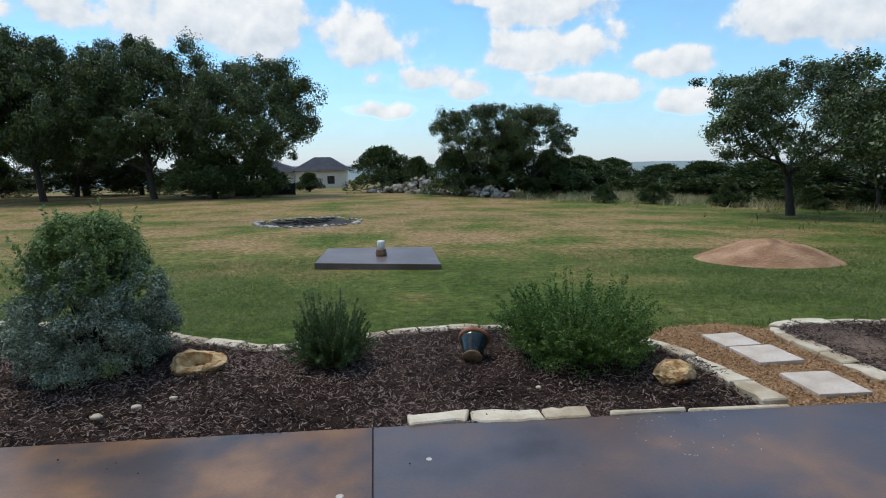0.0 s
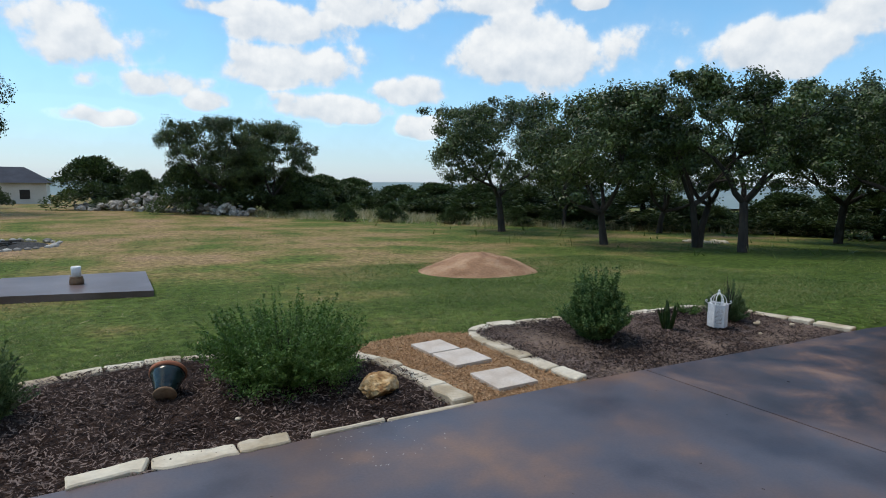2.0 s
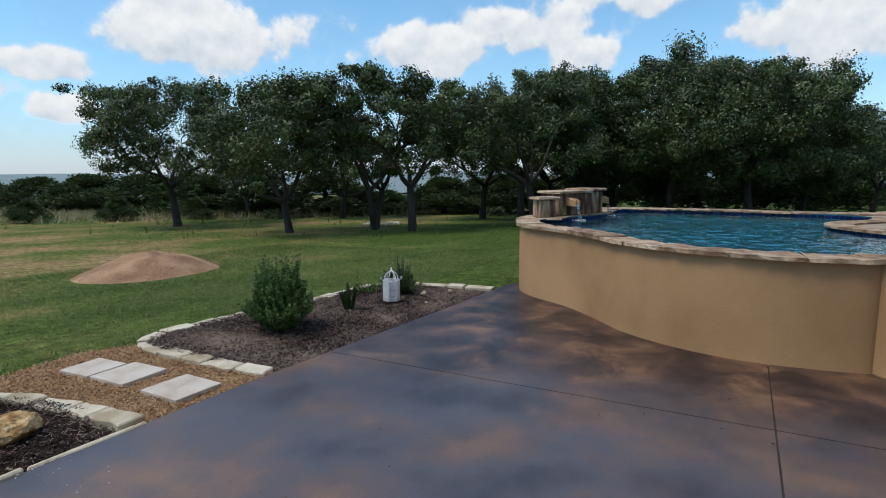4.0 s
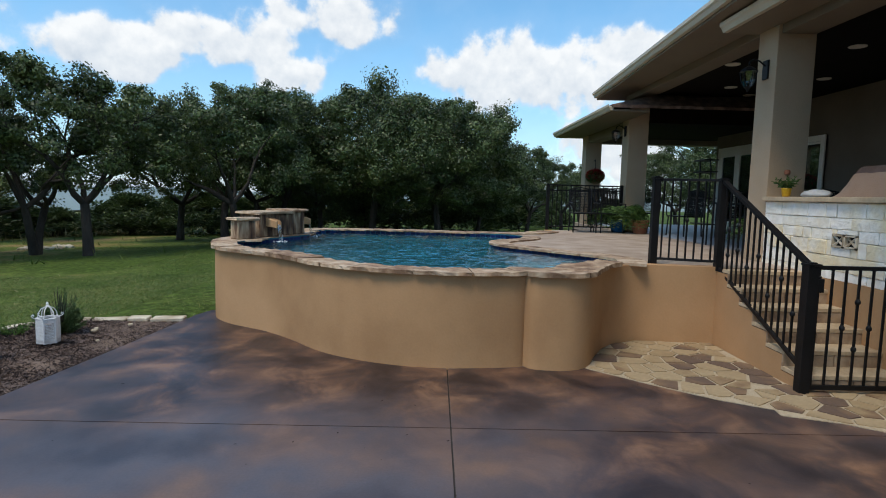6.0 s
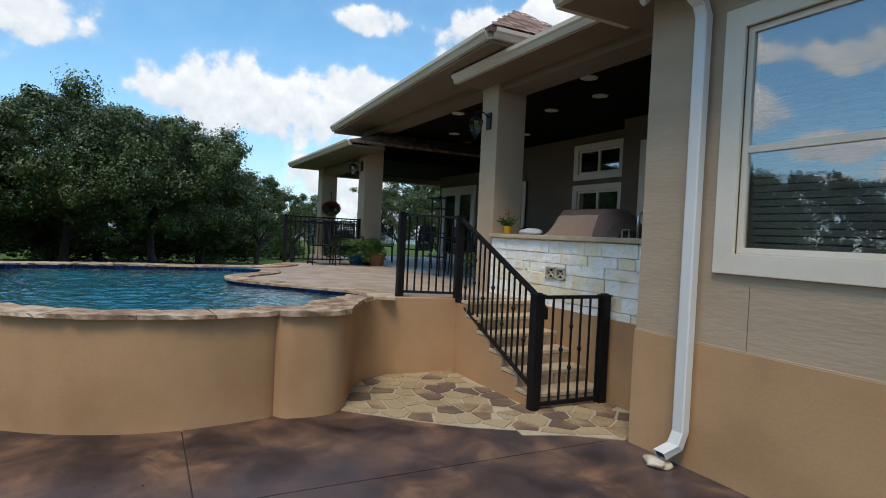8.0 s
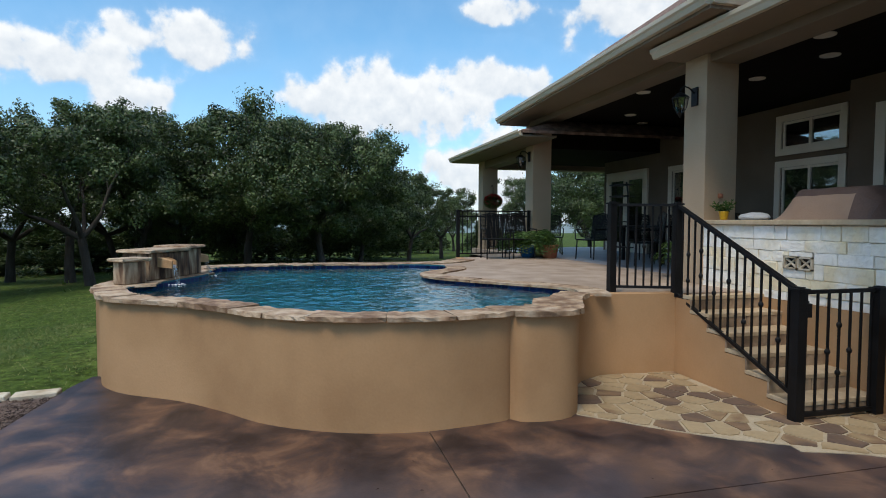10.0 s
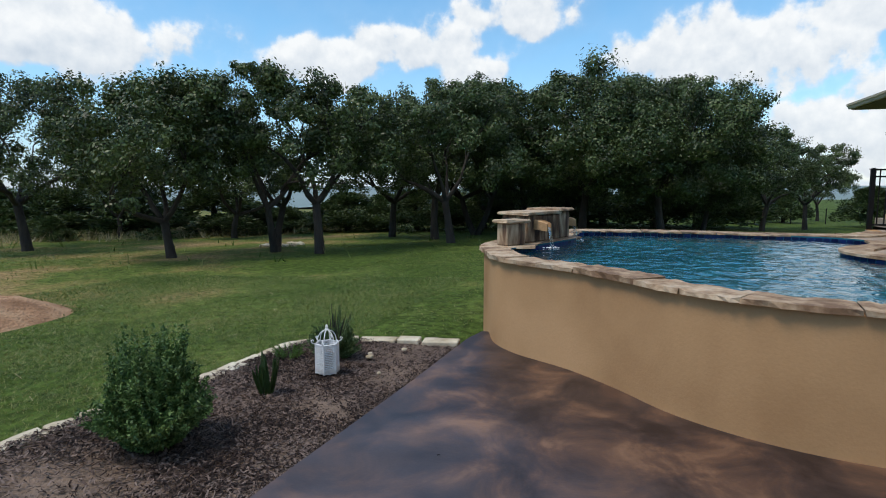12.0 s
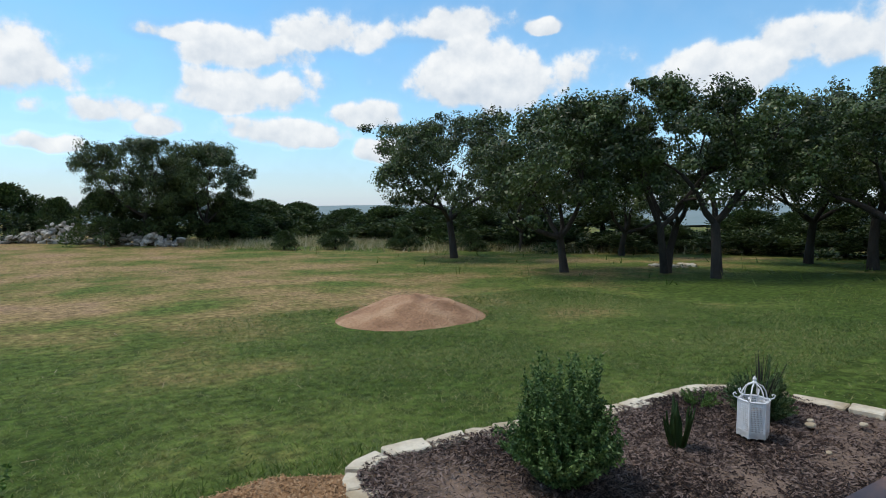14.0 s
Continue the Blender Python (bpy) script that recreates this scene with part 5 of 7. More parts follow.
def shingles():
    """Overlapping shingle tabs on the visible end of the main roof."""
    rng = np.random.RandomState(4)
    A, B, T = np.array((7.19, -2.52, 4.20)), np.array((7.19, -4.56, 4.20)), np.array((8.21, -3.54, 4.92))
    cs = []
    rows = 10
    for r in range(rows):
        t0, t1 = r / rows, (r + 1.0) / rows
        l0, r0 = A + (T - A) * t0, B + (T - B) * t0
        n = int(np.linalg.norm(r0 - l0) / 0.2)
        for k in range(n):
            u0, u1 = (k + 0.03 + 0.5 * (r % 2)) / n, (k + 0.97 + 0.5 * (r % 2)) / n
            u1 = min(u1, 1.0)
            if u0 >= 1:
                continue
            lift = np.array((-0.004, 0, 0.006)) * rng.uniform(0.7, 1.3)
            up = (T - (A + B) / 2) * (t1 - t0) + np.array((-0.002, 0, 0.004)) - lift
            a, b = l0 + (r0 - l0) * u0 + lift, l0 + (r0 - l0) * u1 + lift
            hi, lo2 = A[1] + (T[1] - A[1]) * min(t1, 1), B[1] + (T[1] - B[1]) * min(t1, 1)
            if t1 <= 1 and lo2 < max(a[1], b[1]) and min(a[1], b[1]) < hi:
                ta, tb = a + up, b + up
                ta[1], tb[1] = np.clip(ta[1], lo2, hi), np.clip(tb[1], lo2, hi)
                cs.append(np.stack([a, b, tb, ta]))
    me = quads_mesh("shingle", np.array(cs))
    o = part_mesh("shingle", me, M_SHINGLE, bpy.data.objects["roof_main"], "brown asphalt shingle tabs")
    tagged(o, kind="stuff")


shingles()


def make_downspout():
    d = thing("downspout", "white square downspout strapped to the siding", "downspout")
    pts = [(4.31, -2.22, 3.74), (4.31, -2.24, 3.66), (4.305, -2.58, 3.48), (4.30, -2.62, 3.38), (4.30, -2.62, 0.28), (4.31, -2.58, 0.17), (4.36, -2.48, 0.10)]
    bm = bmesh.new()
    rows = []
    for i, p in enumerate(pts):
        a, b = Vector(pts[max(i - 1, 0)]), Vector(pts[min(i + 1, len(pts) - 1)])
        t = (b - a).normalized()
        sx = Vector((1, 0, 0))
        sy = t.cross(sx).normalized()
        rows.append([bm.verts.new(Vector(p) + sx * u * 0.052 + sy * v * 0.038) for u, v in ((-1, -0.8), (-0.8, -1), (0.8, -1), (1, -0.8), (1, 0.8), (0.8, 1), (-0.8, 1), (-1, 0.8))])
    for r, s in zip(rows, rows[1:]):
        for i in range(8):
            bm.faces.new((r[i], r[(i + 1) % 8], s[(i + 1) % 8], s[i]))
    bm.faces.new(rows[0])
    bmesh.ops.recalc_face_normals(bm, faces=bm.faces)
    mouth = [tuple(v.co) for v in rows[-1]]
    o = part("pipe", bm, M_SPOUT, d)
    s = o.modifiers.new("wall", "SOLIDIFY")
    s.thickness = 0.004
    # dark plate just inside the mouth stands for the shaded pipe
    bm = bmesh.new()
    c = Vector(pts[-1]) - (Vector(pts[-1]) - Vector(pts[-2])).normalized() * 0.012
    bm.faces.new([bm.verts.new(v.lerp(c, 0.06)) for v in [Vector(q) - (Vector(pts[-1]) - c) for q in mouth]])
    part("outlet", bm, M_INSIDE_SHADE, d, "dark plate in place of the shaded pipe inside")
    rng = random.Random(2)
    bm = boulder(bmesh.new(), (4.39, -2.50, 0.028), (0.10, 0.085, 0.04), rng, 3, 0.5)
    tagged(part("splash_stone", bm, M_LIME, smooth=True), "pale flat stone under the downspout", "stone")


make_downspout()


def make_flood_light(x, y, z):
    f = thing("flood_light", "dark bronze twin flood light under the house eave", "flood light", (x, y, z))
    part("base", lathe(bmesh.new(), [(0.055, -0.03), (0.06, -0.012), (0.06, 0.0)], 16), M_IRON, f)
    for sx, sy in ((0.075, 0.05), (-0.075, 0.05)):
        bm = bmesh.new()
        tube(bm, [(0, 0, -0.02), (sx * 0.5, sy * 0.5, -0.05), (sx, sy, -0.07)], 0.012, 8)
        part("arm", bm, M_IRON, f, smooth=True)
        bm = lathe(bmesh.new(), [(0.024, -0.05), (0.03, -0.02), (0.05, 0.05), (0.053, 0.07), (0.045, 0.07)], 16)
        bmesh.ops.transform(bm, matrix=pose(sx, sy, -0.08) @ pose(0, 0, 0, -118, 0, -30 if sx > 0 else 30), verts=bm.verts)
        part("lamp_head", bm, M_SPOUT if sx > 0 else M_IRON, f, "white lamp head" if sx > 0 else "", smooth=True)
    return f


make_flood_light(4.62, -2.52, SH)


def make_wall_lamp(x, y, z):
    """A clear glass coach lantern on a curled bracket, facing +y."""
    w = thing("wall_lantern", "dark bronze coach lantern with clear glass on a column", "wall lamp", (x, y, z), 0, "porch lanterns")
    part("back_plate", one_box((-0.06, 0, -0.12), (0.06, 0.025, 0.12), 0.008), M_IRON, w)
    bm = bmesh.new()
    tube(bm, [(0, 0.02, 0.05), (0, 0.10, 0.11), (0, 0.17, 0.13), (0, 0.22, 0.10), (0, 0.23, 0.05)], 0.011, 8)
    part("bracket", bm, M_IRON, w, smooth=True)
    part("cap", lathe(bmesh.new(), [(0.115, 0.0), (0.10, 0.02), (0.05, 0.06), (0.015, 0.075)], 8, (0, 0.23, -0.03)), M_IRON, w)
    part("globe", lathe(bmesh.new(), [(0.04, -0.22), (0.075, -0.15), (0.098, -0.03)], 8, (0, 0.23, 0)), M_LAMPGLASS, w, "clear glass panels")
    part("finial", lathe(bmesh.new(), [(0.008, -0.28), (0.02, -0.25), (0.045, -0.22)], 8, (0, 0.23, 0)), M_IRON, w)
    for k in range(6):
        a = k * math.pi / 3
        bm = bmesh.new()
        tube(bm, [(0.042 * math.cos(a), 0.23 + 0.042 * math.sin(a), -0.22), (0.078 * math.cos(a), 0.23 + 0.078 * math.sin(a), -0.15), (0.10 * math.cos(a), 0.23 + 0.10 * math.sin(a), -0.03)], 0.005, 5)
        part("rib", bm, M_IRON, w)
    return w


lamp = make_wall_lamp(8.46, -3.36, 3.35)
copy_thing(lamp, pose(14.62, -3.6, 3.25))


def make_ceiling_light(x, y, z):
    c = thing("ceiling_light", "white recessed porch ceiling light, unlit", "ceiling light", (x, y, z), 0, "porch ceiling lights")
    part("trim_ring", lathe(bmesh.new(), [(0.115, -0.012), (0.12, -0.004), (0.12, 0.0)], 20), M_TRIM, c)
    part("bulb", lathe(bmesh.new(), [(0.03, -0.02), (0.075, -0.014), (0.085, -0.010)], 16), M_TRIM, c)
    return c


cl = make_ceiling_light(7.3, -4.16, 3.86)
for x, y, z in ((7.92, -4.93, 3.86), (9.42, -5.2, 3.94), (10.7, -4.05, 3.94), (12.6, -5.0, 3.94), (13.4, -5.8, 3.94), (11.6, -6.2, 3.94)):
    copy_thing(cl, pose(x, y, z))
bm = lathe(bmesh.new(), [(0.035, -0.03), (0.04, 0), (0.03, 0.03)], 10, (8.25, -3.6, 2.05))
tagged(part("wall_hook", bm, M_TERRA), "small rust-coloured hook on the column", "hook")


# ---------------------------------------------------------------- beds, edging, path
def make_bed(name, outline, label, material, dome=0.05, seed=1):
    line = smooth_line(outline, 0.15)
    poly = line + [(x, PATIO_EDGE(x) + 0.0) for x in np.linspace(line[-1][0], line[0][0], 24)]
    xs, ys = [p[0] for p in poly], [p[1] for p in poly]
    gx, gy = np.arange(min(xs) - 0.1, max(xs) + 0.15, 0.09), np.arange(min(ys) - 0.1, max(ys) + 0.15, 0.09)
    X, Y = np.meshgrid(gx, gy)
    ok = inside(X, Y, poly)
    bm = bmesh.new()
    vs = {}
    for j in range(len(gy) - 1):
        for i in range(len(gx) - 1):
            if ok[j, i] or ok[j + 1, i] or ok[j, i + 1] or ok[j + 1, i + 1]:
                q = []
                for a, b in ((j, i), (j, i + 1), (j + 1, i + 1), (j + 1, i)):
                    if (a, b) not in vs:
                        x, y = gx[b], max(gy[a], PATIO_EDGE(gx[b]) + 0.004)
                        z = -0.035 + dome * min(1, (y - PATIO_EDGE(x)) * 1.2) + 0.025 * noise.noise(Vector((x * 2, y * 2, seed))) + 0.012 * noise.noise(Vector((x * 9, y * 9, seed)))
                        vs[a, b] = bm.verts.new((x, y, z))
                    q.append(vs[a, b])
                try:
                    bm.faces.new(q)
                except ValueError:
                    pass
    tagged(part(name, bm, material, smooth=True), label, "flower bed", kind="structure")
    return poly


def PATIO_EDGE(x):
    return float(np.interp(x, [-9, -2, 0.41, 1.85, 3.24, 4.43, 5.9, 7.0, 8.45], [4.75, 4.56, 4.49, 4.43, 4.39, 4.32, 4.18, 4.08, 3.98]))


POLY_A = make_bed("ground_bed_west", BED_A, "dark brown shredded mulch bed along the patio", M_MULCH, 0.05, 1)
POLY_B = make_bed("ground_bed_east", BED_B, "dark brown shredded mulch bed with bare sand", M_SAND, 0.03, 7)
PATH_POLY = [(3.1, PATIO_EDGE(3.1)), (4.32, PATIO_EDGE(4.32)), (4.26, 5.0), (4.26, 5.7), (4.3, 6.1), (3.9, 6.35), (3.3, 6.3), (2.6, 6.2), (3.0, 5.5), (3.1, 4.9)]
tagged(part("ground_path", prism(PATH_POLY, -0.12, -0.012), M_GRAVEL), "tan decomposed granite path", "path", kind="structure")


def chips(name, poly, n, lo, hi, material, z, seed, label, cat, flat=0.5, skip=None, wide=0.25):
    rng = np.random.RandomState(seed)
    p = np.array(poly)
    x, y = rng.uniform(p[:, 0].min(), p[:, 0].max(), n * 3), rng.uniform(p[:, 1].min(), p[:, 1].max(), n * 3)
    ok = inside(x, y, poly)
    if skip:
        ok &= ~skip(x, y, rng)
    x, y = x[ok][:n], y[ok][:n]
    k = len(x)
    ln, wd = rng.uniform(lo, hi, k), rng.uniform(0.6, 1.4, k)
    a, t = rng.uniform(0, 2 * np.pi, k), rng.uniform(-flat, flat, k)
    u = np.stack([np.cos(a) * np.cos(t), np.sin(a) * np.cos(t), np.sin(t)], 1) * (ln / 2)[:, None]
    s = rng.uniform(-flat, flat, k)
    v = np.stack([-np.sin(a) * np.cos(s), np.cos(a) * np.cos(s), np.sin(s)], 1) * (ln * wide * wd / 2)[:, None]
    c = np.stack([x, y, z(x, y) + rng.uniform(0.0, 0.02, k)], 1)
    me = quads_mesh(name, np.stack([c - u - v, c + u - v * 0.7, c + u + v, c - u + v * 0.8], 1))
    return tagged(part_mesh(name, me, material), label, cat, kind="stuff")


def bed_z(x, y):
    return -0.02 + 0.05 * np.clip((y - 4.4) * 1.2, 0, 1)


def sandy(x, y, rng):
    d = np.hypot((x - 4.75) / 0.45, (y - 5.35) / 0.65)
    return rng.uniform(0, 1, len(x)) > np.clip(d - 0.2, 0.2, 1)


near_a = [q for q in POLY_A]
chips("mulch_chips", near_a, 85000, 0.012, 0.042, M_CHIP, bed_z, 3, "loose dark shredded bark mulch", "mulch")
chips("mulch_chips", POLY_B, 60000, 0.012, 0.042, M_CHIP, lambda x, y: bed_z(x, y) - 0.012, 4, "loose dark bark mulch with paler pieces", "mulch", skip=sandy)
chips("path_gravel", PATH_POLY, 20000, 0.006, 0.018, M_GRAIN, lambda x, y: -0.012 + 0 * x, 5, "loose tan granite gravel", "gravel", 0.8, wide=0.7)


def edge_stones(line, name, label, w, z, lo, hi, seed, jit=0.012, seg=2):
    """Hewn edging stones laid end to end along a line."""
    rng = random.Random(seed)
    holder = thing(name, label, "edging")
    full = np.array(smooth_line(line, 0.04))
    L = np.concatenate([[0], np.cumsum(np.linalg.norm(np.diff(full, axis=0), axis=1))])
    tan = np.gradient(full, axis=0)
    tan /= np.linalg.norm(tan, axis=1)[:, None]
    s = 0.0
    while s < L[-1] - 0.06:
        e = min(s + rng.uniform(lo, hi), L[-1])
        if L[-1] - e < lo * 0.5:
            e = L[-1]
        a, b = [], []
        for k in range(seg + 1):
            d = s + 0.010 + (e - s - 0.020) * k / seg
            x, y = np.interp(d, L, full[:, 0]), np.interp(d, L, full[:, 1])
            tx, ty = np.interp(d, L, tan[:, 0]), np.interp(d, L, tan[:, 1])
            a.append((x - ty * w / 2, y + tx * w / 2))
            b.append((x + ty * w / 2, y - tx * w / 2))
        part("edging_stone", rough_stone(a + b[::-1], -0.10, z + rng.uniform(-0.008, 0.008), jit, rng, 0.010), M_LIME, holder)
        s = e


edge_stones(BED_A, "bed_edging", "cut cream limestone edging round the west bed", 0.17, 0.034, 0.24, 0.40, 11, jit=0.016, seg=3)
edge_stones(BED_B, "bed_edging", "cut cream limestone edging round the east bed", 0.17, 0.028, 0.22, 0.42, 12, jit=0.016, seg=3)
edge_stones([(0.62, 4.53), (0.95, 4.56), (1.25, 4.53), (1.85, 4.49)], "patio_edging", "rough cream limestone slabs at the patio edge", 0.15, 0.016, 0.3, 0.75, 13, jit=0.020, seg=6)
edge_stones([(1.95, 4.45), (2.6, 4.43), (3.2, 4.41)], "patio_edging", "thin cream stone strip at the patio edge", 0.045, 0.012, 0.5, 0.8, 14)

for i, (x0, y0, x1, y1, a) in enumerate(((3.50, 4.49, 3.90, 4.91, -2), (3.51, 5.15, 3.91, 5.56, 1), (3.49, 5.58, 3.84, 5.94, 2))):
    bm = one_box((x0 - (x0 + x1) / 2, y0 - (y0 + y1) / 2, -0.05), (x1 - (x0 + x1) / 2, y1 - (y0 + y1) / 2, 0.022), 0.008)
    o = part("stepping_stone", bm, M_PAVER)
    o.matrix_basis = pose((x0 + x1) / 2, (y0 + y1) / 2, 0, 0, 0, a)
    tagged(o, "square pale buff stepping stone in granite gravel", "stepping stone", "path stepping stones")

# loose rocks
rng = random.Random(31)


def make_rock(x, y, z, sx, sy, sz, label, hollow=False):
    bm = boulder(bmesh.new(), (0, 0, 0), (sx, sy, sz), rng, 4, 0.22)
    # broken faces: flatten the lump along random planes, then pit it
    for _ in range(11):
        n = Vector((rng.gauss(0, 1), rng.gauss(0, 1), rng.gauss(0.2, 0.8))).normalized()
        lim = rng.uniform(0.68, 0.9)
        for v in bm.verts:
            q = Vector((v.co.x / sx, v.co.y / sy, v.co.z / sz))
            d = q.dot(n)
            if d > lim:
                q -= n * (d - lim)
                v.co = Vector((q.x * sx, q.y * sy, q.z * sz))
    for v in bm.verts:
        k = noise.noise(v.co * 38) + 0.6 * noise.noise(v.co * 90)
        v.co *= 1 + 0.045 * k - (0.06 if k < -0.35 else 0)
    if hollow:
        for v in bm.verts:
            d = math.hypot((v.co.x - 0.02) / (sx * 0.62), (v.co.y + sy * 0.12) / (sy * 0.50))
            if v.co.z > -0.01 and d < 1:
                v.co.z -= (v.co.z + sz * 0.55) * (1 - d ** 3)
    o = part("rock", bm, M_ROCK, smooth="auto")
    o.matrix_basis = pose(x, y, z, 16 if hollow else 0)
    tagged(o, label, "rock")


make_rock(-1.02, 5.72, 0.055, 0.25, 0.17, 0.10, "pitted honey limestone rock with a hollow", True)
make_rock(2.66, 4.93, 0.06, 0.17, 0.13, 0.10, "angular honey limestone rock on the mulch")
for x, y, s in ((7.42, 4.68, 0.045), (7.52, 4.72, 0.03), (7.75, 4.45, 0.035), (-1.2, 4.98, 0.035), (-1.0, 5.1, 0.03), (-1.4, 4.85, 0.04), (7.0, 4.4, 0.025), (1.6, 4.9, 0.02)):
    o = part("pebble", boulder(bmesh.new(), (0, 0, 0), (s, s * 0.8, s * 0.5), rng, 2), M_LIME, smooth=True)
    o.matrix_basis = pose(x, y, 0.03)
    tagged(o, "small white limestone pebble on mulch", "pebble", "white pebbles")


# ---------------------------------------------------------------- plants
def puff(C, R, n, rng, length, width, flat=0.7):
    """Leaves that shingle the outside of round clumps, so that each clump is lit above and dark below."""
    k = len(C)
    o = shell(k * n, rng).reshape(k, n, 3)
    ph = rng.uniform(0, 6.3, (k, 1, 3))
    lump = 1 + 0.28 * np.sin(o[..., :1] * 4 + ph[..., :1]) * np.cos(o[..., 1:2] * 4 + ph[..., 1:2]) + 0.15 * np.sin(o[..., 2:] * 9 + ph[..., 2:])
    rad = R[:, None, None] * lump * (1 - 0.55 * rng.uniform(0, 1, (k, n, 1)) ** 2.2)
    P = (C[:, None] + o * rad * np.array((1, 1, flat))).reshape(-1, 3)
    nrm = (o + rng.normal(size=o.shape) * 0.38 + np.array((0, 0, 0.15))).reshape(-1, 3)
    d = np.cross(nrm, rng.normal(size=nrm.shape))
    d /= np.linalg.norm(d, axis=1)[:, None] + 1e-9
    s = np.cross(d, nrm)
    s /= np.linalg.norm(s, axis=1)[:, None] + 1e-9
    ln, wd = length * rng.uniform(0.6, 1.4, (k * n, 1)), width * rng.uniform(0.6, 1.4, (k * n, 1))
    return np.stack([P - d * ln / 2, P + s * wd / 2, P + d * ln / 2, P - s * wd / 2], 1)


def leaf_quads(centres, dirs, length, width, rng, droop=0.0):
    """Leaves as folded quads from centres along dirs."""
    n = len(centres)
    d = dirs / (np.linalg.norm(dirs, axis=1)[:, None] + 1e-9)
    r = rng.normal(size=(n, 3))
    s = np.cross(d, r)
    s /= np.linalg.norm(s, axis=1)[:, None] + 1e-9
    ln = length * rng.uniform(0.7, 1.3, (n, 1))
    wd = width * rng.uniform(0.7, 1.3, (n, 1))
    mid = centres + d * ln * 0.55
    tip = centres + d * ln - np.array((0, 0, 1.0)) * ln * droop
    return np.stack([centres, mid + s * wd / 2, tip, mid - s * wd / 2], 1)


def shell(n, rng):
    v = rng.normal(size=(n, 3))
    return v / np.linalg.norm(v, axis=1)[:, None]


def sprigs(n, per, spread, rng, stem_len, up=0.5, base_r=0.15, shape=None):
    """Points and directions along many upright stems that fan out from a base."""
    a = rng.uniform(0, 2 * np.pi, n)
    lean = np.sqrt(rng.uniform(0, 1, n)) * spread
    d = np.stack([np.cos(a) * np.sin(lean), np.sin(a) * np.sin(lean), np.cos(lean)], 1)
    st = np.stack([np.cos(a), np.sin(a), 0 * a], 1) * (base_r * np.sqrt(rng.uniform(0, 1, n)))[:, None]
    ln = stem_len * rng.uniform(0.6, 1.0, n) * (shape(lean / spread) if shape else 1)
    t = rng.uniform(0.12, 1.0, (n, per)) if per else None
    P = st[:, None, :] + d[:, None, :] * (t * ln[:, None])[..., None] + np.array((0, 0, -0.12)) * (t ** 2 * ln[:, None] * (lean / max(spread, 0.1))[:, None])[..., None]
    D = d[:, None, :] * up + shell(n * per, rng).reshape(n, per, 3) * (1 - up * 0.5)
    return P.reshape(-1, 3), D.reshape(-1, 3), st, d, ln


def make_shrub(name, at, label, parts_spec, seed, stems=24, stem_r=0.006, height=0.6, spread=0.7):
    rng = np.random.RandomState(seed)
    b = thing(name, label, "shrub", at)
    bm = bmesh.new()
    for k in range(stems):
        a, l = rng.uniform(0, 6.28), rng.uniform(0, spread)
        d = Vector((math.cos(a) * math.sin(l), math.sin(a) * math.sin(l), math.cos(l)))
        h = height * rng.uniform(0.5, 0.85)
        tube(bm, [(0.03 * math.cos(a), 0.03 * math.sin(a), -0.05), d * h * 0.5, d * h + Vector((0, 0, 0.03))], [stem_r, stem_r * 0.7, stem_r * 0.3], 5)
    part("stem", bm, M_BARK, b)
    for nm, corners, m in parts_spec(rng):
        part_mesh(nm, quads_mesh(nm, corners), m, b)
    return b


def sage(rng):
    # rounded grey-green clumps with greener new growth at the top
    cen = []
    while len(cen) < 560:
        z = 0.08 + 1.16 * rng.uniform(0, 1) ** 1.1
        r = 0.62 * (0.78 + 0.22 * z / 0.45 if z < 0.45 else max(0.05, (1.34 - z) / 0.89) ** 0.55)
        a, q = rng.uniform(0, 6.283), rng.uniform(0.0, 1.0) ** 0.2
        r *= 1 + 0.12 * math.sin(3 * a + 1) + 0.08 * math.sin(7 * a + 4 * z)
        cen.append((math.cos(a) * r * q, math.sin(a) * r * q, z))
    cen = np.array(cen)
    out = []
    for mtl, pick in ((M_SAGE, (cen[:, 2] < 1.0) & (rng.uniform(0, 1, len(cen)) > 1.6 * cen[:, 2] - 0.75)), (M_SAGEG, cen[:, 2] + rng.uniform(-0.2, 0.2, len(cen)) >= 0.82)):
        c = cen[pick]
        c = np.vstack([c, [(0.30, -0.45, 0.15), (-0.1, -0.4, 0.75)]]) if mtl is M_SAGEG else c
        out.append(("leaves", puff(c, rng.uniform(0.05, 0.085, len(c)), 210, rng, 0.020, 0.012, 1.0), mtl))
    # loose top sprays
    P, D, *_ = sprigs(120, 150, 0.46, rng, 1.66, 0.6, 0.14, lambda u: 1.0 - 0.30 * u)
    k = P[:, 2] > 0.62
    out.append(("spray", leaf_quads(P[k], D[k], 0.030, 0.016, rng), M_SAGEG))
    return out


def rosemary(scale):
    def f(rng):
        P, D, *_ = sprigs(190 if scale > 0.8 else 90, 190, 0.62, rng, 0.86 * scale, 0.8, 0.15 * scale, lambda u: 1.0 - 0.45 * u)
        Q, E, *_ = sprigs(90 if scale > 0.8 else 40, 150, 1.0, rng, 0.45 * scale, 0.6, 0.15 * scale)
        P, D = np.vstack([P, Q]), np.vstack([D, E])
        k = P[:, 2] > 0.02
        return [("leaves", leaf_quads(P[k], D[k], 0.026, 0.0065, rng), M_ROSEM)]
    return f


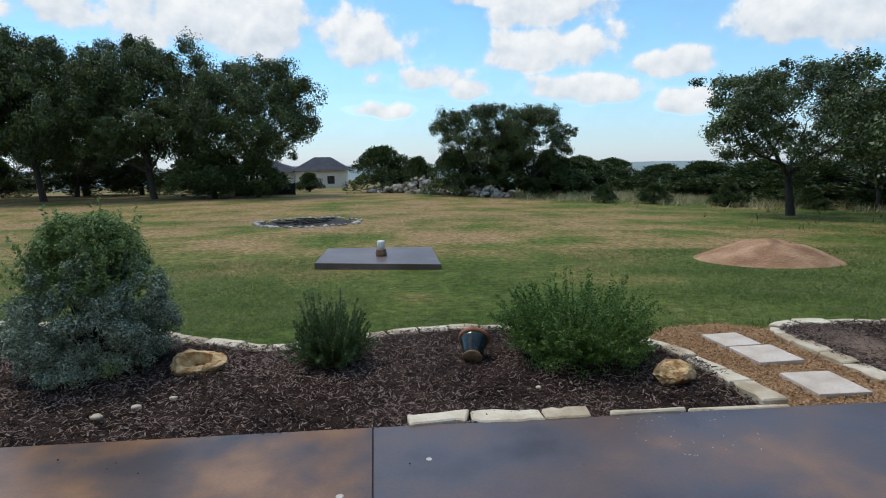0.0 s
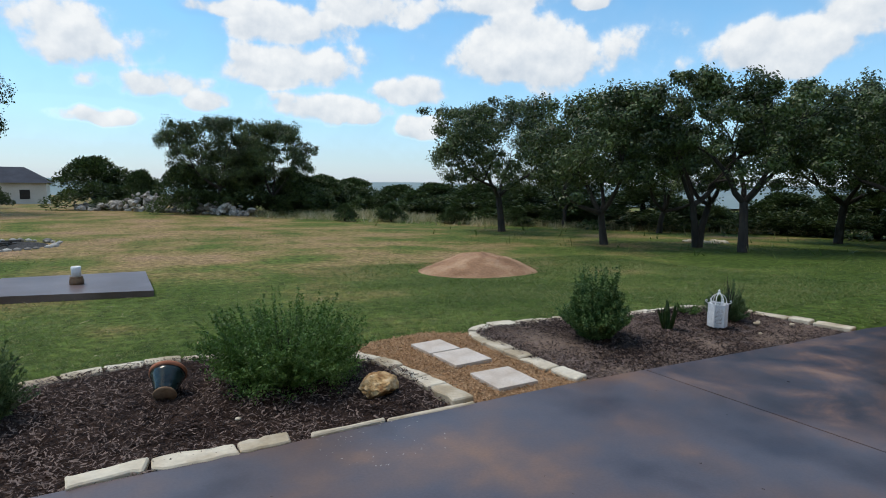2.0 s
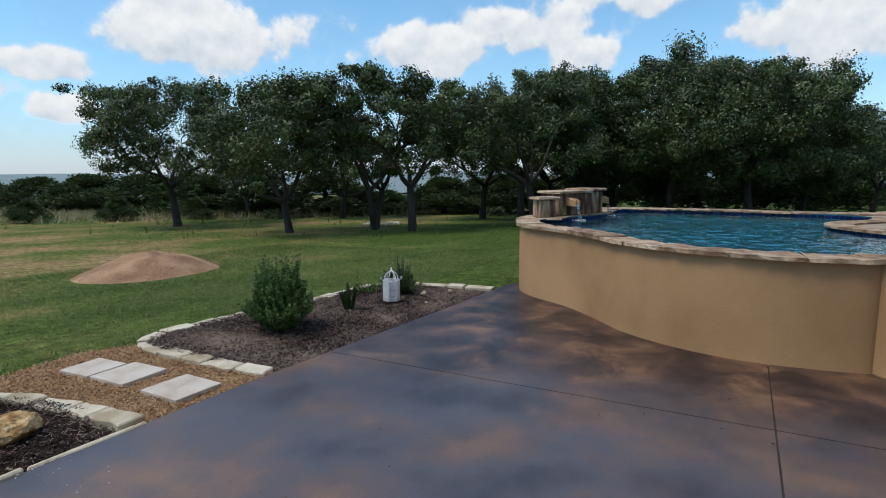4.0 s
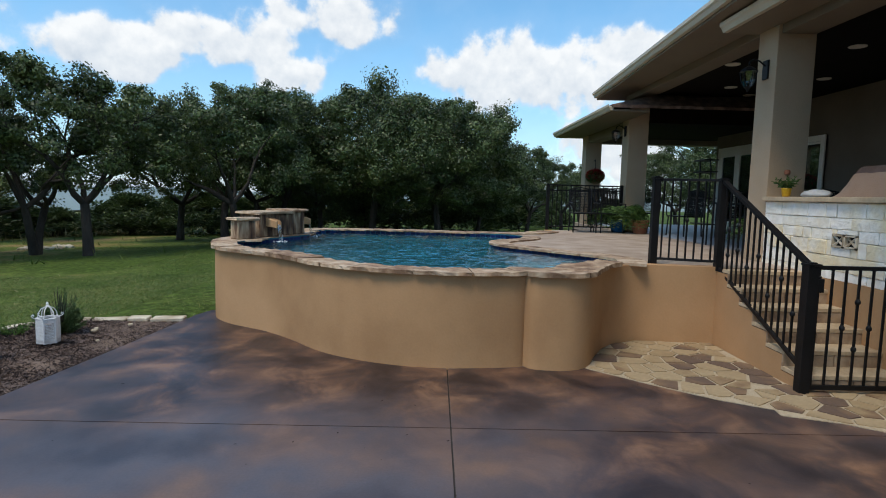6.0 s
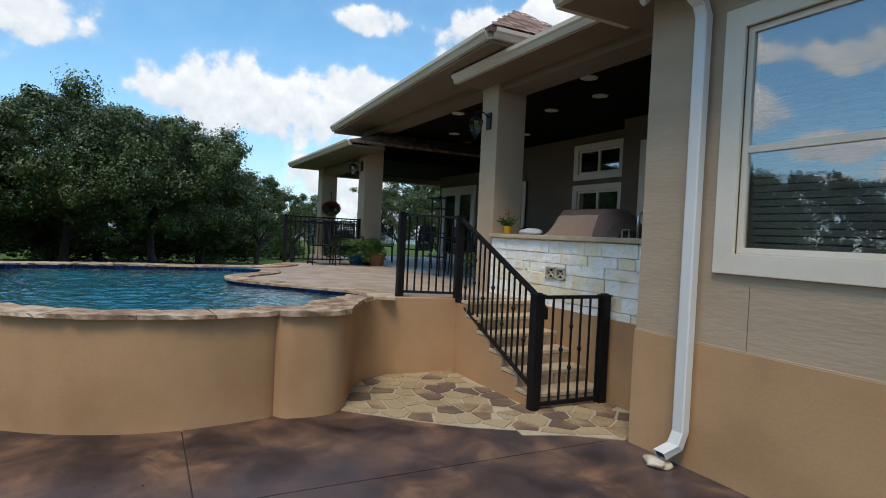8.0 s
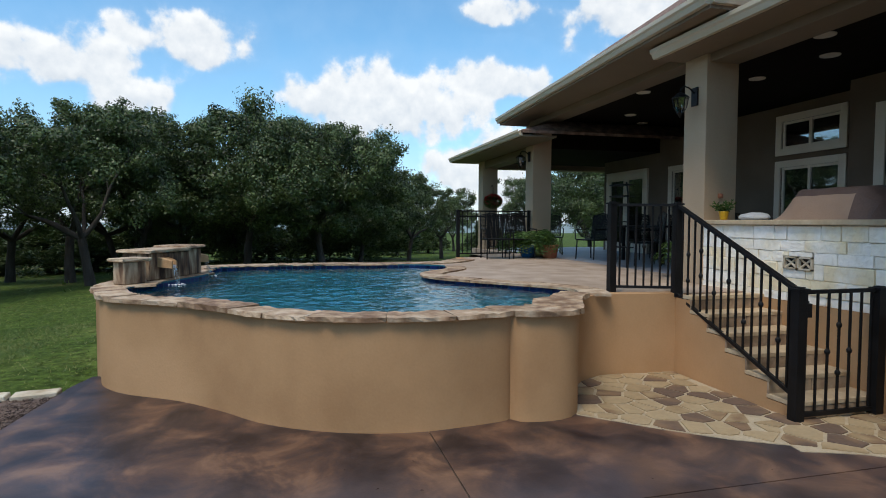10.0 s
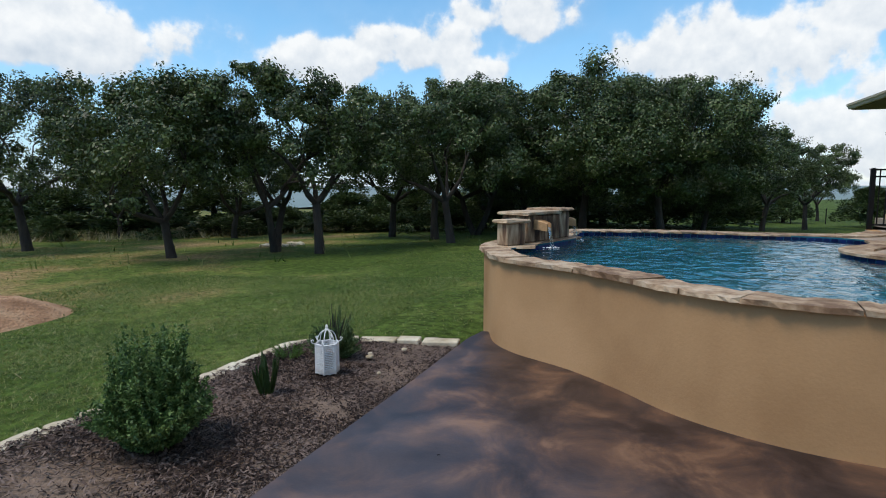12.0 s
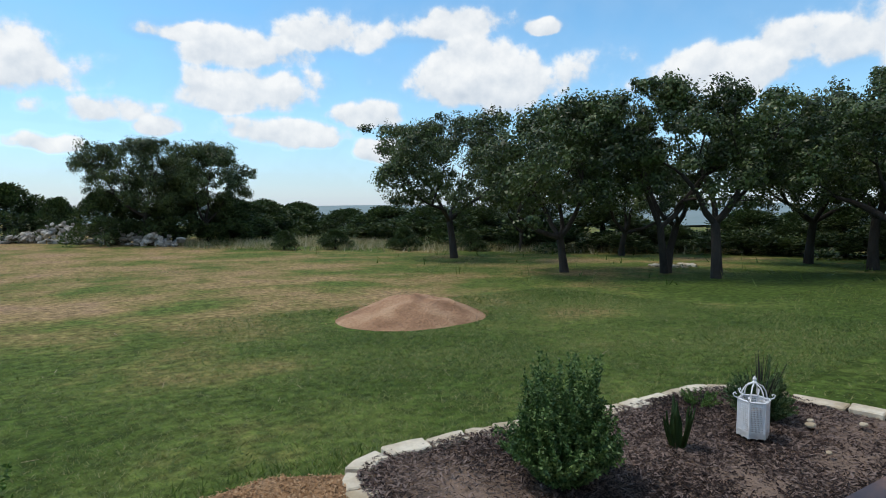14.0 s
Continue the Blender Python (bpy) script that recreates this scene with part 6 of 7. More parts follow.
def airy(rng):
    P, D, *_ = sprigs(420, 150, 1.0, rng, 0.84, 0.4, 0.22, lambda u: 1.0 - 0.15 * u)
    # leafy tufts round the foot
    C = np.array([(math.cos(a) * r, math.sin(a) * r, z) for a, r, z in zip(rng.uniform(0, 6.28, 170), 0.58 * rng.uniform(0, 1, 170) ** 0.4, rng.uniform(0.03, 0.36, 170))])
    Q = (C[:, None] + rng.normal(size=(170, 70, 3)) * 0.035).reshape(-1, 3)
    Q[:, 2] = np.maximum(Q[:, 2], 0.01)
    P, D = np.vstack([P, Q]), np.vstack([D, rng.normal(size=Q.shape) + np.array((0, 0, 0.7))])
    return [("leaves", leaf_quads(P, D, 0.024, 0.010, rng), M_SHRUB)]


def upright(rng):
    P, D, *_ = sprigs(260, 170, 0.26, rng, 0.86, 0.45, 0.16, lambda u: 1.0 - 0.45 * u ** 2)
    Q, E, *_ = sprigs(260, 120, 0.8, rng, 0.50, 0.45, 0.12)
    P, D = np.vstack([P, Q]), np.vstack([D, E])
    k = P[:, 2] > 0.03
    return [("leaves", leaf_quads(P[k], D[k], 0.028, 0.012, rng), M_BOX)]


make_shrub("sage_shrub", (-1.86, 5.92, 0.0), "large grey-leaved sage shrub with greener top growth", sage, 1, 30, 0.012, 0.9, 0.6)
make_shrub("rosemary_bush", (0.07, 5.68, 0.0), "dark green upright rosemary bush on mulch", rosemary(0.86), 2)
make_shrub("leafy_shrub", (2.12, 5.55, 0.0), "bright green airy spreading shrub on mulch", airy, 3, 40, 0.005, 0.6, 1.0)
make_shrub("upright_shrub", (5.32, 5.22, 0.0), "dense green upright shrub beside bare sand", upright, 4, 30, 0.006, 0.6, 0.4)
make_shrub("rosemary_bush", (7.35, 5.02, 0.0), "small dark rosemary bush beside the lantern", rosemary(0.62), 5)
make_shrub("herb_sprig", (7.2, 5.42, 0.0), "small sparse green herb on mulch", lambda r: [("leaves", leaf_quads(*sprigs(26, 60, 0.9, r, 0.22, 0.4, 0.05)[:2], 0.02, 0.008, r), M_SHRUB)], 6, 10, 0.003, 0.15, 0.8)


def make_agave():
    b = thing("blade_plant", "dark green upright blade-leaved plant on mulch", "plant", (6.32, 5.08, 0.0))
    rng = random.Random(9)
    for k in range(17):
        bm = bmesh.new()
        a, l, h = rng.uniform(0, 6.28), rng.uniform(0.05, 0.5), rng.uniform(0.2, 0.36)
        d = Vector((math.cos(a) * math.sin(l), math.sin(a) * math.sin(l), math.cos(l)))
        s = Vector((-math.sin(a), math.cos(a), 0))
        o = Vector((0.05 * math.cos(a), 0.05 * math.sin(a), 0))
        rows = []
        for t, w in ((0, 0.016), (0.35, 0.024), (0.7, 0.019), (0.92, 0.008), (1, 0.002)):
            c = o + d * h * t
            rows.append([bm.verts.new(c - s * w), bm.verts.new(c + d.cross(s) * 0.008), bm.verts.new(c + s * w)])
        for r, q in zip(rows, rows[1:]):
            bm.faces.new((r[0], r[1], q[1], q[0]))
            bm.faces.new((r[1], r[2], q[2], q[1]))
        bmesh.ops.solidify(bm, geom=bm.faces[:], thickness=0.003)
        part("blade", bm, M_ROSEM, b)


make_agave()


def make_lantern():
    L = thing("garden_lantern", "white pierced metal hexagonal lantern with scrolled crown", "lantern", (6.92, 4.86, 0.012), 12)
    R = 0.102
    hexa = [(R * math.cos(math.pi / 3 * k), R * math.sin(math.pi / 3 * k)) for k in range(6)]
    part("candle_cup", lathe(bmesh.new(), [(0.05, 0.03), (0.055, 0.20), (0.04, 0.205)], 14), M_GREYWOOD, L, "brown candle inside")
    part("base", prism([(x * 1.04, y * 1.04) for x, y in hexa], 0.012, 0.03), M_WHITE, L)
    for k in range(6):
        p, q = Vector((*hexa[k], 0)), Vector((*hexa[(k + 1) % 6], 0))
        n = ((p + q) / 2).normalized()
        bm = bmesh.new()
        # scalloped skirt
        top, low = [], []
        for i in range(9):
            c = p + (q - p) * i / 8 + n * 0.004
            top.append(bm.verts.new(c + Vector((0, 0, 0.055))))
            low.append(bm.verts.new(c + n * 0.004 + Vector((0, 0, 0.003 + 0.018 * abs(math.sin(math.pi * i / 4))))))
        for i in range(8):
            bm.faces.new((low[i], low[i + 1], top[i + 1], top[i]))
        bmesh.ops.solidify(bm, geom=bm.faces[:], thickness=0.003)
        part("skirt", bm, M_WHITE, L)
        # pierced side panel: a lattice of strips
        bm = bmesh.new()
        for i in range(1, 11):
            c = p + (q - p) * i / 11
            tube(bm, [c + Vector((0, 0, 0.05)), c + Vector((0, 0, 0.265))], 0.0032, 4, False)
        for j in range(14):
            z = 0.055 + 0.0155 * j
            tube(bm, [p + Vector((0, 0, z)), q + Vector((0, 0, z))], 0.0036, 4, False)
        tagged(part("panel", bm, M_WHITE, L, "pierced white metal panel"), kind="stuff")
        bm = bmesh.new()
        tube(bm, [p + Vector((0, 0, 0.01)), p + Vector((0, 0, 0.275))], 0.007, 6)
        part("corner_post", bm, M_WHITE, L)
        bm = bmesh.new()
        tube(bm, [p + Vector((0, 0, 0.27)), q + Vector((0, 0, 0.27))], 0.008, 6)
        part("top_rail", bm, M_WHITE, L)
        # crown rib and scroll
        bm = bmesh.new()
        u = p.normalized()
        tube(bm, [u * 0.105 + Vector((0, 0, 0.275)), u * 0.085 + Vector((0, 0, 0.29)), u * 0.078 + Vector((0, 0, 0.33)), u * 0.055 + Vector((0, 0, 0.37)), u * 0.012 + Vector((0, 0, 0.39))], 0.005, 5)
        tube(bm, [u * 0.105 + Vector((0, 0, 0.275)), u * 0.13 + Vector((0, 0, 0.285)), u * 0.14 + Vector((0, 0, 0.305)), u * 0.125 + Vector((0, 0, 0.315)), u * 0.118 + Vector((0, 0, 0.3))], 0.005, 5)
        part("crown_rib", bm, M_WHITE, L)
    part("finial", lathe(bmesh.new(), [(0.006, 0.385), (0.02, 0.395), (0.01, 0.405), (0.014, 0.42), (0.003, 0.44)], 10), M_WHITE, L)


make_lantern()


def make_tipped_pot():
    p = thing("flower_pot", "dark green glazed pot with rust rim, tipped over", "flower pot", (1.24, 5.55, 0.02))
    m = pose(0, 0.03, 0.115, 0, 0, -10) @ pose(0, 0, 0, -58, 8, 0) @ Matrix.Diagonal((0.84, 0.84, 0.9, 1))
    body = lathe(bmesh.new(), [(0.085, -0.11), (0.09, -0.10), (0.10, -0.06), (0.135, 0.04), (0.148, 0.08), (0.138, 0.085), (0.12, 0.03), (0.08, -0.08), (0.05, -0.09)], 24)
    foot = lathe(bmesh.new(), [(0.09, -0.135), (0.098, -0.125), (0.088, -0.108)], 24)
    rim = lathe(bmesh.new(), [(0.148, 0.075), (0.158, 0.085), (0.158, 0.108), (0.148, 0.114), (0.138, 0.085)], 24)
    for nm, bm, mt, lb in (("body", body, M_GLAZE, "dark green glaze"), ("foot", foot, M_GREYWOOD, "dull brown unglazed foot"), ("rim", rim, M_TERRA, "rust-brown rim")):
        bmesh.ops.transform(bm, matrix=m, verts=bm.verts)
        part(nm, bm, mt, p, lb, smooth=True)


make_tipped_pot()

# ---------------------------------------------------------------- lawn things
SLAB = thing("concrete_slab", "raised brown stained concrete pad in the lawn", "slab")
zs = float(ground_z(0.5, 12))
part("pad", prism([(-0.72, 12.05), (1.65, 11.45), (1.70, 13.75), (-0.62, 14.0)], zs - 0.15, -0.20), M_SLAB, SLAB)
bm = bmesh.new()
lathe(bm, [(0.11, 0), (0.115, 0.06), (0.10, 0.11), (0.105, 0.13)], 14, (0.56, 12.7, -0.20))
tagged(part("log_stump", bm, M_GREYWOOD, smooth=True), "short brown log on the concrete pad", "log")
bm = bmesh.new()
lathe(bm, [(0.072, 0), (0.078, 0.17), (0.07, 0.18), (0.06, 0.165)], 14, (0.56, 12.7, -0.07))
tagged(part("white_bucket", bm, M_WHITE, smooth=True), "small white pail standing on a log", "pail")


def make_fire_ring():
    rng = random.Random(77)
    cx, cy = -2.15, 23.6
    z = float(ground_z(cx, cy))
    r = thing("fire_pit", "round fire pit ringed with pale stones and dark ash", "fire pit", (cx, cy, z))
    part("ash_bed", lathe(bmesh.new(), [(1.75, 0.02), (1.5, 0.05), (0.6, 0.09), (0.05, 0.07)], 28), M_ASH, r, "charred ash and sticks")
    for k in range(46):
        a = 2 * math.pi * k / 46 + rng.uniform(-0.03, 0.03)
        rr = 1.85 + rng.uniform(-0.08, 0.12)
        if math.cos(a) > 0.75:
            rr += 0.15
        s = rng.uniform(0.06, 0.13)
        part("ring_stone", boulder(bmesh.new(), (rr * math.cos(a), rr * math.sin(a), 0.05), (s * 1.2, s, s * 0.7), rng, 1), M_RUBBLE, r)
    for k in range(26):
        a, b, d = rng.uniform(0, 6.28), rng.uniform(0, 6.28), rng.uniform(0, 1.1)
        bm = bmesh.new()
        c = Vector((d * math.cos(a), d * math.sin(a), 0.12))
        u = Vector((math.cos(b), math.sin(b), rng.uniform(-0.1, 0.15))) * rng.uniform(0.2, 0.5)
        tube(bm, [c - u, c + u * 0.1, c + u], [0.03, 0.025, 0.015], 5)
        part("charred_stick", bm, M_ASH, r)


make_fire_ring()


def make_dirt_pile():
    cx, cy = 8.22, 11.55
    z0 = float(ground_z(cx, cy)) - 0.04
    bm = bmesh.new()
    n, m = 56, 22
    rows = []
    for j in range(m + 1):
        r = j / m
        row = []
        for i in range(n):
            a = 2 * math.pi * i / n
            R = 1.0 + 0.12 * noise.noise(Vector((math.cos(a) * 1.5, math.sin(a) * 1.5, 4)))
            x, y = 1.42 * R * r * math.cos(a) + 0.12 * (1 - r), 1.25 * R * r * math.sin(a)
            h = 0.46 * max(0, 1 - r ** 1.45) * (1 + 0.12 * noise.noise(Vector((x * 1.3, y * 1.3, 9)))) + 0.07 * noise.noise(Vector((x * 4, y * 4, 2))) * (1 - r * r)
            row.append(bm.verts.new((cx + x, cy + y, z0 + h + 0.02)))
        rows.append(row)
    for r, s in zip(rows, rows[1:]):
        for i in range(n):
            try:
                bm.faces.new((r[i], r[(i + 1) % n], s[(i + 1) % n], s[i]))
            except ValueError:
                pass
    bmesh.ops.remove_doubles(bm, verts=bm.verts, dist=0.001)
    tagged(part("dirt_mound", bm, M_DIRT, smooth=True), "low heap of reddish tan gravelly dirt", "dirt pile")
    poly = [(cx + 1.75 * math.cos(a), cy + 1.4 * math.sin(a)) for a in np.linspace(0, 6.2, 30)]
    chips("dirt_clods", poly, 1800, 0.008, 0.022, M_DIRT, lambda x, y: z0 + 0.015 + 0.46 * np.clip(1 - np.hypot((x - cx) / 1.6, (y - cy) / 1.3) ** 1.45, 0, 1), 15, "loose reddish clods on the heap", "dirt", 0.8, wide=0.8)


make_dirt_pile()


def make_rubble_wall():
    rng = random.Random(13)
    w = thing("rubble_wall", "long low heap of grey field stones", "stone wall")
    meshes = []
    for k in range(10):
        bm = boulder(bmesh.new(), (0, 0, 0), (1, rng.uniform(0.6, 1), rng.uniform(0.45, 0.8)), rng, 1, 0.4)
        me = bpy.data.meshes.new("stone")
        bm.to_mesh(me)
        bm.free()
        me.materials.append(M_RUBBLE)
        meshes.append(me)
    for k in range(300):
        t = rng.random()
        x, y = 0.2 + 9.5 * t + rng.uniform(-0.5, 0.5), 52 - 11.5 * t + rng.gauss(0, 0.7)
        hump = 1.3 * math.exp(-((t - 0.42) / 0.17) ** 2) + 0.75 * math.exp(-((t - 0.75) / 0.2) ** 2) + 0.4
        o = new("stone", rng.choice(meshes))
        o.parent = w
        s = rng.uniform(0.14, 0.36)
        o.matrix_basis = pose(x, y, float(ground_z(x, y)) + 0.05 + rng.uniform(0, 1) ** 1.5 * hump * 0.8, rng.uniform(-30, 30), rng.uniform(-30, 30), rng.uniform(0, 360)) @ Matrix.Diagonal((s, s, s, 1))


make_rubble_wall()


def make_far_house():
    h = thing("distant_house", "pale stone house with a grey-blue metal hip roof beyond the trees", "house")
    z = -1.9
    for x0, x1, y0, hh in ((-10.5, -3.5, 84, 2.9), (-22, -10.5, 86, 2.7)):
        part("wall", one_box((x0, y0, z), (x1, y0 + 8, z + hh)), M_FARWALL, h)
        bm = bmesh.new()
        v = [bm.verts.new(c) for c in ((x0 - 0.6, y0 - 0.6, z + hh), (x1 + 0.6, y0 - 0.6, z + hh), (x1 + 0.6, y0 + 8.6, z + hh), (x0 - 0.6, y0 + 8.6, z + hh), ((x0 + x1) / 2 - 1.2, y0 + 4, z + hh + 1.9), ((x0 + x1) / 2 + 1.2, y0 + 4, z + hh + 1.9))]
        for f in ((0, 1, 5, 4), (1, 2, 5), (2, 3, 4, 5), (3, 0, 4), (3, 2, 1, 0)):
            bm.faces.new([v[i] for i in f])
        part("roof", bm, M_METALROOF, h)
        for k in range(2):
            xx = x0 + (x1 - x0) * (0.3 + 0.4 * k)
            part("window", one_box((xx - 0.5, y0 - 0.04, z + 1.0), (xx + 0.5, y0 + 0.02, z + 2.1)), M_INSIDE_SHADE, h)
    part("door", one_box((-14.2, 85.9, z), (-12.2, 86.02, z + 2.2)), M_INSIDE_SHADE, h)
    t = thing("tarp_fence", "dark green tarp strung low between posts under the oaks", "tarp", (-8.5, 50, float(ground_z(-8.5, 50))))
    bm = bmesh.new()
    rows = [[bm.verts.new((-2.4 + 4.8 * i / 14, 0.12 * math.sin(i * 1.3), (0.95 + 0.06 * math.sin(i * 0.9)) * j)) for i in range(15)] for j in (0, 0.5, 1)]
    for r, s in zip(rows, rows[1:]):
        for i in range(14):
            bm.faces.new((r[i], r[i + 1], s[i + 1], s[i]))
    bmesh.ops.solidify(bm, geom=bm.faces[:], thickness=0.02)
    part("sheet", bm, M_NET, t)
    for x in (-2.4, 0, 2.4):
        bm = bmesh.new()
        tube(bm, [(x, 0.05, -0.2), (x, 0.05, 1.1)], 0.03, 6)
        part("post", bm, M_BARK, t)


make_far_house()


# ---------------------------------------------------------------- trees
def oak_parts(seed, height, spread, trunks=1, lean=0.15, clumps=70, per=420, leaf=0.11, clump_r=(0.55, 0.95), fork=None, fill=0.45, low=1.7):
    """Limb and leaf meshes of a live oak: a short trunk that forks into crooked limbs, with leaf clumps on the limb ends."""
    rng = random.Random(seed)
    nr = np.random.RandomState(seed)
    bm = bmesh.new()
    tips = []
    base_h = fork or height * 0.24
    height -= clump_r[1] * 0.6

    def limb(p, d, r, ln, depth):
        pts, rad, q, dd = [Vector(p)], [r], Vector(p), Vector(d).normalized()
        k = 4
        for i in range(k):
            dd = (dd + Vector((rng.uniform(-1, 1), rng.uniform(-1, 1), rng.uniform(-0.5, 0.75))) * 0.30).normalized()
            q = q + dd * ln / k
            pts.append(q.copy())
            rad.append(r * (1 - 0.45 * (i + 1) / k))
        tube(bm, pts, rad, 7 if depth < 2 else 5, False)
        if depth >= 3:
            tips.append(q)
            return
        if depth >= 2:
            tips.append(pts[3])
        for i in range(rng.choice((2, 3)) if depth else 4):
            a = rng.uniform(0, 6.28)
            out = Vector((q.x, q.y, 0)) * 0.0 + Vector((math.cos(a), math.sin(a), 0))
            n = (dd * 0.75 + out * rng.uniform(0.5, 1.0) + Vector((0, 0, rng.uniform(-0.05, 0.45)))).normalized()
            limb(pts[-1] if i < 2 else pts[-2], n, rad[-1] * rng.uniform(0.6, 0.8), ln * rng.uniform(0.62, 0.85), depth + 1)

    for t in range(trunks):
        a = rng.uniform(0, 6.28) if trunks == 1 else t * 2 * math.pi / trunks + rng.uniform(-0.3, 0.3)
        l = lean * (1.0 if trunks == 1 else 2.6)
        d = Vector((math.cos(a) * l, math.sin(a) * l, 1)).normalized()
        r0 = 0.025 * height * (0.8 if trunks > 1 else 1)
        o = Vector((math.cos(a), math.sin(a), 0)) * (0.12 if trunks > 1 else 0)
        pts = [o + Vector((0, 0, -0.4)), o + Vector((0, 0, 0.05)), o + d * base_h * 0.5 + Vector((rng.uniform(-0.08, 0.08), rng.uniform(-0.08, 0.08), 0)), o + d * base_h]
        tube(bm, pts, [r0 * 1.5, r0 * 1.15, r0 * 0.9, r0 * 0.85], 9, False)
        for i in range(4 if trunks == 1 else 3):
            aa = a + i * 6.28 / 3.5 + rng.uniform(-0.4, 0.4)
            n = Vector((math.cos(aa), math.sin(aa), rng.uniform(0.35, 1.1))).normalized()
            limb(pts[-1], n, r0 * 0.62, spread * 0.30, 1)
    # fit the limb ends into the crown's size
    T = np.array([tuple(t) for t in tips])
    ext = np.percentile(np.hypot(T[:, 0], T[:, 1]), 92)
    kx, kz = spread * 0.44 / ext, (height - base_h - 0.45) / max(0.5, np.percentile(T[:, 2], 97) - base_h)
    for v in bm.verts:
        if v.co.z > base_h:
            w = min(1, (v.co.z - base_h) / 0.6)
            v.co.z = base_h + (v.co.z - base_h) * kz
            v.co.x *= 1 + (kx - 1) * w
            v.co.y *= 1 + (kx - 1) * w
    for v in bm.verts:
        if v.co.z > height - 1.0:
            v.co.z = height - 1.0 + (v.co.z - height + 1.0) * 0.12
    T = np.stack([T[:, 0] * kx, T[:, 1] * kx, base_h + (T[:, 2] - base_h) * kz], 1)
    T = T[(T[:, 2] > base_h * 0.85) & (T[:, 2] < height - 0.35)]
    skirt = int(clumps * fill)
    e = shell(skirt, nr)
    mid = (height + low) / 2
    e = e * nr.uniform(0.72, 0.95, (skirt, 1)) * np.array((spread * 0.46, spread * 0.46, (height - low) / 2 - 0.4)) + np.array((0, 0, mid))
    e[:, 2] += 0.12 * spread * np.clip(1 - np.hypot(e[:, 0], e[:, 1]) / (spread * 0.42), -1, 1) * (e[:, 2] < mid)
    clumps -= skirt
    pick = nr.choice(len(T), clumps, replace=len(T) < clumps)
    C = T[pick] + nr.normal(size=(clumps, 3)) * np.array((0.35, 0.35, 0.25)) * spread / 8
    C[:, 2] = np.minimum(C[:, 2], np.percentile(C[:, 2], 90) + nr.uniform(-0.2, 0.12, clumps))
    C = np.vstack([C, e])
    clumps += skirt
    R = nr.uniform(clump_r[0], clump_r[1], clumps)
    S = C + shell(clumps, nr) * (R * nr.uniform(0.7, 1.0, clumps))[:, None] * np.array((1, 1, 0.75))
    leaves = np.concatenate([puff(C, R, int(per * 0.66), nr, leaf, leaf * 0.62, 0.72), puff(S, R * nr.uniform(0.4, 0.75, clumps), int(per * 0.34), nr, leaf, leaf * 0.62, 0.85)])
    return bm, leaves


def make_oak(name, at, turn, label, seed, height, spread, **kw):
    t = thing(name, label, "tree", at, turn, "live oaks")
    bm, leaves = oak_parts(seed, height, spread, **kw)
    part("trunk", bm, M_BARK, t, "rough dark bark", smooth=True)
    part_mesh("crown", quads_mesh("crown", leaves), M_OAK, t, "small dark green leaves in clumps")
    return t


def at_ground(x, y, dz=0.0):
    return (x, y, float(ground_z(x, y)) + dz)


OAK_A = make_oak("oak_tree", at_ground(19.2, 24.9), 20, "live oak with one leaning trunk at the lawn edge", 3, 7.7, 9.0, clumps=240, per=230, low=1.0, clump_r=(0.32, 0.66))
OAK_B = make_oak("oak_tree", at_ground(17.6, 16.4), 80, "short-trunked dark live oak on the lawn", 8, 6.3, 7.0, clumps=160, per=260, fork=1.2, low=1.1, clump_r=(0.32, 0.64))
OAK_C = make_oak("oak_tree", at_ground(20.2, 14.2), 10, "live oak with a forked double trunk", 11, 7.0, 7.2, trunks=2, clumps=130, per=230, clump_r=(0.24, 0.52), fork=1.7, fill=0.35, low=1.4)
OAK_D = make_oak("oak_tree", at_ground(19.9, 12.25), 60, "slim live oak with an open crown", 15, 6.8, 6.2, clumps=115, per=230, clump_r=(0.24, 0.52), fork=1.7, fill=0.35, low=1.4)
OAK_E = make_oak("oak_tree", at_ground(27.6, 10.6), 130, "tall live oak with an airy crown", 19, 7.7, 8.2, clumps=170, per=250, low=1.2, clump_r=(0.28, 0.60))
OAK_BIG = make_oak("oak_tree", at_ground(31.5, 4.2), 0, "broad dense live oak behind the pool", 23, 8.6, 11.0, clumps=300, per=350, leaf=0.125, clump_r=(0.42, 0.85), fill=0.6, low=0.5)


def place(src, x, y, turn, s, label, sz=None):
    o = copy_thing(src, pose(*at_ground(x, y), 0, 0, turn) @ Matrix.Diagonal((s, s, sz or s, 1)))
    tagged(o, label)
    return o


BIGL, AIRL = "broad dense dark live oak in a grove", "live oak with a gappy airy crown"
place(OAK_E, 24.8, 9.0, 200, 0.92, AIRL)
place(OAK_A, 29.5, 13.5, 140, 0.95, AIRL)
place(OAK_C, 31.0, 9.5, 75, 1.15, AIRL)
place(OAK_BIG, 29.6, 0.6, 100, 0.88, BIGL)
place(OAK_BIG, 33.5, 7.4, 215, 0.72, BIGL)
place(OAK_BIG, 33.5, -1.5, 300, 0.64, BIGL)
place(OAK_E, 37.5, -5.0, 40, 0.76, AIRL)
place(OAK_D, 41.0, -8.0, 10, 0.85, "small airy live oak past the pool")
place(OAK_A, 43, -17.0, 300, 0.95, "live oak beyond the porch")
place(OAK_B, 37, -17.5, 30, 1.15, "live oak beyond the porch")
place(OAK_BIG, 44, -23.5, 70, 0.75, "dense live oak beyond the porch")
place(OAK_E, 58, -13.5, 250, 0.7, "distant live oak past the field")
place(OAK_A, 62, -9.0, 100, 0.6, "distant live oak past the field")
# right-hand lawn edge, second row
place(OAK_B, 27.5, 21.5, 210, 1.0, "dark live oak behind the lawn trees")
